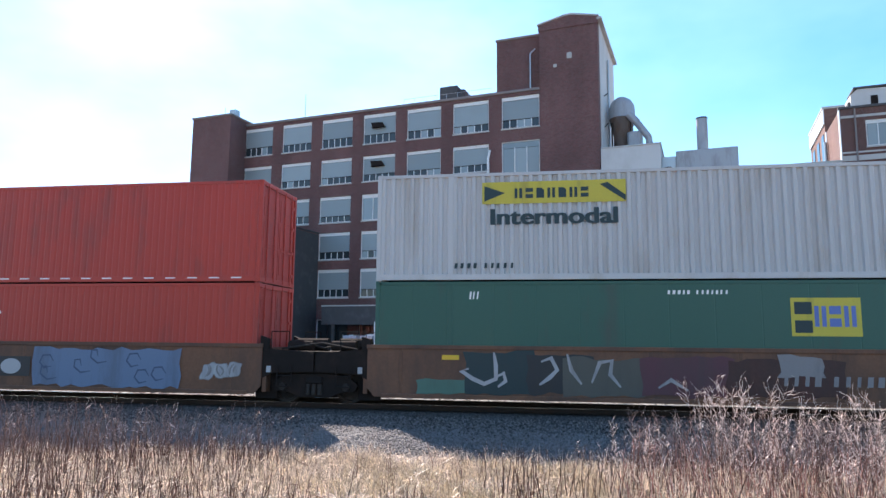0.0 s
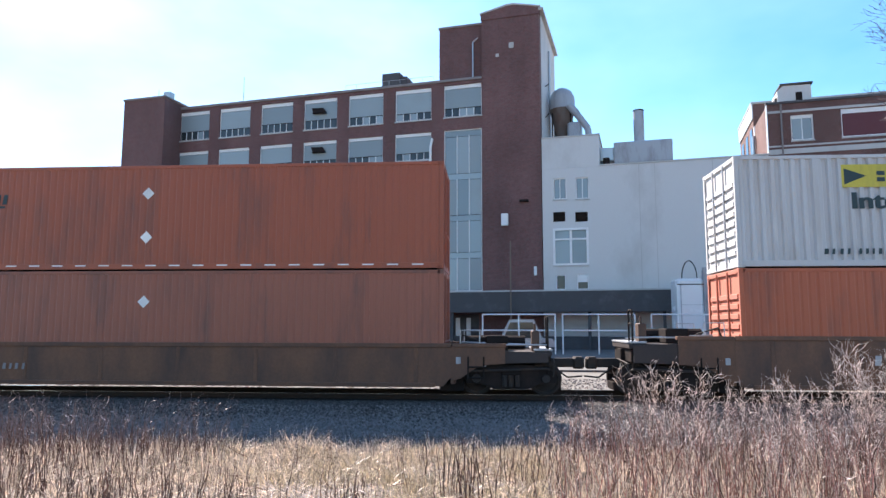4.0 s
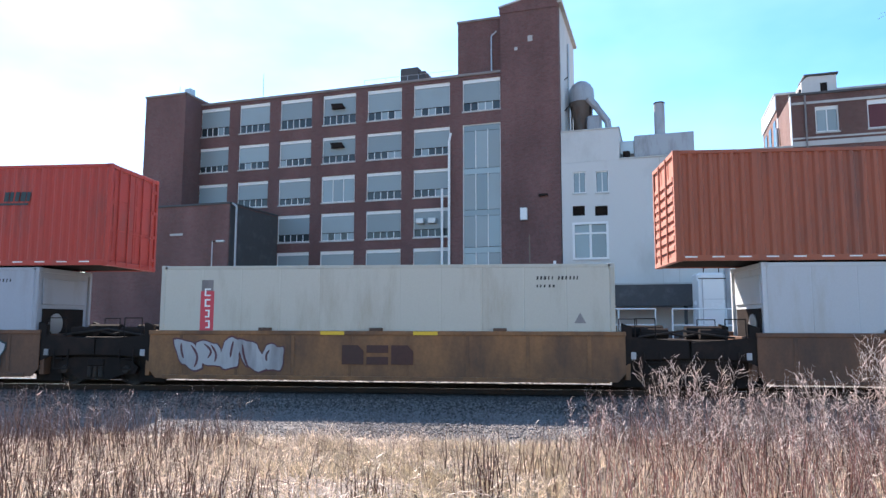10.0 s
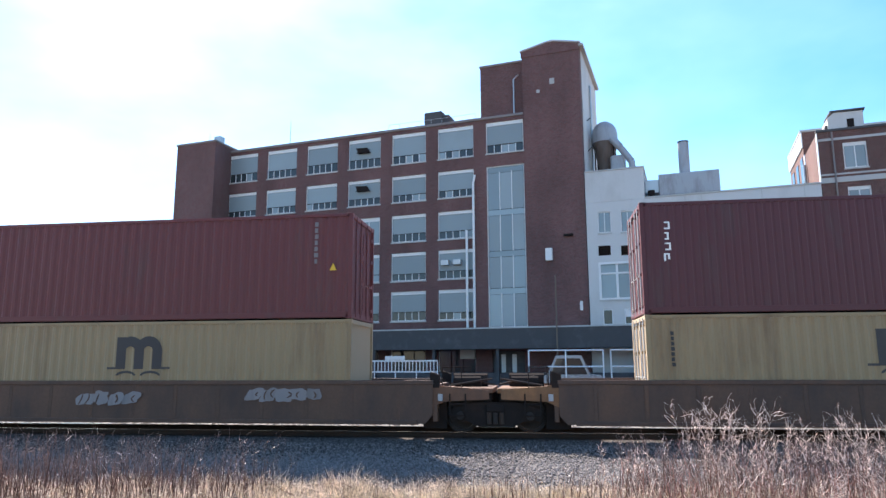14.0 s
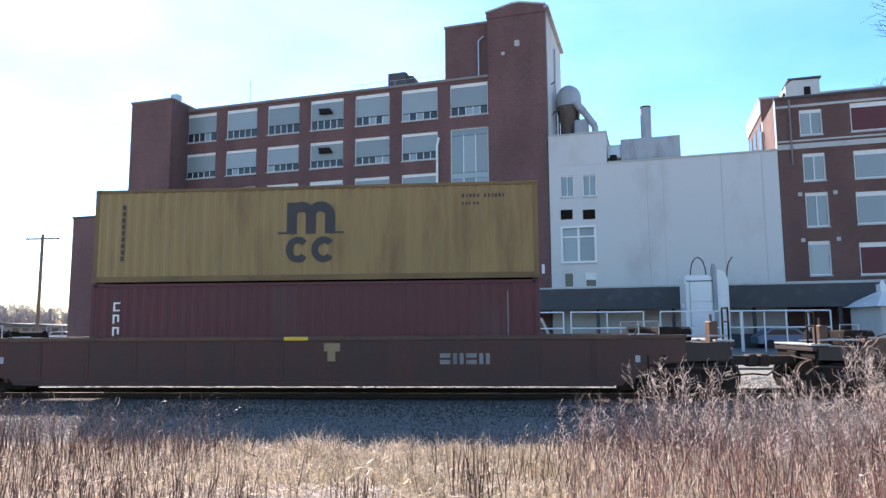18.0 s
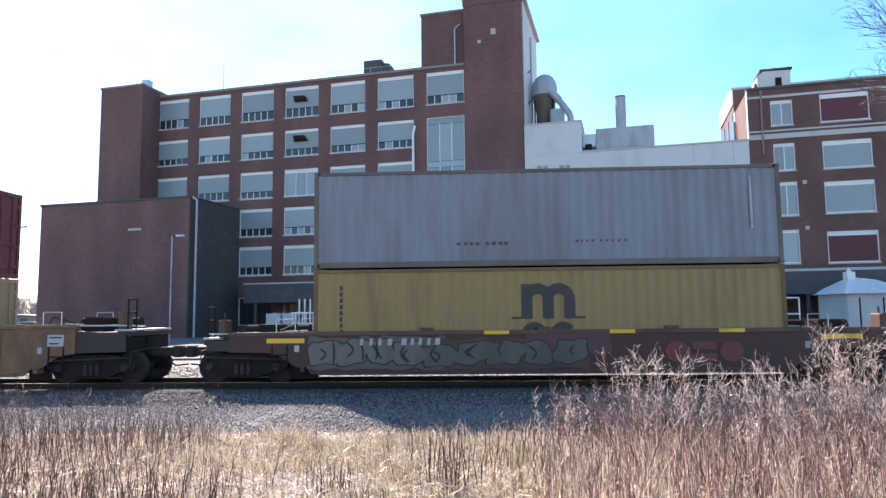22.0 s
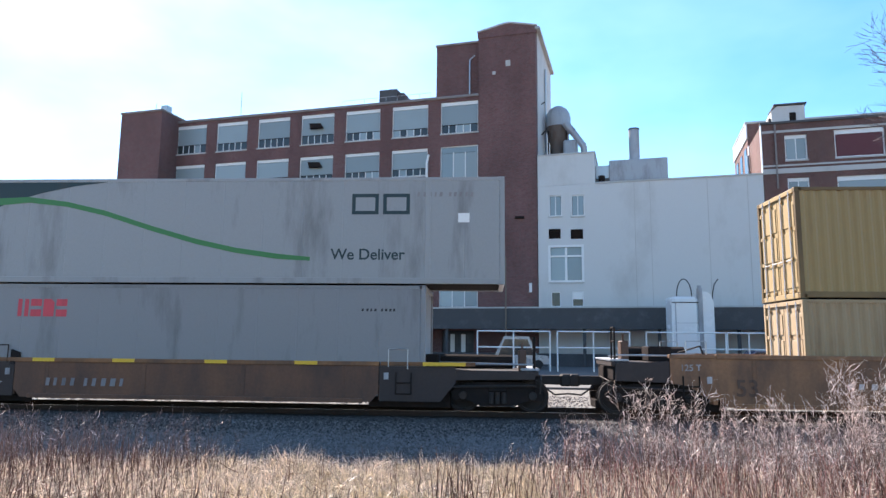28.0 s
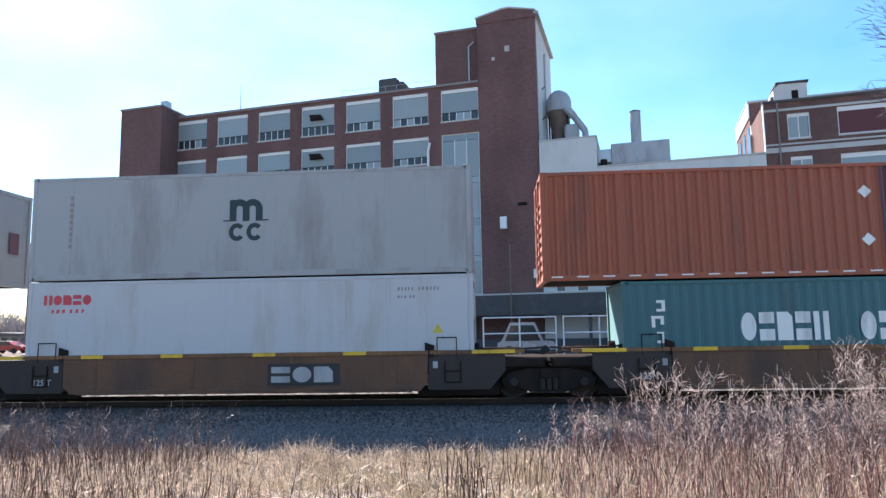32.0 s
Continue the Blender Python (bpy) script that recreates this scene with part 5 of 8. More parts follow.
def bars(c, x, z, w, h, mat, y, rows=1, n=7, seed=3, name="lettering", heavy=1.0):
    """Writing that cannot be read: short bars."""
    rnd = random.Random(seed)
    out = []
    for r in range(rows):
        za = z + r * h * 1.5
        a = x
        for _ in range(n):
            step = w / n * rnd.uniform(0.8, 1.05)
            b, lean = a + step * min(0.86, heavy * rnd.uniform(0.34, 0.56)), h * 0.12
            out.append([(a, za), (b, za), (b + lean, za + h), (a + lean, za + h)])
            a += step + (w * 0.06 if _ == n * 2 // 5 else 0)
    return shape(c, out, mat, y, name)


def column(c, x, z, w, h, n, mat, y, seed=1, name="lettering"):
    """An upright name: one cell of plain bars for each sign, one above the other."""
    rnd = random.Random(seed)
    out, step = [], h / n
    for i in range(n):
        z0 = z + h - (i + 1) * step
        z1, a, b, t = z0 + step * 0.72, x + w * rnd.uniform(0, 0.15), x + w * rnd.uniform(0.8, 1.0), w * 0.24
        if w < 0.15:
            out.append(rect(a, b, z0, z1))
            continue
        cell = [rect(a, a + t, z0, z1), rect(a + t, b, z0, z0 + t * 0.8), rect(a + t, b, z1 - t * 0.8, z1), rect(b - t, b, z0 + t * 0.8, z1 - t * 0.8)]
        cell.pop(rnd.choice((0, 1, 3)))
        out += cell
    return shape(c, out, mat, y, name)


def diamond(c, x, z, r, mat, y):
    return shape(c, [[(x, z - r), (x + r, z), (x, z + r), (x - r, z)]], mat, y, "placard", "white diamond placard")


def write(c, words, x, z, height, mat, y, label="", width=0.0, bold=0.0):
    return part("lettering", text_mesh(words, height, mat, width, bold), mat, c, label, pose(x, y, z))


F40, F53 = -1.22 + 0.006, -1.275 + 0.006  # paint planes on the near sides


def ident(c, h, height, y, mat, seed, x=None):
    """The small code lines and plates that every box carries near one end."""
    bars(c, (h - 2.0) if x is None else x, height - 0.42, 1.2, 0.09, mat, y, 1, 11, seed)
    bars(c, (h - 2.0) if x is None else x, height - 0.62, 0.5, 0.07, mat, y, 1, 5, seed + 1)


def white_road_box(x, z, seed, words_x, mat_words):
    c = box_container("container", "white corrugated long container with a yellow sign panel", P_BOXWHITE, 16.25, 2.89, "deep", ("ribs", "doors"), x, z)
    shape(c, [rect(words_x - 1.86, words_x + 1.86, 2.03, 2.62)], M_SIGNYELLOW, F53, "sign_panel", "yellow sign panel")
    emblem(c, blocks(words_x - 1.0, words_x + 1.0, 2.17, 2.44, 7, seed, 0.3), M_INK, F53 - 0.004, "dark block emblem on the yellow panel")
    shape(c, [[(words_x - 1.8, 2.1), (words_x - 1.25, 2.32), (words_x - 1.8, 2.52)], [(words_x + 1.2, 2.5), (words_x + 1.85, 2.05), (words_x + 1.85, 2.2), (words_x + 1.4, 2.55)]], M_INK, F53 - 0.004, "logo")
    write(c, "Intermodal", words_x, 1.66, 0.43, mat_words, F53 - 0.002, "", 3.26, 0.045)
    bars(c, -6.0 if seed % 2 else 4.2, 0.32, 1.7, 0.14, M_INK, F53, 1, 9, seed)
    return c


def red_box(x, z, mat, label, seed, style="fine", marks=True, bars_x=-5.3, placards=(), band=True, ends=("ribs", "doors")):
    c = box_container("container", label, mat, 16.25, 2.89, style, ends, x, z)
    if marks:
        bars(c, bars_x, 1.84, 1.75, 0.27, M_INK, F53, 1, 10, seed, heavy=1.7)
        shape(c, [rect(bars_x, bars_x + 1.7, 1.73, 1.79)], M_INK, F53, "lettering")
    for px, pz in placards:
        diamond(c, px, pz, 0.17, M_WHITE, F53)
    if band:  # a broken pale reflective strip along the bottom rail
        shape(c, [rect(-7.9 + i * 0.66, -7.9 + i * 0.66 + 0.3, 0.1, 0.135) for i in range(24)], M_WHITE, -1.275 - 0.004, "reflective_strip")
    return c


# ---- well wagons ----
def ragged(seed, x0, x1, z0, z1):
    """A sprayed patch: a rectangle with an unsteady edge."""
    rnd = random.Random(seed)
    n, m, k = max(3, int((x1 - x0) / 0.25)), 3, min(0.06, (z1 - z0) * 0.12)
    pts = [(x0 + (x1 - x0) * i / n, z0) for i in range(n)] + [(x1, z0 + (z1 - z0) * i / m) for i in range(m)]
    pts += [(x1 - (x1 - x0) * i / n, z1) for i in range(n)] + [(x0, z1 - (z1 - z0) * i / m) for i in range(m)]
    return [(x + rnd.uniform(-k, k), z + rnd.uniform(-k, k)) for x, z in pts]


def stroke(parent, pts, width, mat, y, name="graffiti_stroke"):
    """A sprayed line through the points, tapering at its ends."""
    polys = []
    k = len(pts) - 1
    side = []
    for i, (x, z) in enumerate(pts):
        (xa, za), (xb, zb) = pts[max(0, i - 1)], pts[min(k, i + 1)]
        d = math.hypot(xb - xa, zb - za) or 1.0
        w = width * (0.5 if 0 < i < k else 0.2)
        side.append(((x - (zb - za) / d * w, z + (xb - xa) / d * w), (x + (zb - za) / d * w, z - (xb - xa) / d * w)))
    for (a, b), (c, d) in zip(side, side[1:]):
        polys.append([b, d, c, a])
    return shape(parent, polys, mat, y, name)


def graffiti(car, x0, x1, z0, z1, fill, line, seed, n=5, y=-1.326):
    """Sprayed fat forms without meaning: each has a thin outline, a flat fill and a few curved lines across it."""
    rnd = random.Random(seed)
    step, tall = (x1 - x0) / n, z1 - z0
    for i in range(n):
        cx, cz = x0 + (i + 0.5) * step, (z0 + z1) / 2 + tall * rnd.uniform(-0.08, 0.08)
        rx, rz = step * rnd.uniform(0.55, 0.72), tall * rnd.uniform(0.42, 0.54)
        p1, p2, k1, k2 = rnd.uniform(0, 6.28), rnd.uniform(0, 6.28), rnd.uniform(0.08, 0.2), rnd.uniform(0.05, 0.12)
        lump = [(u, (1 + k1 * math.sin(2 * u + p1) + k2 * math.sin(5 * u + p2)) / max(abs(math.cos(u)), abs(math.sin(u))) ** 0.55) for u in (math.pi * j / 16 for j in range(32))]
        skew = rnd.uniform(-0.3, 0.45)
        ring_of = lambda f: [(cx + f * r * (rx * math.cos(u) + skew * rz * math.sin(u)) * 0.9, cz + f * r * rz * math.sin(u) * 0.9) for u, r in lump]
        outline = shape(car, [ring_of(1.0)], line, y - 0.0006 * i, "graffiti_outline")
        shape(outline, [ring_of(0.9)], fill, y - 0.005 - 0.0006 * i, "graffiti_fill")
        for j in range(rnd.choice((1, 2, 2))):
            xs, bow = cx + rx * rnd.uniform(-0.5, 0.5), rx * rnd.uniform(-0.4, 0.4)
            lo, hi = rnd.uniform(-0.75, -0.2), rnd.uniform(0.25, 0.75)
            pts = [(xs + skew * rz * f + bow * math.sin(math.pi * q / 5), cz + rz * f) for q in range(6) for f in (lo + (hi - lo) * q / 5,)]
            stroke(outline, pts, min(0.06, 0.1 * tall), line, y - 0.0095 - 0.0006 * i)


def well_wagon(x, body, left, right, mat, label, top=1.3, end_mat=None, ribs=8, chord=None, pads=None, over=None):
    """One well unit. body: half the length of its side plates; left, right: (kind, distance) of its bogies, 'joint' or 'coupler'; over: how far the side runs on over a coupler's bogie."""
    end_mat = end_mat or IRON
    chord = chord or mat
    deck_mat = mat if mat is C_TAN else C_SOOT
    car = rides(thing("well_wagon", label, "rail wagon", group="well wagons of the train"), x, 0.0)
    w = 1.30
    lo = 0.243
    for s in (-1, 1):
        ya, yb = sorted((s * w, s * (w - 0.03)))
        part("side_plate", Geo().prism([(-body + 0.2, lo), (body - 0.2, lo), (body, lo + 0.22), (body, top), (-body, top), (-body, lo + 0.22)], ya, yb), mat, car)
        yc, yd = sorted((s * (w + 0.03), s * (w - 0.16)))
        part("top_chord", Geo().box(-body - 0.02, body + 0.02, yc, yd, top - 0.02, top + 0.09, 0.012), chord, car)
        part("bottom_chord", Geo().box(-body + 0.4, body - 0.4, yc, yd, lo - 0.02, lo + 0.09, 0.012), mat, car)
        for k in range(ribs):
            rx = -body + 0.9 + k * (2 * body - 1.8) / (ribs - 1)
            ye, yf = sorted((s * (w + 0.007), s * w))
            part("rib", cached(("rib", mat.name, s, top), lambda: Geo().box(-0.05, 0.05, ye, yf, lo + 0.1, top - 0.03, 0.008).mesh("rib", mat)), mat, car, "", pose(rx, 0, 0))
    for k in range(7):
        rx = -body + 0.6 + k * (2 * body - 1.2) / 6
        part("cross_member", cached(("xmem",), lambda: Geo().box(-0.18, 0.18, -w + 0.05, w - 0.05, 0.28, 0.36, 0.01).mesh("cross_member", IRON)), IRON, car, "", pose(rx, 0, 0))
    for sx, (kind, dist) in ((-1, left), (1, right)):
        e = dist + (0.0 if kind == "joint" else 1.05)

        def sp(pts):
            return [(sx * a, b) for a, b in (pts if sx > 0 else pts[::-1])]
        for s in (-1, 1):
            ya, yb = sorted((s * (w - 0.04), s * (w - 0.10)))
            if kind == "coupler" and (body == 8.3 or over):  # the side runs on over the bogie, cut to an arch
                stop = body + over if over else dist - (0.4 if mat is C_YELLOW else 0.15)
                part("arched_end", Geo().prism(sp([(body, lo + 0.14), (body + 0.25, lo + 0.2), (body + 0.45, 0.58), (body + 0.7, 0.74), (body + 1.0, 0.8), (stop, 0.82), (stop, top), (body, top)]), *sorted((s * (w - 0.005), s * (w - 0.035)))), mat, car, "side plate cut to an arch over the bogie")
                part("end_chord", Geo().box(*sorted((sx * (body + 0.03), sx * (stop + 0.03))), *sorted((s * (w + 0.02), s * (w - 0.16))), top - 0.01, top + 0.085, 0.012), chord, car)
            part("end_plate", Geo().prism(sp([(body, lo + 0.42), (body + 0.3, 0.8), (e - 0.1, 0.86), (e - 0.1, top - 0.16), (body, top - 0.03)]), ya, yb), deck_mat if kind == "coupler" else end_mat, car)
            hy = s * (w - 0.02)
            part("grab_rail", Geo().tube((sx * (body + 0.25), hy, top - 0.05), (sx * (body + 0.25), hy, top + 0.42), 0.014, sides=6).tube((sx * (body + 0.75), hy, top - 0.1), (sx * (body + 0.75), hy, top + 0.42), 0.014, sides=6).tube((sx * (body + 0.25), hy, top + 0.42), (sx * (body + 0.75), hy, top + 0.42), 0.014, sides=6), STEEL if kind != "joint" else IRON, car)
        a, b = sorted((sx * (body + 0.02), sx * e))
        part("end_platform", Geo().box(a, b, -w + 0.11, w - 0.11, top - 0.24, top - 0.12, 0.015), deck_mat if kind == "coupler" else end_mat, car)
        a, b = sorted((sx * body, sx * (body + 0.12)))
        part("bulkhead", Geo().box(a, b, -w + 0.05, w - 0.05, 0.3, top - 0.02, 0.01), mat, car)
        a, b = sorted((sx * (body + 0.1), sx * (e + 0.05)))
        part("centre_sill", Geo().box(a, b, -0.28, 0.28, 0.72, top - 0.25, 0.02), IRON, car)
        part("step_ladder", Geo().tube((sx * (body + 0.45), -w - 0.01, 0.45), (sx * (body + 0.45), -w - 0.01, 1.0), 0.02, sides=6).tube((sx * (body + 0.85), -w - 0.01, 0.45), (sx * (body + 0.85), -w - 0.01, 1.0), 0.02, sides=6).tube((sx * (body + 0.45), -w - 0.01, 0.46), (sx * (body + 0.85), -w - 0.01, 0.46), 0.02, sides=6).tube((sx * (body + 0.45), -w - 0.01, 0.74), (sx * (body + 0.85), -w - 0.01, 0.74), 0.02, sides=6), IRON, car)
        part("placard", cached(("tag", sx), lambda: Geo().box(-0.06, 0.06, -w - 0.012, -w + 0.03, 0.82, 0.99, 0.004).mesh("placard", M_SPRAYWHITE)), M_SPRAYWHITE, car, "small white data plate", pose(sx * (body + 0.2), 0, 0))
        if dist - 1.25 > body + 0.1:
            for s in (-1, 1):
                part("end_apron", Geo().box(*sorted((sx * (body - 0.3), sx * (dist - 1.22))), *sorted((s * 0.95, s * 0.9)), 0.1, 0.85, 0.01), IRON, car)
        if kind == "coupler":
            c = part("coupler", Geo().box(*sorted((sx * (e - 0.2), sx * (dist + 1.85))), -0.11, 0.11, 0.68, 0.92, 0.02).box(*sorted((sx * (dist + 1.7), sx * (dist + 2.0))), -0.19, 0.19, 0.64, 0.96, 0.05), WHEEL, car, "rusty knuckle coupler")
            part("air_hose", Geo().tube((sx * (e - 0.05), 0.42, 0.8), (sx * (dist + 1.6), 0.36, 0.38), 0.025, sides=6).tube((sx * (dist + 1.6), 0.36, 0.38), (sx * (dist + 2.0), 0.3, 0.42), 0.025, sides=6), TYRE, c)
            part("cross_walk", Geo().box(*sorted((sx * (e - 0.45), sx * (e + 0.02))), -w + 0.12, w - 0.12, top - 0.1, top - 0.05, 0.008), FLUE, car, "grey steel crossover step")
            part("end_equipment", Geo().box(*sorted((sx * (body + 0.9), sx * (body + 1.5))), -0.5, 0.3, top - 0.12, top + 0.28, 0.03), IRON, car, "dark brake valve housing")
            part("handbrake_box", Geo().box(*sorted((sx * (e - 0.5), sx * (e - 0.3))), -0.95, -0.5, top - 0.15, top + 0.42, 0.03).tube((sx * (e - 0.4), -0.72, top + 0.4), (sx * (e - 0.4), -0.72, top + 0.6), 0.03, sides=6), C_UMBER, car, "dark brown handbrake housing")
            part("air_reservoir", Geo().tube((sx * (body + 0.3), 0.55, top + 0.08), (sx * (e - 0.6), 0.55, top + 0.08), 0.2, sides=12), IRON, car)
            part("retainer_pipe", Geo().tube((sx * (body + 0.15), -0.95, top - 0.1), (sx * (body + 0.3), -0.95, top + 0.3), 0.022, sides=6).tube((sx * (body + 0.3), -0.95, top + 0.3), (sx * (body + 0.8), -0.7, top + 0.12), 0.022, sides=6), WHEEL, car)
            part("train_pipe", Geo().tube((sx * (body + 0.2), -w + 0.06, 0.62), (sx * (e - 0.1), -w + 0.06, 0.7), 0.03, sides=6).tube((sx * (e - 0.1), -w + 0.06, 0.7), (sx * e, -0.5, 0.5), 0.03, sides=6), WHEEL, car)
            part("uncoupling_lever", Geo().tube((sx * (e + 0.02), -w + 0.05, 0.5), (sx * (e + 0.06), -w + 0.08, 0.85), 0.018, sides=6).tube((sx * (e + 0.06), -w + 0.08, 0.85), (sx * (e + 0.12), -0.2, 0.92), 0.018, sides=6), WHEEL, car)
            if sx > 0:
                fx, fz = sx * (body + 0.62), top - 0.33
                if mat is C_YELLOW:
                    panel = part("data_panel", Geo().box(fx - 0.22, fx + 0.22, -w - 0.004, -w + 0.003, fz - 0.15, fz + 0.15), M_SPRAYWHITE, car, "white data panel with dark lines")
                    shape(panel, [rect(fx - 0.17, fx + 0.17, fz + 0.06, fz + 0.1), rect(fx - 0.17, fx + 0.1, fz - 0.1, fz - 0.06)], M_CHARCOAL, -w - 0.008, "lettering")
                else:
                    panel = part("data_panel", Geo().box(fx - 0.28, fx + 0.28, -w + 0.034, -w + 0.039, fz - 0.17, fz + 0.17), deck_mat, car, "data panel with a thin white border")
                    for a0, a1, b0, b1 in ((-0.28, 0.28, 0.15, 0.17), (-0.28, 0.28, -0.17, -0.15), (-0.28, -0.26, -0.15, 0.15), (0.26, 0.28, -0.15, 0.15), (-0.02, 0.0, -0.15, 0.15)):
                        shape(panel, [rect(fx + a0, fx + a1, fz + b0, fz + b1)], M_SPRAYWHITE, -w + 0.030, "border")
            part("end_ladder", Geo().tube((sx * (e - 0.1), -w + 0.15, 0.5), (sx * (e - 0.1), -w + 0.15, top + 0.75), 0.025, sides=6).tube((sx * (e - 0.1), -w + 0.6, 0.5), (sx * (e - 0.1), -w + 0.6, top + 0.75), 0.025, sides=6).tube((sx * (e - 0.1), -w + 0.15, top + 0.75), (sx * (e - 0.1), -w + 0.6, top + 0.75), 0.025, sides=6).tube((sx * (e - 0.1), -w + 0.15, top + 0.4), (sx * (e - 0.1), -w + 0.6, top + 0.4), 0.025, sides=6), IRON, car)
            part("brake_pipe", Geo().tube((sx * (body + 0.2), -w + 0.2, top + 0.05), (sx * (e - 0.1), -w + 0.2, top + 0.05), 0.022, sides=6).tube((sx * (body + 0.2), -0.2, top + 0.1), (sx * (e - 0.1), -0.2, top + 0.02), 0.022, sides=6), STEEL, car)
            part("end_sill", Geo().box(*sorted((sx * (body + 0.3), sx * (e - 0.05))), -w + 0.14, w - 0.14, 0.86, top - 0.25, 0.02), IRON, car)
        else:
            for s in (-1, 1):
                y0, y1 = sorted((s * (w - 0.02), s * (w - 0.16)))
                part("box_guide", cached(("guide", top, s), lambda: Geo().prism([(-0.12, top - 0.1), (0.12, top - 0.1), (0.12, top + 0.22), (-0.12, top + 0.3)], y0, y1).mesh("box_guide", IRON)), IRON, car, "", pose(sx * (body + 0.05), 0, 0))
            part("end_sill", Geo().box(*sorted((sx * (body + 0.3), sx * (e - 0.05))), -w + 0.14, w - 0.14, 0.8, top - 0.25, 0.02), IRON, car)
            part("hose", Geo().tube((sx * (body + 0.4), -0.9, top - 0.05), (sx * (e - 0.05), -0.7, top + 0.12), 0.03, sides=6), WHEEL, car)
            part("hose", Geo().tube((sx * (body + 0.6), -0.5, top + 0.18), (sx * e, -0.4, top - 0.05), 0.03, sides=6), WHEEL, car)
            part("brake_cylinder", Geo().tube((sx * (body + 0.5), -0.6, top + 0.04), (sx * (body + 1.2), -0.6, top + 0.04), 0.14, sides=12), IRON, car)
            part("air_reservoir", Geo().tube((sx * (body + 0.35), 0.45, top + 0.06), (sx * (body + 1.3), 0.45, top + 0.06), 0.19, sides=12), IRON, car)
    if body == 6.3:
        for bx in (-3.1, -0.1, 3.15):
            part("chord_bracket", cached(("cbrk", top), lambda: Geo().box(-0.17, 0.17, -w - 0.028, -w + 0.1, top + 0.09, top + 0.17, 0.01).mesh("chord_bracket", C_UMBER)), C_UMBER, car, "", pose(bx, 0, 0))
    for px in pads or ():
        part("marker_stripe", Geo().box(px - 0.32, px + 0.32, -w - 0.036, -w - 0.02, top - 0.015, top + 0.08, 0.003), M_YELLOW, car, "yellow reflective marker")
    return car


def bogie(x):
    """A two-axle freight bogie: cast side frames, bolster, springs and two rolling wheelsets."""
    b = rides(thing("bogie", "black cast-steel two-axle freight bogie", "bogie", group="bogies of the train"), x, 0.0)
    for s in (-1, 1):
        y0, y1 = sorted((s * 1.0, s * 1.13))
        outline = [(-1.2, 0.50), (-1.12, 0.33), (-0.72, 0.30), (-0.42, 0.17), (0.42, 0.17), (0.72, 0.30), (1.12, 0.33), (1.2, 0.50), (1.02, 0.66), (0.55, 0.78), (-0.55, 0.78), (-1.02, 0.66)]
        f = part("side_frame", cached(("bframe", s), lambda: Geo().prism(outline, y0, y1).mesh("side_frame", IRON)), IRON, b)
        for sx in (-1, 1):
            part("bearing_cap", cached(("bcap", s, sx), lambda: Geo().tube((sx * 0.89, s * 1.1, 0.44), (sx * 0.89, s * 1.2, 0.44), 0.12, 0.10, 12).mesh("bearing_cap", WHEEL)), WHEEL, f)
        for k in (-0.16, 0.0, 0.16):
            part("spring", cached(("bspring", s, k), lambda: Geo().tube((k, s * 1.16, 0.24), (k, s * 1.16, 0.52), 0.065, sides=8).mesh("spring", WHEEL)), WHEEL, f)
    part("bolster", cached(("bolster",), lambda: Geo().box(-0.24, 0.24, -1.2, 1.2, 0.53, 0.72, 0.03).tube((0, 0, 0.7), (0, 0, 0.84), 0.25, sides=14).mesh("bolster", IRON)), IRON, b)
    part("brake_rigging", cached(("brig",), lambda: Geo().box(-0.5, 0.5, -0.55, 0.55, 0.12, 0.6, 0.03).box(-1.34, -0.6, -0.5, 0.5, 0.1, 0.3, 0.02).box(0.6, 1.34, -0.5, 0.5, 0.1, 0.3, 0.02).box(-1.35, 1.35, -0.5, -0.42, 0.34, 0.5, 0.01).box(-1.35, 1.35, 0.42, 0.5, 0.34, 0.5, 0.01).mesh("brake_rigging", IRON)), IRON, b)
    for sx in (-1, 1):
        part("brake_beam", cached(("bbeam", sx), lambda: Geo().box(min(sx * 0.36, sx * 0.44), max(sx * 0.36, sx * 0.44), -0.85, 0.85, 0.36, 0.44, 0.01).mesh("brake_beam", IRON)), IRON, b)
        ax = part("wheelset", cached(("axle",), lambda: Geo().tube((0, -1.06, 0), (0, 1.06, 0), 0.08, sides=10).mesh("wheelset", WHEEL)), WHEEL, b)
        ax.matrix_parent_inverse = pose(sx * 0.89, 0, 0.42)
        for s in (-1, 1):
            def disc():
                g = Geo().lathe([(0.0, s * 0.83), (0.14, s * 0.83), (0.15, s * 0.78), (0.34, s * 0.75), (0.35, s * 0.80), (0.42, s * 0.80), (0.42, s * 0.70), (0.45, s * 0.68), (0.45, s * 0.655), (0.36, s * 0.655), (0.34, s * 0.69), (0.12, s * 0.68), (0.0, s * 0.68)], 28, "y")
                for k in range(3):
                    a = 2 * math.pi * k / 3
                    g.tube((0.1 * math.cos(a), s * 0.82, 0.1 * math.sin(a)), (0.1 * math.cos(a), s * 0.86, 0.1 * math.sin(a)), 0.025, sides=6)
                return g.mesh("wheel", WHEEL)
            part("wheel", cached(("wheel", s), disc), WHEEL, ax)
        SPINNERS.append(ax)
    return b


LOW, HIGH = 2.591, 2.89  # heights of the two kinds of box


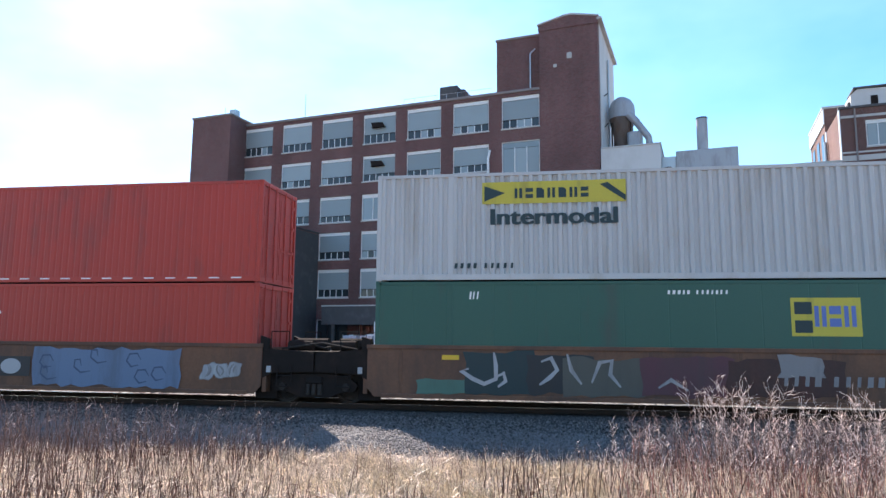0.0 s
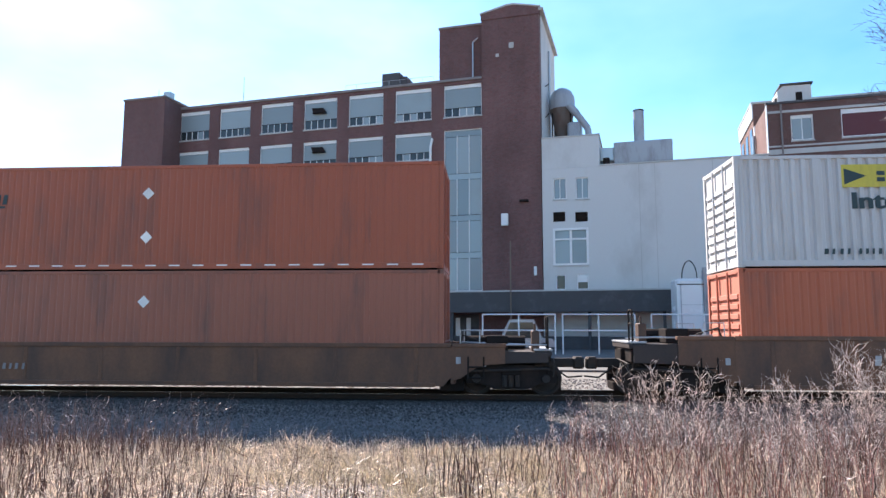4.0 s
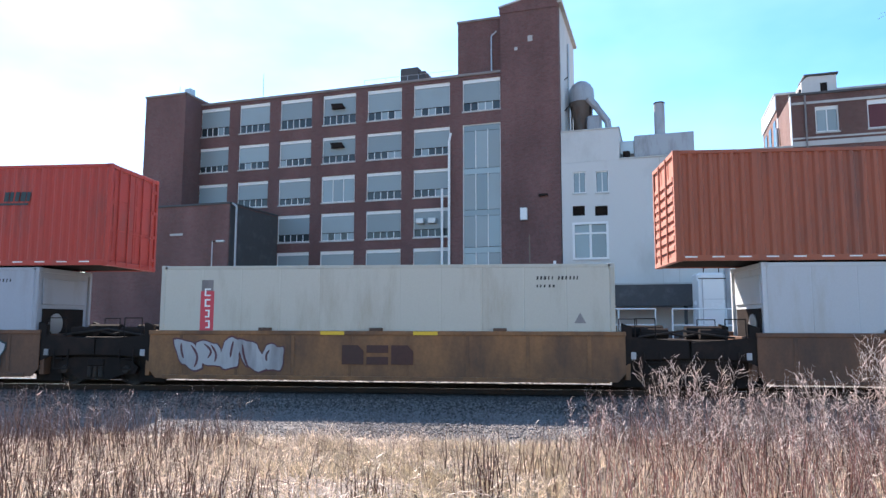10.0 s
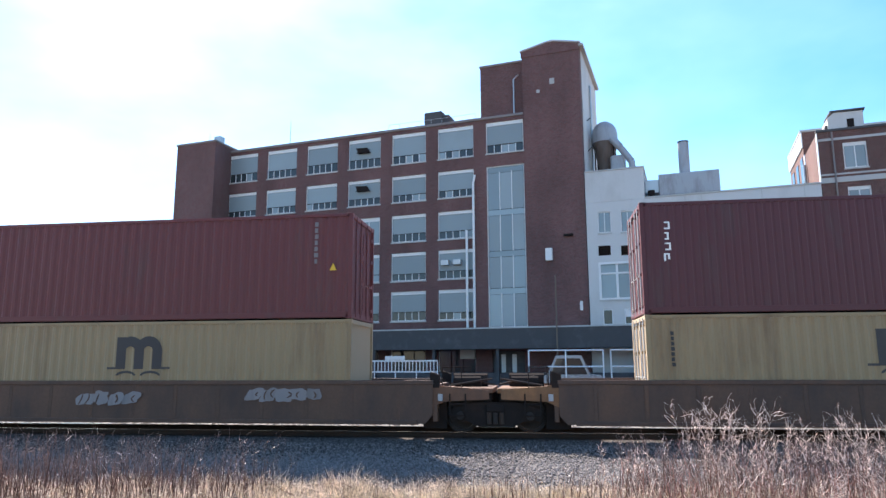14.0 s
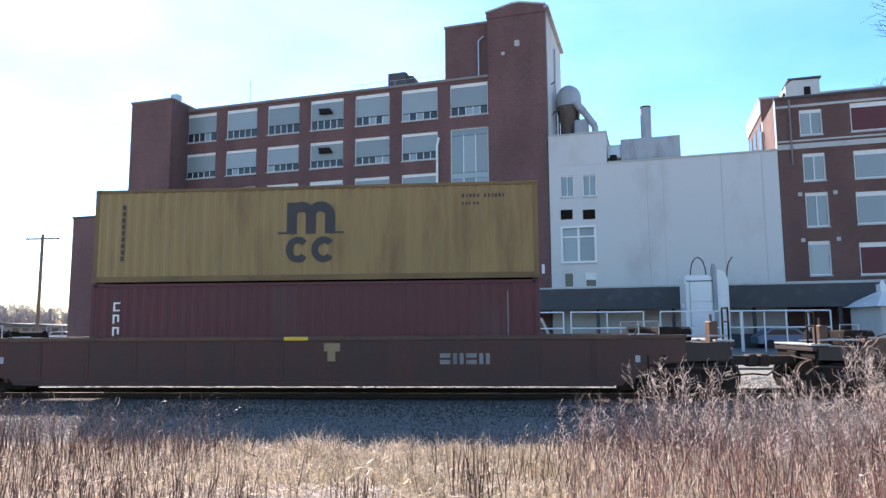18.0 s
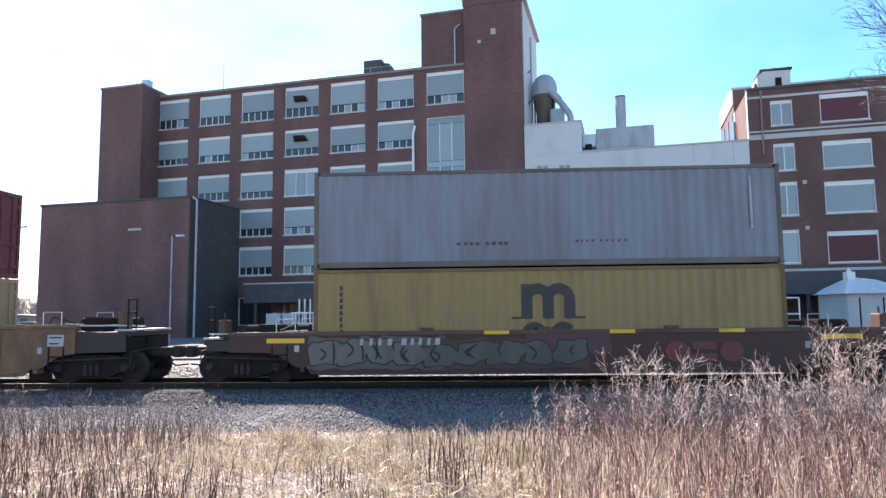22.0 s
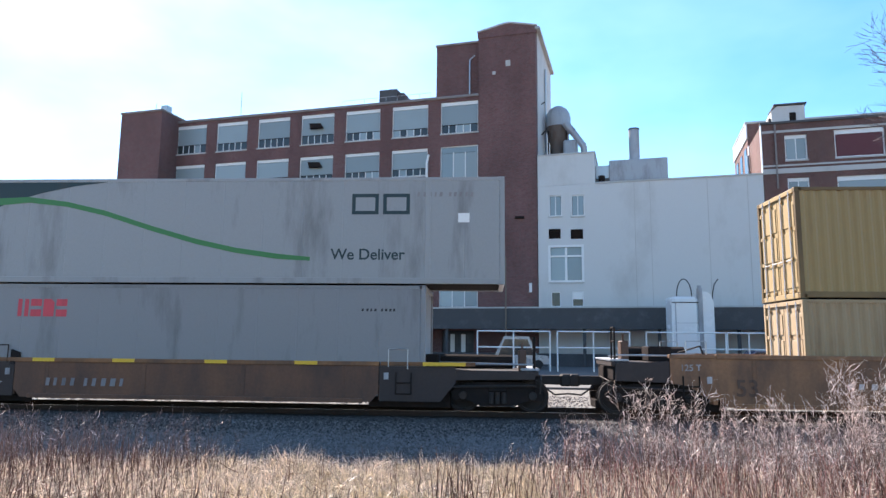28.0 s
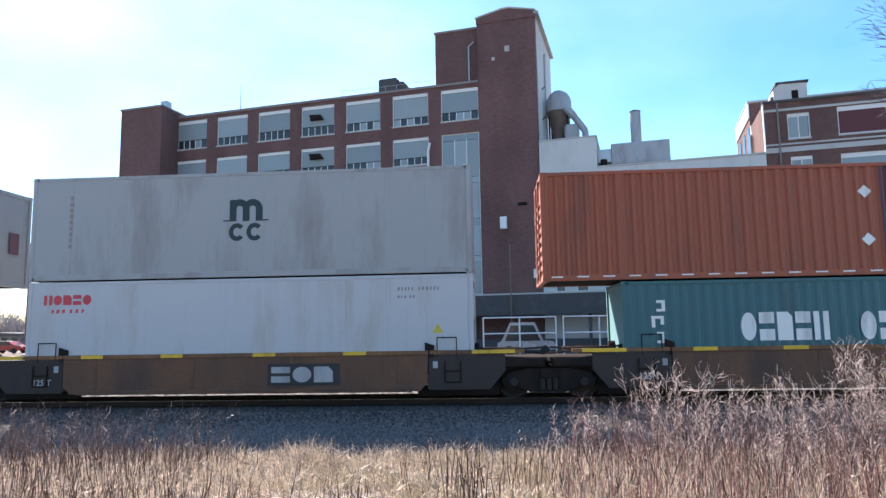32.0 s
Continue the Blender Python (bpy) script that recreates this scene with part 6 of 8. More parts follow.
def build_train():
    j53, j40, c53, c40, c48 = ("joint", 9.85), ("joint", 7.97), ("coupler", 9.85), ("coupler", 7.97), ("coupler", 8.2)
    top_of = lambda h: BASE + h + 0.02

    # a three-unit set of long wells
    w = well_wagon(3.5, 8.3, j53, j53, C_BROWN, "weathered brown well wagon with sprayed white lettering", 1.5)
    shape(w, [ragged(39, -6.95, -5.5, 0.35, 0.72)], M_SPRAYGREEN, -1.322, "graffiti_fill")
    for k, (a, b, z0, z1, mat) in enumerate(((-5.7, -3.9, 0.36, 1.44, M_INK), (-4.1, -2.4, 0.4, 1.38, M_BLACK), (-3.2, -1.2, 0.36, 1.3, M_SPRAYOLIVE), (-1.3, 0.9, 0.38, 1.36, M_SPRAYPURPLE), (0.7, 3.4, 0.42, 1.3, C_OXBLOOD), (1.9, 2.9, 0.9, 1.4, M_SPRAYGREY))):
        shape(w, [ragged(61 + k, a, b, z0, z1)], mat, -1.3235 - 0.0012 * k, "graffiti_fill")
    for k, pts in enumerate((((-4.95, 1.42), (-4.9, 1.1), (-4.9, 0.75), (-5.2, 0.62), (-5.5, 0.75), (-5.8, 0.95), (-5.6, 1.0)), ((-4.9, 0.8), (-4.7, 0.9), (-4.65, 0.7), (-4.85, 0.55)), ((-3.75, 1.2), (-3.5, 1.3), (-3.35, 1.0), (-3.55, 0.8), (-3.8, 0.62)), ((-3.1, 1.4), (-3.0, 1.0), (-2.75, 0.65)), ((-2.5, 0.7), (-2.3, 1.2), (-2.0, 1.25), (-2.05, 0.9), (-1.8, 0.6)), ((-0.9, 0.6), (-0.6, 0.8), (-0.2, 0.55)))):
        stroke(w, pts, 0.11, M_SPRAYWHITE, -1.333 - 0.001 * k)
    bars(w, 2.0, 0.7, 2.4, 0.24, M_SPRAYGREY, -1.331, 1, 9, 4)
    shape(w, [rect(-6.3, -5.85, 1.22, 1.34)], M_YELLOW, -1.334, "marker_stripe")
    c = box_container("container", "dark green long container with a yellow and blue sign", P_GREEN, 16.25, HIGH, "smooth", ("doors", "doors"), 3.5, BASE)
    shape(c, [rect(2.27, 3.85, 1.52, 2.45)], M_SIGNYELLOW, F53, "sign_panel", "yellow sign panel")
    emblem(c, blocks(2.35, 2.85, 1.6, 2.35, 1, 7), M_INK, F53 - 0.004)
    emblem(c, blocks(2.8, 3.8, 1.75, 2.25, 3, 8), M_STEELBLUE, F53 - 0.004)
    bars(c, -0.6, 2.54, 1.5, 0.1, M_WHITE, F53, 1, 12, 5)
    bars(c, -5.6, 2.42, 0.28, 0.2, M_WHITE, F53, 1, 3, 6)
    white_road_box(3.5, top_of(HIGH), 21, -3.4, M_INK)

    w = well_wagon(-16.05, 8.3, j53, j53, C_BROWN, "weathered brown well wagon with pale blue sprayed blocks", 1.5)
    for a, b in ((-6.1, -5.02), (-4.95, -3.86), (-3.8, -2.95), (-2.88, -1.8), (1.4, 5.95)):
        shape(w, [ragged(32 + int(a * 10), a, b, 0.36, 1.42)], M_SKYBLUE, -1.328, "graffiti_fill")
        wander = random.Random(int(a * 100))
        for k in range(max(2, int((b - a) * 1.6))):
            x, z = wander.uniform(a + 0.2, b - 0.2), wander.uniform(0.6, 1.2)
            stroke(w, [(x + 0.22 * math.cos(q * 1.1) + 0.07 * q * (k % 2), z + 0.2 * math.sin(q * 1.1)) for q in range(6)], 0.05, M_DEEPBLUE, -1.331 - 0.0008 * k)
    shape(w, [rect(-1.35, 1.3, 0.6, 1.16)], M_BLACK, -1.326, "sign_panel")
    emblem(w, blocks(-1.15, 1.1, 0.66, 1.1, 3, 41, 0.12), M_SPRAYWHITE, -1.332)
    graffiti(w, -8.2, -7.3, 0.8, 1.3, M_SPRAYWHITE, M_SPRAYGREY, 13, 3)
    graffiti(w, 6.6, 7.7, 0.6, 1.1, M_SPRAYWHITE, M_SPRAYGREY, 14, 3)
    red_box(-16.05, BASE, P_RED, "bright red long container with dark lettering bars", 31, bars_x=-5.95, placards=((0.0, 2.05),), band=False, ends=("doors", "doors"))
    red_box(-16.05, top_of(HIGH), P_RED, "bright red long container stacked on a red one", 32, bars_x=-5.8)

    w = well_wagon(-35.8, 8.3, c53, j53, C_BROWN, "weathered brown well wagon with dark red sprayed patches", 1.45)
    shape(w, [ragged(27, 1.0, 6.1, 0.42, 1.38), ragged(28, 0.2, 0.9, 0.35, 0.85)], M_SPRAYPURPLE, -1.328, "graffiti_fill")
    bars(w, -5.0, 0.83, 2.9, 0.24, M_SPRAYWHITE, -1.334, 1, 9, 8)
    red_box(-35.8, BASE, P_ORANGE, "orange long container under a white one", 33, bars_x=2.9, band=False)
    white_road_box(-35.8, top_of(HIGH), 23, -3.6, M_INK)

    # a single long well
    w = well_wagon(-59.55, 8.3, c53, c53, C_BROWN, "brown weathered long well wagon", 1.25)
    bars(w, -4.6, 0.62, 1.6, 0.16, M_SPRAYGREY, -1.331, 1, 8, 9)
    red_box(-59.55, BASE, P_DULLORANGE, "faded dull orange long container", 34, bars_x=-5.85, placards=((0.02, 2.05),), ends=("doors", "doors"))
    red_box(-59.55, top_of(HIGH), P_RUSTORANGE, "faded orange long container with white diamond placards", 35, bars_x=-5.8, placards=((0.0, 2.1), (0.0, 0.89)), ends=("doors", "doors"))

    # a five-unit set of short wells
    w = well_wagon(-81.38, 6.3, j40, c40, C_BROWN, "brown well wagon with smeared pale graffiti", 1.35)
    graffiti(w, -5.35, -3.2, 0.45, 1.2, M_SPRAYGREY, M_SPRAYPURPLE, 15, 4)
    graffiti(w, -2.6, 0.5, 0.9, 1.25, M_DEEPBLUE, M_SPRAYDUN, 16, 5)
    bars(w, 2.06, 0.84, 2.0, 0.2, M_SPRAYWHITE, -1.334, 1, 9, 10)
    c = box_container("container", "white smooth-sided refrigerated container with a dark emblem", P_REEFER, 12.19, HIGH, "smooth", ("reefer", "doors"), -81.38, BASE)
    arch_logo(c, 0.07, 1.3, 1.17, M_CHARCOAL, F40, False)
    column(c, -4.9, 1.3, 0.12, 1.1, 9, M_BLACK, F40, 3)
    column(c, -4.62, 1.4, 0.1, 0.8, 6, M_BLACK, F40, 4)
    white_road_box(-81.38, top_of(HIGH), 22, -3.48, M_DKGREEN)

    w = well_wagon(-97.3, 6.3, j40, j40, C_BROWN, "brown well wagon with yellow markers", 1.35, pads=(-3.0, 0.0, 3.0))
    emblem(w, blocks(0.4, 2.3, 0.6, 1.0, 3, 42, 0.12), M_SPRAYPURPLE, -1.331)
    graffiti(w, -5.0, -4.2, 0.35, 1.15, M_SPRAYGREY, C_BROWN, 17, 2)
    c = box_container("container", "cream container with a squared dark emblem", P_CREAM, 12.19, LOW, "fine", ("doors", "doors"), -97.3, BASE)
    box_emblem(c, -4.92, 2.35, 0.49, 0.17, M_BLACK, F40)
    bars(c, -5.3, 1.85, 0.8, 0.06, M_BLACK, F40, 1, 8, 11)
    bars(c, 4.2, 2.25, 1.3, 0.1, M_BLACK, F40, 1, 11, 12)

    w = well_wagon(-113.1, 6.3, j40, j40, C_BROWN, "brown well wagon with a pale patch and yellow markers", 1.4, pads=(-1.12, 1.35, 3.44))
    graffiti(w, -3.1, -1.7, 0.3, 1.15, M_SPRAYGREY, C_UMBER, 18, 2)
    emblem(w, blocks(-0.66, 0.3, 0.66, 1.16, 2, 43, 0.15), C_OXBLOOD, -1.331)
    c = box_container("container", "white refrigerated container with a navy emblem and a rusty end", P_REEFER, 12.19, HIGH, "smooth", ("reefer", "doors"), -113.1, BASE)
    emblem(c, blocks(-2.16, -0.02, 1.18, 1.8, 3, 51, 0.12) + blocks(0.32, 2.46, 1.18, 1.8, 3, 52, 0.12), M_NAVY, F40, "six heavy navy blocks")
    shape(c, [[(-1.2, 2.02), (-0.95, 2.2), (-0.6, 2.33), (0.05, 2.38), (0.05, 2.47), (-0.65, 2.44), (-1.0, 2.29)]], M_NAVY, F40, "logo", "navy swoosh")
    shape(c, [rect(3.06, 3.25, 1.22, 2.12)], M_SPRAYGREY, F40, "plate")
    shape(c, [rect(3.42, 6.0, 0.16, HIGH - 0.26)], P_RUSTYCREAM, F40, "side_panel", "cream rust-spotted panel")
    shape(c, [rect(3.5, 6.0, HIGH - 0.24, HIGH - 0.1)], C_BROWN, F40, "top_rail", "rusted brown rail")
    shape(c, [rect(5.18, 5.5, 1.15, 1.47)], P_TAN, F40 - 0.004, "plate", "tan plate")
    shape(c, [[(5.22, 1.85), (5.52, 1.85), (5.37, 2.1)]], M_CHARCOAL, F40 - 0.004, "warning_triangle")
    red_box(-113.15, top_of(HIGH), P_RUSTORANGE, "weathered orange long container with white placards", 36, "bold", bars_x=4.18, placards=((0.12, 2.16), (0.12, 0.96)))

    w = well_wagon(-128.9, 6.3, j40, j40, C_TAN, "ochre well wagon with pink and white graffiti", 1.42, pads=(-1.25, 1.22))
    graffiti(w, -5.46, -2.55, 0.38, 1.3, M_SPRAYWHITE, M_SPRAYPURPLE, 19, 5)
    emblem(w, blocks(-0.98, 0.98, 0.64, 1.14, 3, 44, 0.12), C_OXBLOOD, -1.331)
    c = box_container("container", "off-white refrigerated container with a red lettered strip", P_OFFWHITE, 12.19, HIGH, "smooth", ("doors", "reefer"), -128.9, BASE)
    shape(c, [rect(-4.95, -4.57, 1.14, 2.2)], M_RED, F40, "sign_panel", "red upright sign strip")
    shape(c, [rect(-4.93, -4.6, 2.2, 2.5)], M_SPRAYGREY, F40, "sign_panel")
    column(c, -4.86, 1.2, 0.2, 1.15, 4, M_WHITE, F40 - 0.004, 5)
    shape(c, [[(5.05, 1.35), (5.35, 1.35), (5.2, 1.62)]], M_SPRAYGREY, F40, "warning_triangle")
    ident(c, 6.1, HIGH, F40, M_BLACK, 71)

    w = well_wagon(-144.68, 6.3, c40, j40, C_BROWN, "brown well wagon with white bubble graffiti", 1.42)
    graffiti(w, 1.8, 5.25, 0.36, 1.35, M_SPRAYWHITE, M_INK, 20, 4)
    bars(w, -4.29, 0.83, 1.9, 0.2, M_SPRAYGREY, -1.331, 1, 8, 13)
    c = box_container("container", "white smooth-sided refrigerated container", P_REEFERDULL, 12.19, HIGH, "smooth", ("doors", "reefer"), -144.68, BASE)
    column(c, -5.3, 1.1, 0.2, 1.4, 4, M_BLACK, F40, 6)
    ident(c, 6.1, HIGH, F40, M_BLACK, 72)
    c = red_box(-144.67, top_of(HIGH), P_RED, "bright red ribbed long container", 37, "iso", bars_x=3.95)
    shape(c, [rect(-7.23, -6.95, 0.86, 1.17)], M_WHITE, F53, "plate", "white plate")

    # a three-unit set, maroon and tan boxes
    w = well_wagon(-166.54, 8.3, j53, c53, C_UMBER, "dark umber long well wagon with ochre ends", 1.25, end_mat=C_TAN, ribs=13)
    c = box_container("container", "mustard container with a dark emblem", P_TAN, 12.19, LOW, "iso", ("doors", "plain"), -166.54, BASE)
    arch_logo(c, -0.04, 1.3, 1.1, M_CHARCOAL, F40, False)
    column(c, -5.5, 1.3, 0.1, 0.9, 7, M_BLACK, F40, 7)
    c = box_container("container", "dark maroon tall container with a white upright name", P_PURPLE, 12.19, HIGH, "fine", ("doors", "plain"), -166.54, top_of(LOW))
    column(c, -5.55, 1.34, 0.2, 1.1, 4, M_WHITE, F40, 8)
    shape(c, [rect(4.86, 5.27, 1.4, 1.65)], M_YELLOW, F40, "warning_plate", "yellow warning plate")
    shape(c, [rect(5.28, 5.32, 1.3, 2.55), rect(5.6, 5.64, 1.3, 2.55)], M_SPRAYGREY, F40, "seam_strip")

    w = well_wagon(-186.35, 8.3, j53, j53, C_UMBER, "dark umber well wagon with faint graffiti", 1.25, end_mat=C_BROWN, ribs=13)
    graffiti(w, 3.3, 5.35, 0.75, 1.18, M_SPRAYGREY, C_UMBER, 24, 5)
    graffiti(w, -1.6, 0.2, 0.65, 1.05, M_SPRAYGREY, C_UMBER, 25, 4)
    c = box_container("container", "tan container with a dark emblem", P_TAN, 12.19, LOW, "iso", ("doors", "plain"), -186.35, BASE)
    arch_logo(c, 0.04, 1.28, 1.1, M_CHARCOAL, F40, False)
    c = box_container("container", "maroon tall container with faint white code columns", P_OXIDE, 12.19, HIGH, "iso", ("doors", "doors"), -186.35, top_of(LOW))
    column(c, -5.28, 0.95, 0.2, 1.5, 6, M_WHITE, F40, 9)
    column(c, 5.0, 1.5, 0.12, 1.2, 7, M_SPRAYGREY, F40, 10)
    shape(c, [[(5.45, 1.3), (5.65, 1.3), (5.55, 1.5)]], M_YELLOW, F40, "warning_triangle")

    w = well_wagon(-206.2, 8.3, c53, j53, C_UMBER, "brown well wagon with pale green graffiti", 1.3, ribs=13, chord=C_BROWN)
    for k, x in enumerate((-2.7, -1.55, -0.58, 0.78, 1.57)):
        shape(w, [ragged(81 + k, x - 0.33, x + 0.28, 0.62, 1.16)], M_SPRAYTEAL, -1.331, "graffiti_fill")
        stroke(w, ((x - 0.2, 0.75), (x + 0.05, 1.0), (x + 0.3, 0.5)), 0.07, C_UMBER, -1.334)
    c = box_container("container", "oxide-red container with a white upright name", P_OXIDE, 12.19, LOW, "iso", ("doors", "plain"), -206.2, BASE)
    column(c, -5.44, 1.24, 0.22, 0.98, 3, M_WHITE, F40, 11)
    shape(c, [rect(5.2, 5.25, 1.0, 2.3), rect(5.55, 5.6, 1.5, 2.3)], M_WHITE, F40, "seam_strip")
    c = box_container("container", "blue container with a white square plate", P_BLUE, 12.19, LOW, "fine", ("doors", "plain"), -206.2, top_of(LOW))
    shape(c, [rect(-5.48, -5.03, 1.91, 2.36)], M_WHITE, F40, "plate", "white square plate")
    shape(c, [[(-5.4, 1.98), (-5.25, 1.98), (-5.2, 2.2), (-5.3, 2.25)]], M_NAVY, F40 - 0.004, "logo")
    shape(c, [rect(-1.92, -1.29, 0.57, 0.96)], M_SPRAYGREY, F40, "plate", "faded grey patch")
    bars(c, 3.6, 2.15, 1.7, 0.1, M_SPRAYGREY, F40, 1, 12, 73)

    # two single wells
    w = well_wagon(-229.9, 8.3, c53, c53, C_OXBLOOD, "dark oxblood well wagon with yellow and white marks", 1.42, ribs=12, chord=C_UMBER, pads=(-0.3,))
    emblem(w, blocks(3.5, 4.85, 0.78, 1.06, 4, 45), M_SPRAYGREY, -1.331)
    shape(w, [rect(0.45, 0.88, 1.12, 1.33), rect(0.55, 0.76, 0.86, 1.12)], P_TAN, -1.331, "plate")
    c = box_container("container", "dark maroon container with a white upright name", P_PURPLE, 12.19, LOW, "iso", ("doors", "doors"), -229.9, BASE)
    column(c, -5.45, 1.18, 0.22, 1.0, 3, M_WHITE, F40, 12)
    shape(c, [rect(5.25, 5.28, 0.9, 2.3)], M_SPRAYGREY, F40, "seam_strip")
    c = box_container("container", "mustard-yellow container with a dark two-line emblem", P_MSC, 12.19, LOW, "iso", ("doors", "doors"), -229.9, top_of(LOW))
    arch_logo(c, 0.02, 1.27, 1.07, M_CHARCOAL, F40)
    column(c, -5.3, 0.6, 0.1, 1.6, 9, M_BLACK, F40, 13)
    ident(c, 6.1, LOW, F40, M_BLACK, 74)

    w = well_wagon(-252.1, 7.0, c48, c48, C_TAN, "ochre well wagon with white lettering bars", 1.22, ribs=2)
    bars(w, -4.7, 0.9, 2.56, 0.21, M_SPRAYWHITE, -1.331, 1, 9, 14)
    shape(w, [ragged(23, 2.43, 3.83, 0.9, 1.05)], M_SPRAYWHITE, -1.331, "graffiti_fill")
    c = box_container("container", "oxide-red container under a mustard one", P_OXIDE, 12.19, LOW, "iso", ("doors", "doors"), -252.1, BASE)
    shape(c, [rect(5.3, 5.33, 1.0, 2.3), rect(5.62, 5.66, 1.3, 2.3)], M_SPRAYWHITE, F40, "seam_strip")
    c = box_container("container", "mustard-yellow container with a dark two-line emblem", P_MSC, 12.19, LOW, "iso", ("doors", "plain"), -252.1, top_of(LOW))
    arch_logo(c, -0.02, 1.33, 1.1, M_CHARCOAL, F40)
    column(c, -5.45, 0.4, 0.1, 1.8, 10, M_BLACK, F40, 14)
    column(c, -5.2, 0.7, 0.1, 1.5, 8, M_BLACK, F40, 15)

    w = well_wagon(-272.2, 6.3, c40, c40, C_OXBLOOD, "dark brown well wagon covered in grey graffiti", 1.25, pads=(-1.3, 1.9, 4.64), over=2.0, chord=C_UMBER)
    shape(w, [ragged(25, -6.2, -2.6, 0.36, 1.2)], M_SPRAYOLIVE, -1.3215, "graffiti_fill")
    shape(w, [ragged(26, -2.7, 1.1, 0.34, 1.12)], C_UMBER, -1.3235, "graffiti_fill")
    graffiti(w, -6.1, -3.2, 0.4, 1.16, M_SPRAYDUN, C_SOOT, 27, 4, -1.328)
    graffiti(w, -3.2, 1.0, 0.38, 1.1, M_SPRAYOLIVE, C_SOOT, 28, 5, -1.328)
    shape(w, [ragged(24, -0.6, 1.6, 0.7, 1.28)], M_SPRAYPURPLE, -1.3255, "graffiti_fill")
    for a in (-7.3, 6.85):
        shape(w, [rect(a, a + 1.0, 1.05, 1.17)], M_YELLOW, -1.302, "marker_stripe", "yellow reflective marker")
    bars(w, -4.84, 0.98, 2.1, 0.17, M_SPRAYWHITE, -1.343, 1, 9, 15)
    emblem(w, blocks(2.96, 5.0, 0.5, 1.02, 3, 46, 0.12), M_RUSTRED, -1.331)
    c = box_container("container", "mustard-yellow container with a dark emblem", P_MSC, 12.19, LOW, "iso", ("doors", "doors"), -272.2, BASE)
    arch_logo(c, 0.05, 1.25, 1.12, M_CHARCOAL, F40)
    column(c, -5.4, 0.9, 0.1, 1.3, 8, M_BLACK, F40, 16)
    c = box_container("container", "pale grey-blue container with rust at its rails", P_GREYBLUE, 12.19, LOW, "iso", ("doors", "doors"), -272.2, top_of(LOW), edge=P_RUSTED)
    shape(c, [rect(5.3, 5.36, 0.9, 2.3)], M_SPRAYWHITE, F40, "seam_strip")
    bars(c, 0.8, 0.62, 1.4, 0.06, M_SPRAYPURPLE, F40, 1, 9, 76)
    bars(c, -2.3, 0.58, 1.5, 0.07, C_OXBLOOD, F40, 1, 8, 77)

    # a three-unit set of clean ochre wells
    for k, cx in enumerate((-294.1, -313.7, -333.4)):
        w = well_wagon(cx, 8.3, c53 if k == 2 else j53, c53 if k == 0 else j53, C_YELLOW, "clean ochre-yellow long well wagon", (1.5, 1.42, 1.45)[k], ribs=2)
        part("lettering", text_mesh("53", 0.42, C_UMBER), C_UMBER, w, "", pose(-7.6, -1.334, 0.7))
        part("lettering", text_mesh("125 T", 0.16, M_SPRAYWHITE), M_SPRAYWHITE, w, "", pose(-8.95, -1.302, 1.2))
        if k == 0:
            shape(w, [rect(1.9, 5.2, 0.77, 1.08)], M_INK, -1.328, "sign_panel")
            bars(w, 2.0, 0.81, 3.1, 0.23, M_SPRAYWHITE, -1.333, 1, 10, 16)
        if k == 1:
            emblem(w, blocks(0.49, 2.42, 0.73, 1.2, 3, 47, 0.12), C_OXBLOOD, -1.331)
        if k == 2:
            bars(w, -5.2, 0.72, 2.6, 0.14, M_SPRAYWHITE, -1.331, 1, 9, 17)
    c = box_container("container", "tan container with a dark emblem", P_TAN, 12.19, LOW, "iso", ("doors", "doors"), -294.1, BASE)
    arch_logo(c, 0.03, 1.22, 1.2, M_CHARCOAL, F40, False)
    column(c, -5.5, 1.15, 0.09, 1.1, 8, M_BLACK, F40, 17)
    column(c, -5.25, 1.15, 0.09, 0.9, 6, M_BLACK, F40, 18)
    c = box_container("container", "maroon container with a pale upright name", P_OXIDE, 12.19, LOW, "fine", ("doors", "doors"), -294.12, top_of(LOW))
    column(c, -5.5, 0.62, 0.3, 1.65, 4, M_WHITE, F40, 19)
    column(c, 5.2, 1.6, 0.25, 0.75, 3, M_SPRAYWHITE, F40, 20)
    c = box_container("container", "steel-blue container under a mustard one", P_STEELBLUE, 12.19, LOW, "iso", ("doors", "doors"), -313.68, BASE)
    shape(c, [rect(5.1, 5.13, 1.2, 2.3), rect(5.42, 5.45, 1.2, 1.9)], M_SPRAYWHITE, F40, "seam_strip")
    c = box_container("container", "mustard-yellow container with a dark two-line emblem", P_MSC, 12.19, LOW, "iso", ("doors", "doors"), -313.7, top_of(LOW))
    arch_logo(c, 0.0, 1.28, 1.08, M_CHARCOAL, F40)
    column(c, -5.4, 0.5, 0.1, 1.7, 9, M_BLACK, F40, 21)
    c = box_container("container", "tan container with a dark emblem", P_TAN, 12.19, LOW, "iso", ("doors", "doors"), -333.4, BASE)
    arch_logo(c, 0.1, 1.2, 1.08, M_CHARCOAL, F40, False)
    c = box_container("container", "mustard-yellow tall container with a dark two-line emblem", P_MSC, 12.19, HIGH, "iso", ("doors", "doors"), -333.43, top_of(LOW))
    arch_logo(c, 0.1, 1.4, 1.05, M_CHARCOAL, F40)

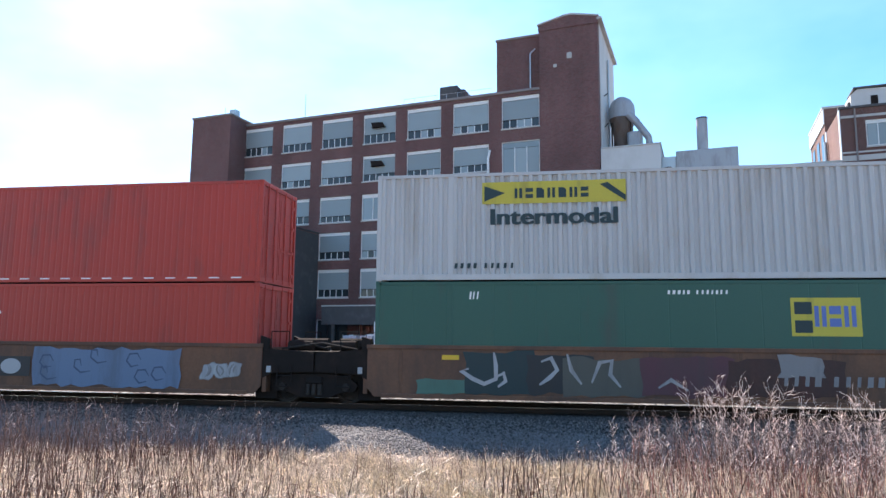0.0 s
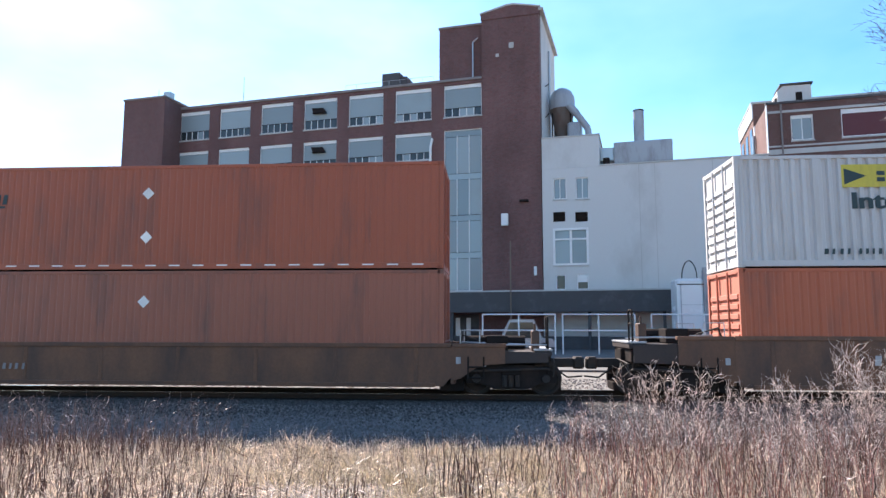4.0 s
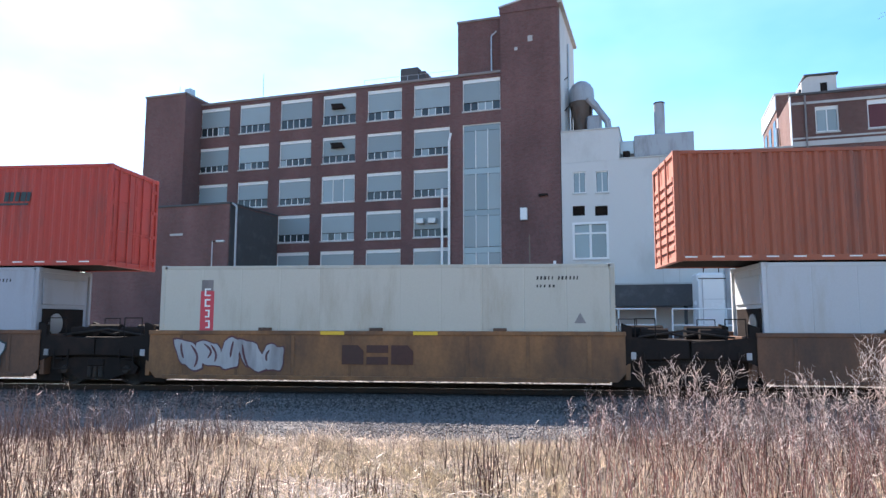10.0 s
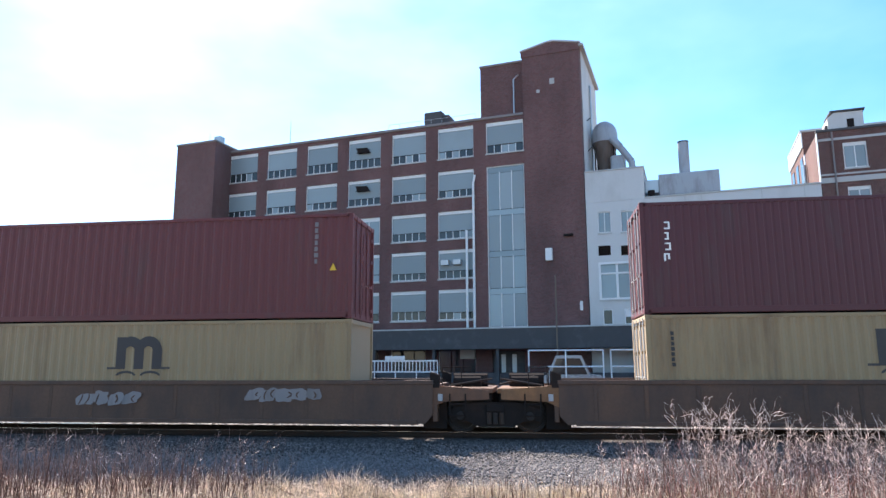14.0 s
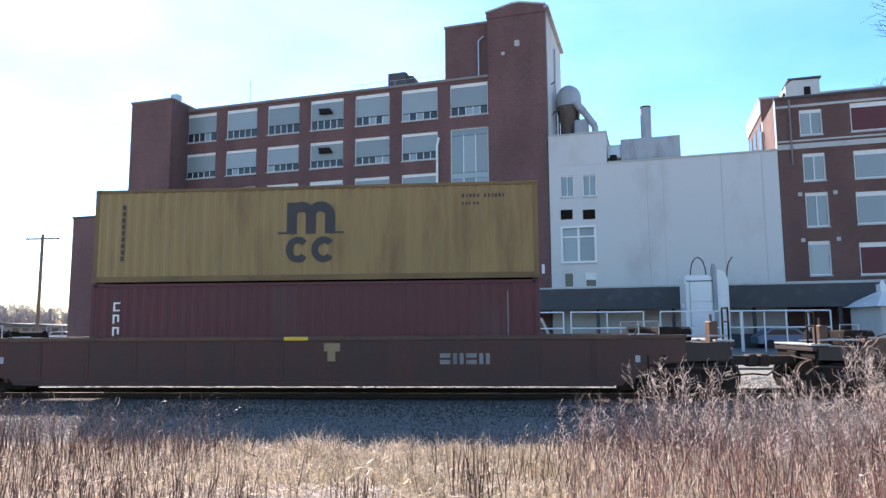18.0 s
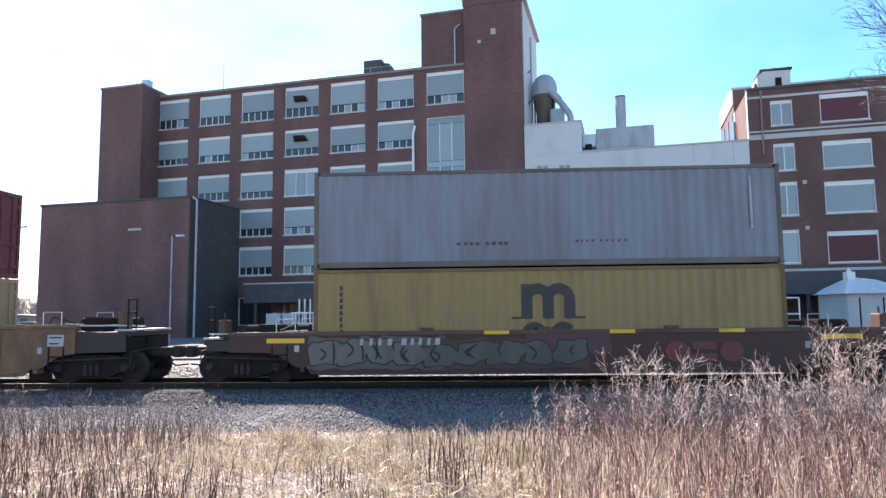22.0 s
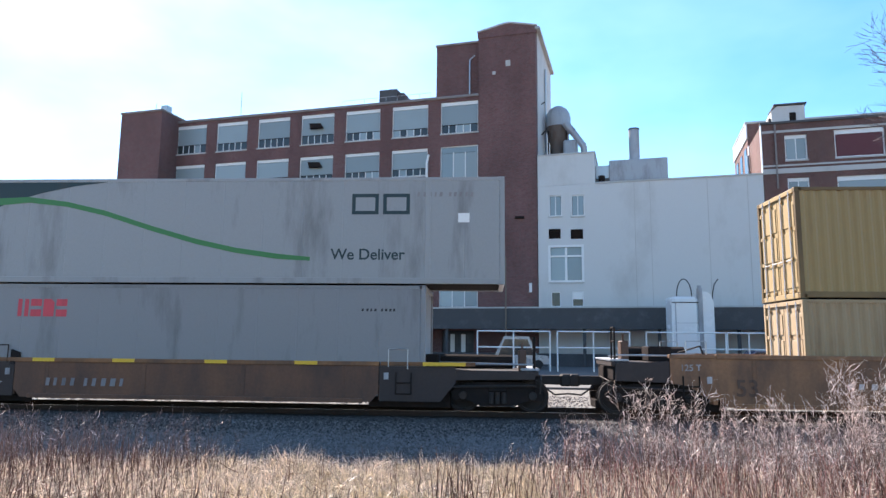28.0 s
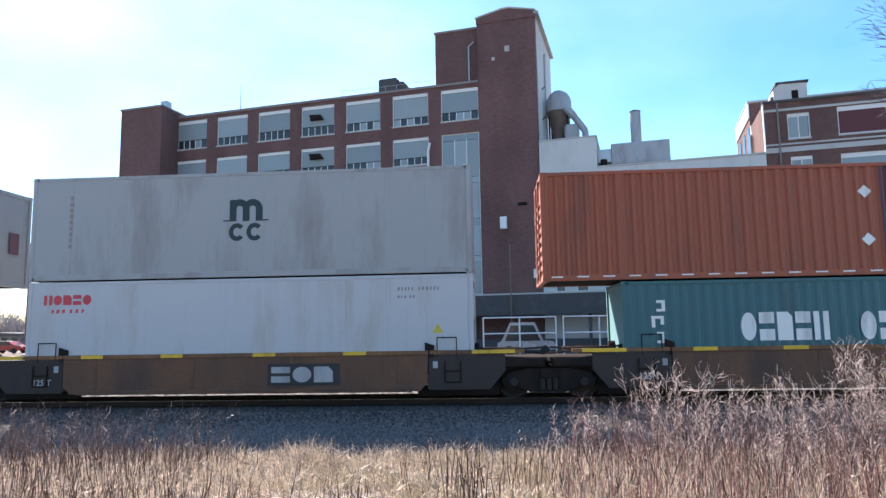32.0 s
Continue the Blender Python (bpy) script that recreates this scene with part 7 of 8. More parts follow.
    # a five-unit set of short wells with yellow top chords
    for k, cx in enumerate((-355.15, -371.1, -387.2, -403.2, -419.2)):
        w = well_wagon(cx, 4.9, j40, c40 if k == 0 else j40, C_BROWN, "brown well wagon with a yellow striped top chord", 1.18, ribs=4, chord=C_TAN)
        for s in (-1, 1):
            y0, y1 = sorted((s * 1.29, s * 1.14))
            for sx in (-1, 1):
                part("end_chord", Geo().box(*sorted((sx * 4.95, sx * 7.4)), y0, y1, 1.17, 1.27, 0.01), C_TAN, w)
                part("end_skirt", Geo().prism([(sx * a, b) for a, b in (((4.93, 0.27), (6.5, 0.27), (6.9, 0.75), (6.9, 1.16), (4.93, 1.16)) if sx > 0 else ((4.93, 0.27), (4.93, 1.16), (6.9, 1.16), (6.9, 0.75), (6.5, 0.27)))], *sorted((s * 1.28, s * 1.25))), C_SOOT, w)
        for px in (-6.6, -4.1, -1.9, 0.6, 3.0, 6.6):
            part("marker_stripe", Geo().box(px - (0.3 if abs(px) < 5 else 0.55), px + (0.3 if abs(px) < 5 else 0.55), -1.345, -1.30, 1.175, 1.27, 0.003), M_YELLOW, w, "yellow reflective marker")
        if k:
            shape(w, [rect(0.7, 2.6, 0.42, 0.98)], M_BLACK, -1.328, "sign_panel")
            emblem(w, blocks(0.8, 2.5, 0.5, 0.9, 3, 48, 0.12), M_SPRAYWHITE, -1.333)
        else:
            bars(w, -4.0, 0.55, 2.3, 0.2, M_SPRAYGREY, -1.331, 1, 9, 18)
        part("lettering", text_mesh("125 T", 0.16, M_SPRAYWHITE), M_SPRAYWHITE, w, "", pose(-5.5, -1.286, 0.55))
    c = box_container("container", "grey container with a small red emblem", P_GREY, 12.19, HIGH, "smooth", ("doors", "plain"), -355.15, BASE)
    emblem(c, blocks(-5.04, -3.6, 2.0, 2.47, 4, 53, 0.15), M_RED, F40, "four red blocks")
    bars(c, 4.4, 2.2, 1.0, 0.07, M_BLACK, F40, 1, 8, 77)
    c = box_container("container", "grey long container with a green wave on a dark corner", P_PALEGREY, 16.25, HIGH, "smooth", ("plain", "doors"), -355.12, top_of(HIGH))
    dark = [(-8.0, 2.82)] + [(-8.0, 0.62), (-7.7, 0.85), (-7.1, 1.35), (-6.4, 1.85), (-5.5, 2.25), (-4.6, 2.5), (-3.7, 2.68), (-2.5, 2.82)]
    shape(c, [[dark[0], dark[i], dark[i + 1]] for i in range(1, len(dark) - 1)], M_INK, F53, "wave_corner", "dark green painted corner")
    pts = [(-8.0, 1.68), (-7.2, 2.0), (-6.2, 2.22), (-5.0, 2.3), (-3.9, 2.17), (-2.8, 1.92), (-1.4, 1.48), (-0.2, 1.14), (0.9, 0.9), (2.1, 0.73), (2.95, 0.67)]
    wid = [0.2, 0.17, 0.11, 0.08, 0.07, 0.07, 0.07, 0.07, 0.07, 0.07, 0.05]
    shape(c, [[(a[0], a[1] - wa), (b[0], b[1] - wb2), (b[0], b[1] + wb2), (a[0], a[1] + wa)] for (a, wa), (b, wb2) in zip(zip(pts, wid), zip(pts[1:], wid[1:]))], M_LIME, F53 - 0.004, "wave", "green painted wave")
    box_emblem(c, 4.83, 2.15, 0.78, 0.28, M_INK, F53)
    write(c, "We Deliver", 4.5, 0.78, 0.3, M_INK, F53)
    bars(c, 5.8, 2.35, 1.6, 0.12, M_SPRAYGREY, F53, 1, 10, 78)
    shape(c, [rect(6.9, 7.2, 1.65, 1.9)], M_WHITE, F53, "plate")

    c = box_container("container", "white refrigerated container with a black upright name", P_REEFER, 12.19, HIGH, "smooth", ("reefer", "doors"), -371.12, BASE)
    column(c, -5.3, 1.23, 0.2, 1.15, 3, M_BLACK, F40, 22)
    ident(c, 6.1, HIGH, F40, M_BLACK, 79)
    shape(c, [rect(5.1, 5.3, 1.0, 1.25)], M_SIGNYELLOW, F40, "plate")
    c = box_container("container", "stained white container with a red and navy emblem", P_STAINED, 12.19, HIGH, "smooth", ("doors", "reefer"), -371.1, top_of(HIGH))
    emblem(c, blocks(-5.67, -4.83, 2.27, 2.65, 2, 54, 0.12), M_RED, F40, "two red blocks")
    emblem(c, blocks(-4.82, -2.35, 2.25, 2.63, 5, 55, 0.12), M_NAVY, F40, "five navy blocks")
    shape(c, [rect(4.85, 5.4, 2.2, 2.55)], M_SPRAYGREY, F40, "plate")

    c = box_container("container", "teal container with large white blocks", P_TEAL, 12.19, LOW, "iso", ("plain", "doors"), -387.18, BASE)
    emblem(c, blocks(-3.17, -0.95, 1.03, 1.74, 5, 56, 0.16) + blocks(-0.27, 3.35, 1.02, 1.72, 8, 57, 0.16), M_WHITE, F40, "rows of white blocks")
    column(c, -5.38, 1.0, 0.36, 1.2, 3, M_WHITE, F40, 23)
    bars(c, 4.8, 2.1, 1.0, 0.1, M_SPRAYWHITE, F40, 1, 8, 80)
    bars(c, 5.0, 1.7, 0.8, 0.1, M_SIGNYELLOW, F40, 1, 5, 81)
    c = red_box(-387.15, top_of(LOW), P_RUSTORANGE, "weathered orange ribbed long container with a dark patched strip", 38, "bold", bars_x=4.0, placards=((0.05, 2.14), (0.05, 0.91)))
    part("patch", corrugated(-6.03 + 23 * 12.06 / 43, -6.03 + 27 * 12.06 / 43, 0.18, 2.8, -1.267, 12.06 / 43, *STYLES["bold"][1:], -1), M_SPRAYPURPLE, c, "dark burnt patch of the ribbed side")

    c = box_container("container", "white refrigerated container with a small red emblem", P_REEFER, 12.19, HIGH, "smooth", ("doors", "reefer"), -403.18, BASE)
    emblem(c, blocks(-5.63, -4.25, 2.26, 2.53, 5, 58, 0.12), M_RED, F40, "five red blocks")
    bars(c, -5.4, 2.04, 1.0, 0.1, M_RED, F40, 1, 6, 82)
    shape(c, [[(5.0, 1.35), (5.3, 1.35), (5.15, 1.6)]], M_SIGNYELLOW, F40, "warning_triangle")
    ident(c, 6.1, HIGH, F40, M_SPRAYGREY, 83)
    c = box_container("container", "pale grey container with a dark two-line emblem", P_WASHEDGREY, 12.19, HIGH, "smooth", ("doors", "doors"), -403.2, top_of(HIGH))
    arch_logo(c, 0.0, 1.53, 0.74, M_INK, F40)
    column(c, -5.0, 0.9, 0.1, 1.5, 9, M_SPRAYGREY, F40, 24)
    box_container("container", "white container at the tail of the view", P_REEFER, 12.19, HIGH, "smooth", ("doors", "doors"), -419.2, BASE)
    c = box_container("container", "pale grey long container overhanging a white one", P_PALEGREY, 16.25, HIGH, "smooth", ("doors", "plain"), -419.2, top_of(HIGH))
    part("end_plate_sign", Geo().box(8.126, 8.132, 0.35, 0.75, 1.0, 1.65), M_SPRAYPURPLE, c, "small dark plate on the end wall")

    # bogies: one under each joint, one under each coupled end
    for x in (13.35, -6.3, -25.93, -45.65, -49.7, -69.4, -73.41, -89.35, -105.2, -121.0, -136.8, -152.65, -156.69, -176.45, -196.3, -216.05, -220.05, -239.75, -243.9, -260.3, -264.23, -280.17, -284.25, -303.9, -323.55, -343.25, -347.18, -363.13, -379.15, -395.2, -411.2):
        bogie(x)


build_train()

# ---- dry weeds, grass and loose stones before the track ----
def spike_mesh(name, a, b, ra, rb, mat):
    """Many thin three-sided spikes from points a to points b, in one mesh."""
    a, b = np.asarray(a, dtype=float), np.asarray(b, dtype=float)
    n = len(a)
    d = b - a
    d /= np.linalg.norm(d, axis=1, keepdims=True) + 1e-9
    p = np.cross(d, np.where(np.abs(d[:, 2:3]) > 0.8, [[1.0, 0, 0]], [[0, 0, 1.0]]))
    p /= np.linalg.norm(p, axis=1, keepdims=True) + 1e-9
    q = np.cross(d, p)
    v = np.empty((n, 6, 3))
    for k in range(3):
        c, s = math.cos(2.0944 * k), math.sin(2.0944 * k)
        w = p * c + q * s
        v[:, k] = a + w * np.reshape(ra, (-1, 1))
        v[:, 3 + k] = b + w * np.reshape(rb, (-1, 1))
    f = np.array([[0, 1, 4, 3], [1, 2, 5, 4], [2, 0, 3, 5]])
    idx = (np.arange(n)[:, None, None] * 6 + f[None]).reshape(-1)
    me = bpy.data.meshes.new(name)
    me.vertices.add(n * 6)
    me.vertices.foreach_set("co", v.reshape(-1))
    me.loops.add(len(idx))
    me.loops.foreach_set("vertex_index", idx.astype(np.int32))
    me.polygons.add(n * 3)
    me.polygons.foreach_set("loop_start", np.arange(0, n * 12, 4, dtype=np.int32))
    me.materials.append(mat)
    me.update(calc_edges=True)
    return me


GZ = np.vectorize(ground_z)


def weeds(name, label, rng, x, y, h, twigs, stalk_mat, head_mat, lean=0.12, head=0.35, thick_by=1.0, spread=0.38):
    """Tall dead weeds: bent stalks, and branching plumes of upswept, curling twigs."""
    n = len(x)
    base = np.stack([x, y, GZ(y) - 0.03], 1)
    tilt = rng.normal(0, lean, (n, 2))
    width = 0.0056 * thick_by * rng.uniform(0.55, 1.35, n)
    nodes, ra, rb = [base], [], []
    sway = np.zeros((n, 2))
    for k in range(4):
        f = (k + 1) / 4
        sway = sway + rng.normal(0, 0.022 + lean * 0.1, (n, 2))
        nodes.append(base + np.concatenate([(tilt * f ** 1.6 + sway) * h[:, None], (h * f)[:, None]], 1))
        ra.append(width * (1 - 0.2 * k)), rb.append(width * (0.8 - 0.2 * k) + 0.0012)
    me = spike_mesh(name, np.concatenate(nodes[:4]), np.concatenate(nodes[1:]), np.concatenate(ra), np.concatenate(rb), stalk_mat)
    ob = tagged(new(name, me), label, "weeds", kind="stuff")
    ta, tb, r0, r1 = [], [], [], []
    for _ in range(twigs):
        k = rng.choice([1, 2, 3, 3], n)
        f = rng.uniform(0, 1, (n, 1))
        stack = np.stack(nodes, 0)
        lo, hi = stack[k, np.arange(n)], stack[k + 1, np.arange(n)]
        at = lo + (hi - lo) * f
        ang = rng.uniform(0, 6.283, n)
        ln = h * rng.uniform(0.016, 0.05, n)
        dr = np.stack([np.cos(ang) * spread * 1.6, np.sin(ang) * spread * 1.6, rng.uniform(0.6, 1.2, n)], 1)
        plume = rng.random(n) < head
        thick = np.where(plume, rng.uniform(0.0014, 0.0038, n), rng.uniform(0.0011, 0.002, n))
        for j in range(5):  # out, upwards, then the tip curls over
            pull = np.stack([np.cos(ang) * 0.2, np.sin(ang) * 0.2, np.full(n, 0.3 if j < 4 else -0.7)], 1)
            dr = dr + pull * (j > 0) + rng.normal(0, 0.42, (n, 3))
            dr /= np.linalg.norm(dr, axis=1, keepdims=True)
            end = at + dr * (ln * (1.0 if j < 4 else 0.6))[:, None]
            ta.append(at), tb.append(end)
            r0.append(thick * (0.7, 1.0, 0.95, 0.85, 0.65)[j]), r1.append(thick * (1.0, 0.95, 0.85, 0.65, 0.25)[j])
            at = end
    me = spike_mesh(name + "_heads", np.concatenate(ta), np.concatenate(tb), np.concatenate(r0), np.concatenate(r1), head_mat)
    hd = new("seed_heads", me)
    hd.parent = ob
    hd["kind"] = "stuff"
    return ob


def grass(name, label, rng, x, y, h, mat, lean=0.45, r=0.0034):
    n = len(x)
    h = h * (0.45 + 1.1 * np.array([noise.noise((a * 1.1, b * 1.1, 3.0)) * 0.5 + 0.5 for a, b in zip(x, y)]))
    base = np.stack([x, y, GZ(y) - 0.02], 1)
    ang = rng.uniform(0, 6.283, n)
    tilt = np.abs(rng.normal(0, lean, n))
    dr = np.stack([np.cos(ang) * tilt, np.sin(ang) * tilt, np.ones(n)], 1)
    dr /= np.linalg.norm(dr, axis=1, keepdims=True)
    mid = base + dr * (h * 0.6)[:, None]
    droop = np.stack([np.cos(ang) * tilt * 1.8, np.sin(ang) * tilt * 1.8, np.full(n, 0.75)], 1)
    droop /= np.linalg.norm(droop, axis=1, keepdims=True)
    tip = mid + droop * (h * 0.45)[:, None]
    me = spike_mesh(name, np.concatenate([base, mid]), np.concatenate([mid, tip]), np.concatenate([np.full(n, r), np.full(n, r * 0.8)]), np.concatenate([np.full(n, r * 0.8), np.full(n, 0.0006)]), mat)
    return tagged(new(name, me), label, "grass", kind="stuff")


def fallen(name, label, rng, n, mat, near=5.8, far=11.2, long_by=1.0):
    """Broken stems lying over at all angles, each bent in three."""
    x, y = rng.uniform(-9, 9, n), rng.uniform(near, far, n)
    at = np.stack([x, y, GZ(y) + rng.uniform(0.05, 0.22, n)], 1)
    ang, up = rng.uniform(0, 6.283, n), rng.uniform(-0.05, 0.55, n)
    ln, r = rng.uniform(0.05, 0.15, n) * long_by, rng.uniform(0.002, 0.0055, n) * long_by ** 0.5
    a, b, ra, rb = [], [], [], []
    for k in range(3):
        ang, up = ang + rng.normal(0, 0.45, n), up + rng.normal(-0.12, 0.2, n)
        d = np.stack([np.cos(ang), np.sin(ang), up], 1)
        end = at + d * ln[:, None]
        a.append(at), b.append(end), ra.append(r * (1 - 0.25 * k)), rb.append(r * (0.75 - 0.25 * k) + 0.0008)
        at = end
    return tagged(new(name, spike_mesh(name, np.concatenate(a), np.concatenate(b), np.concatenate(ra), np.concatenate(rb), mat)), label, "dead stems", kind="stuff")


def bed_z(y):
    return np.interp(y, [12.6, 13.6, 16.0, 17.0, 20.75, 20.8, 21.7, 24.0, 29.0], [-0.47, -0.40, -0.36, -0.17, -0.17, -0.155, -0.42, -0.315, -0.1])


def stones(name, label, rng, x, y, r, mat):
    """Loose ballast: small broken stones with flat faces, each turned its own way."""
    n = len(x)
    octa = np.array([[1, 0, 0], [0, 1, 0], [-1, 0, 0], [0, -1, 0], [0, 0, 0.8], [0, 0, -0.8]], dtype=float)
    v = octa[None] * (1 + rng.uniform(-0.4, 0.4, (n, 6, 1))) * r[:, None, None]
    a, k = rng.uniform(0, 6.283, n), rng.uniform(-0.6, 0.6, (n, 1))
    c, s = np.cos(a)[:, None], np.sin(a)[:, None]
    v = np.stack([v[:, :, 0] * c - v[:, :, 1] * s, v[:, :, 0] * s + v[:, :, 1] * c, v[:, :, 2] + v[:, :, 0] * k], 2)
    v += np.stack([x, y, bed_z(y) + r * rng.uniform(0.0, 0.7, n)], 1)[:, None]
    f = np.array([[0, 1, 4], [1, 2, 4], [2, 3, 4], [3, 0, 4], [1, 0, 5], [2, 1, 5], [3, 2, 5], [0, 3, 5]])
    idx = (np.arange(n)[:, None, None] * 6 + f[None]).reshape(-1)
    me = bpy.data.meshes.new(name)
    me.vertices.add(n * 6)
    me.vertices.foreach_set("co", v.reshape(-1))
    me.loops.add(len(idx))
    me.loops.foreach_set("vertex_index", idx.astype(np.int32))
    me.polygons.add(n * 8)
    me.polygons.foreach_set("loop_start", np.arange(0, n * 24, 3, dtype=np.int32))
    me.materials.append(mat)
    me.update(calc_edges=True)
    tagged(new(name, me), label, "ballast", kind="stuff")


def build_stones(rng):
    n = 52000
    stones("ballast_stones", "loose grey crushed stones of the track bed", rng, rng.uniform(-15, 11, n), rng.uniform(12.3, 16.9, n), rng.uniform(0.012, 0.034, n), BALLAST)
    n = 34000  # oil dirt plus the train's shade, both put into these stones' colour
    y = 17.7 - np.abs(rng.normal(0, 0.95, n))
    stones("oily_stones", "crushed stones beside the rails, dark with oil and painted shade", rng, rng.uniform(-16, 13, n), np.maximum(y, 14.6), rng.uniform(0.014, 0.036, n), OILY_SHADED)
    n = 16000
    stones("verge_stones", "pale loose stones on the verge behind the track", rng, rng.uniform(-22, 20, n), rng.uniform(20.8, 26.5, n), rng.uniform(0.016, 0.045, n), BALLAST)


def far_woods(rng):
    """A long stand of leafless trees on the horizon: trunks and upswept branches."""
    n, m = 2600, 12
    ang, d = np.radians(rng.uniform(-50, 62, n)), rng.uniform(330, 470, n)
    base = np.stack([-d * np.sin(ang), d * np.cos(ang), np.full(n, -0.1)], 1)
    h = rng.uniform(8.5, 14.0, n) * (1.1 + 0.2 * np.sin(ang * 9))
    top = base + np.stack([rng.normal(0, 0.4, n), rng.normal(0, 0.4, n), h * 0.8], 1)
    a, b, ra, rb = [base], [top], [np.full(n, 0.28)], [np.full(n, 0.12)]
    for _ in range(m):
        at = base + (top - base) * rng.uniform(0.15, 1.0, (n, 1))
        turn, ln = rng.uniform(0, 6.283, n), h * rng.uniform(0.16, 0.32, n)
        d1 = np.stack([np.cos(turn) * 0.7, np.sin(turn) * 0.7, rng.uniform(0.3, 1.1, n)], 1)
        mid = at + d1 * ln[:, None]
        a += [at, mid, mid]
        b += [mid, mid + (d1 + rng.normal(0, 0.5, (n, 3))) * (ln * 0.5)[:, None], mid + (d1 + rng.normal(0, 0.5, (n, 3))) * (ln * 0.5)[:, None]]
        ra += [np.full(n, 0.14), np.full(n, 0.1), np.full(n, 0.1)]
        rb += [np.full(n, 0.1), np.full(n, 0.05), np.full(n, 0.05)]
    me = spike_mesh("far_woods", np.concatenate(a), np.concatenate(b), np.concatenate(ra), np.concatenate(rb), HAZED_WOOD)
    tagged(new("far_woods", me), "bare woods along the horizon, greyed for distance haze", "woods", kind="stuff")


def build_plants():
    rng = np.random.default_rng(4)
    build_stones(rng)
    far_woods(np.random.default_rng(8))
    # the thicket on the right: upright dead stalks over bleached thatch
    n = 620
    y = rng.uniform(6.2, 11.6, n)
    x = rng.uniform(0.0, 1.0, n) ** 0.9 * 9.0 + 0.3 + (11.6 - y) * 0.05
    edge = np.clip((x - 0.2 * (12 - y)) / 2.2, 0.25, 1)
    h = (0.35 + 0.75 * rng.random(n) ** 1.4) * (0.55 + 0.45 * edge)
    weeds("weed_thicket", "thicket of dead brown weeds with pale seed heads", rng, x, y, h, 5, STALK, FLUFF, 0.14, 0.3, 0.9)
    n = 520
    weeds("reddish_weeds", "reddish dead stalks among the thicket", rng, rng.uniform(0.8, 8.5, n), rng.uniform(6.0, 9.8, n), rng.uniform(0.35, 0.95, n), 3, STALKRED, STALKRED, 0.13, 0.15, 0.95)
    n = 300
    weeds("near_stalks", "thin pinkish dead stalks before the thicket", rng, rng.uniform(0.5, 5.2, n), rng.uniform(4.9, 6.8, n), rng.uniform(0.35, 0.95, n), 2, STALKRED, FLUFF, 0.1, 0.25, 1.1)
    n = 130
    weeds("dark_red_stalks", "dark wine-red straight stalks among pale thatch", rng, rng.uniform(0.9, 6.5, n), rng.uniform(6.0, 8.4, n), rng.uniform(0.5, 1.0, n), 2, STALK, TWIG, 0.1, 0.1, 1.25)
    n = 270
    weeds("near_dark_stalks", "bare dark stalks before the stand", rng, rng.uniform(-5.5, -2.2, n), rng.uniform(4.9, 6.6, n), rng.uniform(0.3, 0.7, n), 1, STALK, STALK, 0.1, 0.1, 1.3)
    n = 620
    y = rng.uniform(8.6, 11.6, n)
    weeds("twiggy_weeds", "dense purplish-brown twiggy weeds at the back", rng, rng.uniform(1.4, 9.0, n) - (y - 8.6) * 0.15, y, rng.uniform(0.5, 1.05, n), 9, STALK, TWIG, 0.16, 0.25)
    # taller plumes, in clumps of uneven height
    cx, cy, ch = [], [], []
    for a, b, s, k, top in ((1.2, 9.8, 0.25, 16, 0.95), (2.35, 9.5, 0.26, 34, 1.42), (3.1, 9.9, 0.3, 22, 1.2), (3.9, 9.3, 0.26, 26, 1.3), (4.85, 9.3, 0.2, 44, 1.72), (5.8, 9.8, 0.35, 22, 1.15), (6.9, 9.6, 0.4, 24, 1.15), (3.2, 8.0, 0.7, 26, 1.0), (5.2, 7.8, 0.8, 32, 1.05)):
        cx.append(rng.normal(a, s, k)), cy.append(rng.normal(b, 0.35, k)), ch.append(rng.uniform(0.5, 1.0, k) * top)
    weeds("tall_plumes", "taller bleached plumes above the thicket", rng, np.concatenate(cx), np.concatenate(cy), np.concatenate(ch), 22, STALK, FLUFF, 0.13, 0.45, 0.9, 0.22)
    n = 26
    weeds("left_plumes", "thin bleached plumes above the dark stalks", rng, rng.uniform(-8.8, -4.4, n), rng.uniform(8.8, 10.6, n), rng.uniform(0.6, 1.05, n), 7, STALK, FLUFF, 0.1, 0.12, 0.6, 0.3)
    n = 300
    weeds("left_twigs", "fine brown twiggy weeds behind the dark stalks", rng, rng.uniform(-9.5, -3.9, n), rng.uniform(8.8, 11.0, n), rng.uniform(0.4, 1.0, n), 7, STALK, TWIG, 0.13, 0.15, 0.7)
    # the stand on the left: darker bare stalks
    n = 720
    y = rng.uniform(6.2, 11.4, n)
    x = -2.6 - 0.16 * y - rng.uniform(0, 1, n) ** 1.1 * 6.0
    near = np.clip((-x - 2.6 - 0.16 * y) / 2.5, 0.15, 1)
    weeds("left_weeds", "stand of dark dead stalks with sparse heads", rng, x, y, (0.4 + 0.6 * rng.random(n)) * (0.45 + 0.6 * near), 3, STALK, TWIG, 0.07, 0.2, 1.45)
    # scattered single stalks in the middle
    n = 60
    weeds("stray_stalks", "single dark stalks standing in dry grass", rng, rng.normal(-0.6, 1.6, n), rng.uniform(6.8, 10.8, n), rng.uniform(0.2, 0.6, n), 3, STALK, STALK, 0.07, 0.1, 1.1)
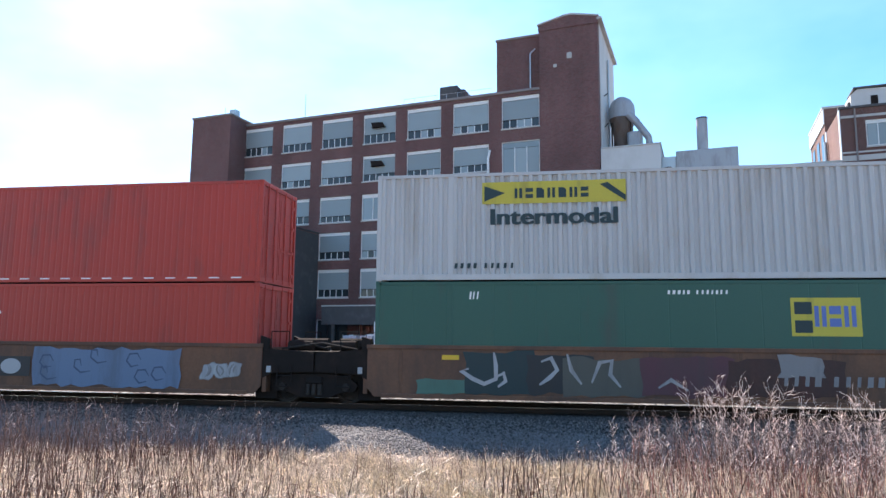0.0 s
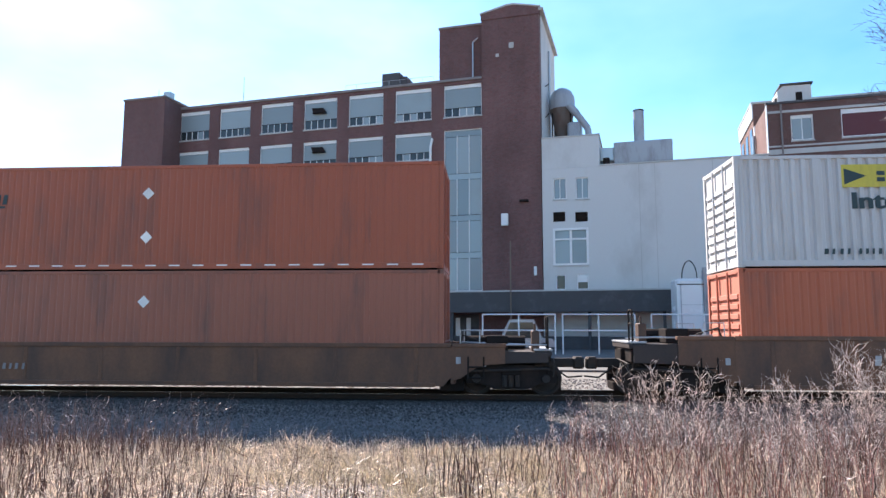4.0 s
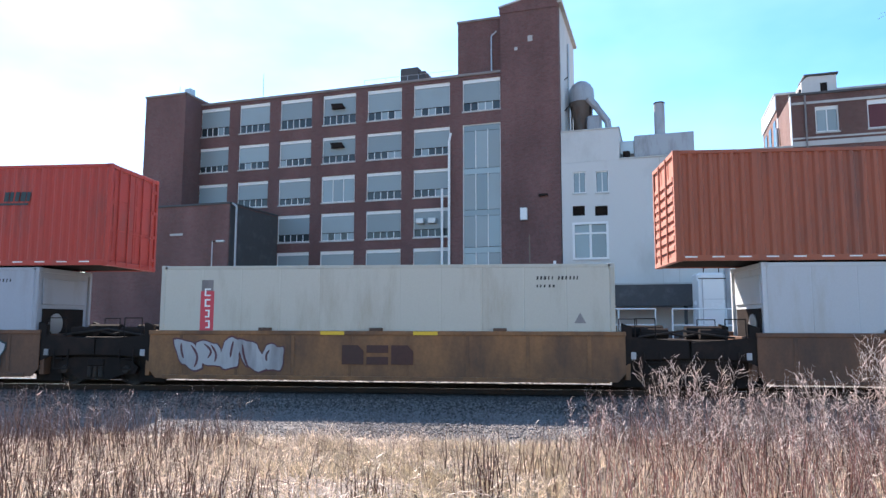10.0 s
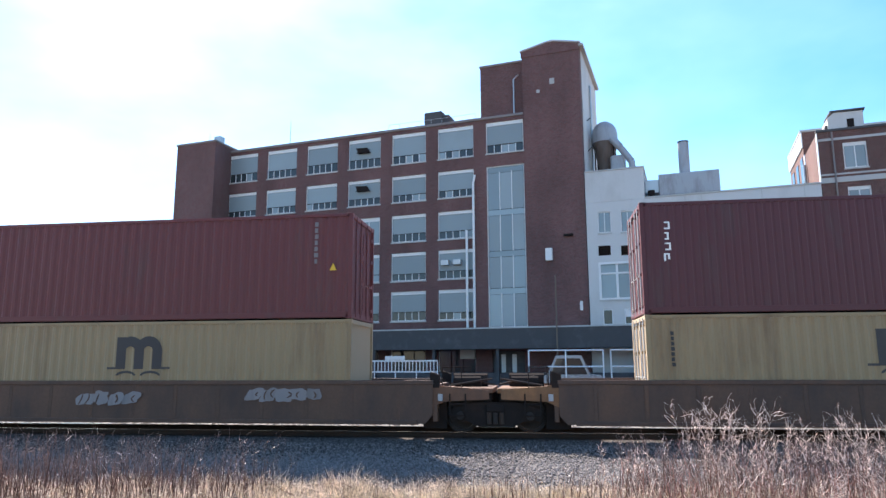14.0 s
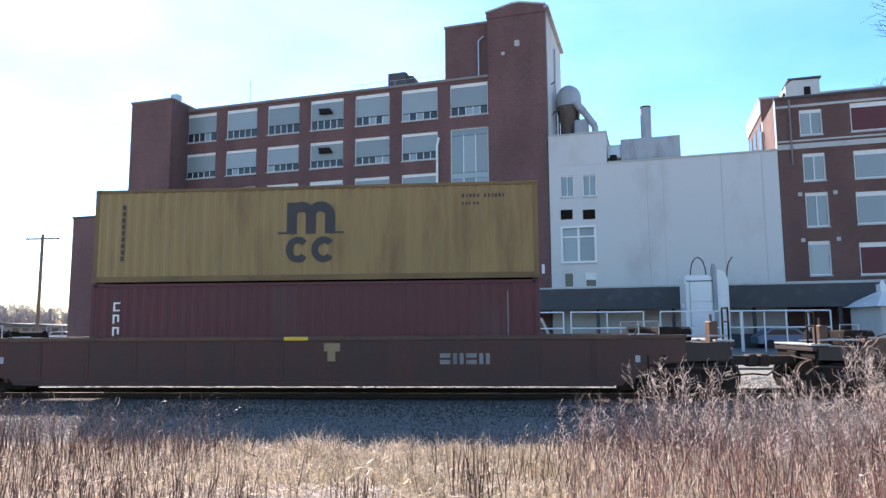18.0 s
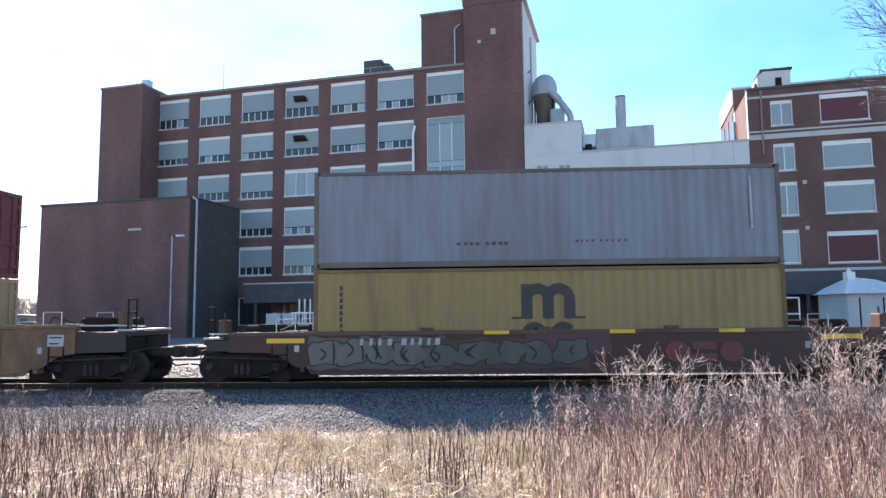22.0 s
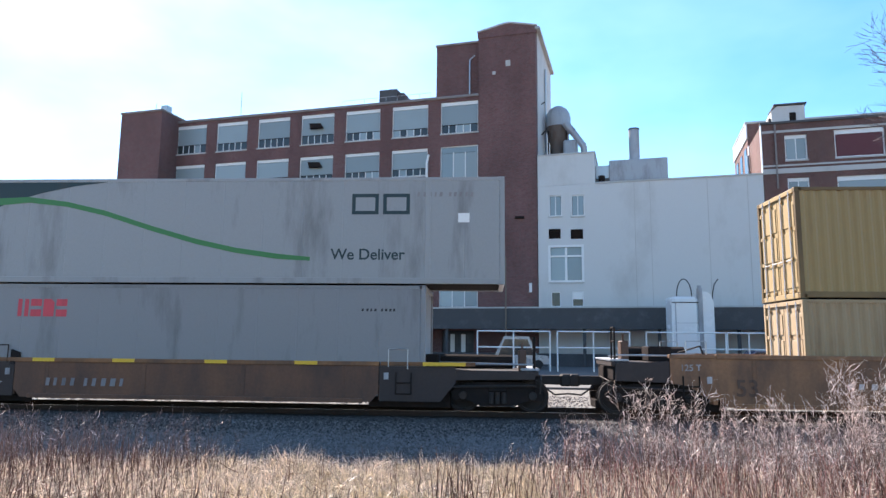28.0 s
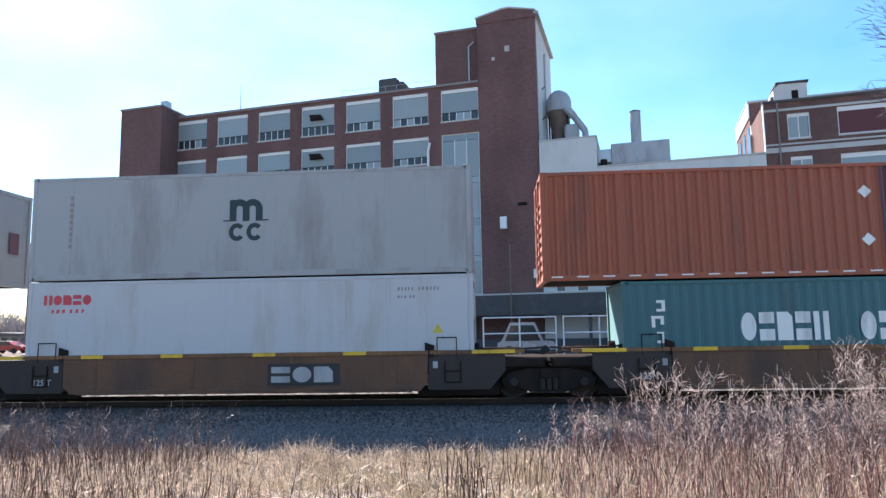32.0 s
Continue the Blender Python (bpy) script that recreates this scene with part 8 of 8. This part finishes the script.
    for x, y, sx, k, low, top, wide, lab in ((-1.45, 6.9, 0.16, 34, 0.18, 0.42, 1.5, "tuft of short dark broken stalks"), (-0.95, 6.4, 0.22, 20, 0.12, 0.28, 1.4, "tuft of short dark broken stalks"), (-0.22, 7.05, 0.16, 26, 0.35, 0.8, 1.5, "tuft of thick dark upright stalks"), (-0.6, 8.3, 0.2, 12, 0.4, 0.72, 1.6, "tuft of thick dark upright stalks"), (0.75, 7.5, 0.2, 14, 0.4, 0.78, 1.4, "tuft of thick dark upright stalks"), (0.3, 8.2, 0.22, 14, 0.35, 0.7, 1.3, "tuft of dark upright stalks")):
        weeds("stalk_tuft", lab, rng, rng.normal(x, sx, k), rng.normal(y, 0.2, k), rng.uniform(low, top, k), 1, STALK, STALK, 0.07, 0.1, wide)
    fallen("fallen_stems", "bleached broken stems lying on the grass", rng, 900, STRAWPALE)
    fallen("fallen_near_stems", "long bleached stems lying across the near grass", rng, 480, FLUFF, 5.8, 7.2, 0.95)
    fallen("fallen_dark_stems", "dark broken stems lying on the grass", rng, 420, STALK)
    # grass: straw yellow in the middle, bleached thatch lying everywhere, higher tufts at the ballast's edge
    n = 15000
    x, y = rng.normal(-0.3, 3.0, n), rng.uniform(6.4, 11.75, n)
    keep = np.array([noise.noise((a * 0.7, b * 0.9, 11.0)) for a, b in zip(x, y)]) > rng.uniform(-0.45, 0.25, n)
    grass("dry_grass", "matted straw-yellow dead grass", rng, x[keep], y[keep], rng.uniform(0.12, 0.3, n)[keep], STRAW, 0.7, 0.0058)
    n = 21000
    grass("bleached_grass", "bleached pale grass lying over", rng, rng.uniform(-9.5, 9.5, n), rng.uniform(5.8, 11.6, n), rng.uniform(0.1, 0.3, n), STRAWPALE, 1.7, 0.0062)
    n = 3600
    grass("thicket_grass", "pale upright grass at the foot of the weeds", rng, rng.uniform(0.6, 8.8, n), rng.uniform(5.8, 9.4, n), rng.uniform(0.22, 0.55, n), STRAWPALE, 0.22, 0.0055)
    n = 1800
    grass("stand_grass", "straw-coloured grass between the dark stalks", rng, rng.uniform(-9.0, -2.6, n), rng.uniform(5.8, 9.4, n), rng.uniform(0.15, 0.36, n), STRAWPALE, 0.4, 0.0055)
    n = 9000
    grass("near_grass", "short bleached grass underfoot", rng, rng.uniform(-7, 7, n), rng.uniform(-5.0, 5.8, n), rng.uniform(0.06, 0.2, n), STRAWPALE, 1.2, 0.004)
    n = 2600
    cl = rng.uniform(-7.5, 3.5, 130)
    cy = rng.uniform(10.2, 12.1, 130)
    k = rng.integers(0, 130, n)
    grass("edge_tufts", "loose pale grass tufts along the ballast", rng, cl[k] + rng.normal(0, 0.12, n), cy[k] + rng.normal(0, 0.1, n), rng.uniform(0.12, 0.42, n), STRAWPALE, 0.6, 0.0042)


def bare_tree(x, y, height, seed):
    """A leafless tree: tapered trunk, limbs and fine twigs."""
    rnd = random.Random(seed)
    t = thing("bare_tree", "leafless grey tree with fine twigs", "tree", pose(x, y, ground_z(y)))
    trunk = Geo()
    twig_a, twig_b, r0, r1 = [], [], [], []

    def grow(p, d, ln, r, depth):
        q = p + d * ln
        if depth < 3:
            trunk.tube(p, q, r, r * 0.68, 8 if depth < 2 else 6, caps=False)
        else:
            twig_a.append(tuple(p)), twig_b.append(tuple(q)), r0.append(r), r1.append(r * 0.6)
        if depth >= 8:
            return
        for _ in range(3 if depth < 6 else 2):
            nd = (d + Vector((rnd.uniform(-1, 1), rnd.uniform(-1, 1), rnd.uniform(-0.45, 0.7))) * (0.75 if depth else 0.5)).normalized()
            grow(p + d * ln * rnd.uniform(0.55, 1.0), nd, ln * rnd.uniform(0.6, 0.82), max(0.008, r * 0.6), depth + 1)

    grow(Vector((0, 0, 0)), Vector((rnd.uniform(-0.05, 0.05), 0, 1)), height * 0.4, height * 0.012, 0)
    part("trunk", trunk, BARK, t)
    ob = new("crown", spike_mesh("crown", twig_a, twig_b, np.array(r0), np.array(r1), BARK))
    ob.parent = t
    return t


build_plants()
bare_tree(20.7, 27.5, 16.0, 22)


# ---- movement: the train rolls from left to right past the camera ----
def motions():
    times = [0.0, 2.0, 4.0, 6.0, 8.0, 10.0, 12.0, 14.0, 16.0, 18.0, 20.0, 22.0, 24.0, 26.0, 28.0, 30.0, 32.0]
    for ob, x, z in MOVERS:
        walk(ob, [(t, pose(x + run(t), TRACK_Y, z)) for t in times])
    # one roll shared by every wheelset: its angle follows the distance run on a 0.84 m wheel
    first = SPINNERS[0]
    walk(first, [(k / FPS, Matrix.Rotation(run(k / FPS) / 0.42, 4, "Y")) for k in range(32 * FPS + 1)])
    for ax in SPINNERS[1:]:
        ax.rotation_mode = "QUATERNION"
        keys = ax.animation_data_create()
        keys.action = first.animation_data.action
        keys.action_slot = first.animation_data.action_slot


motions()
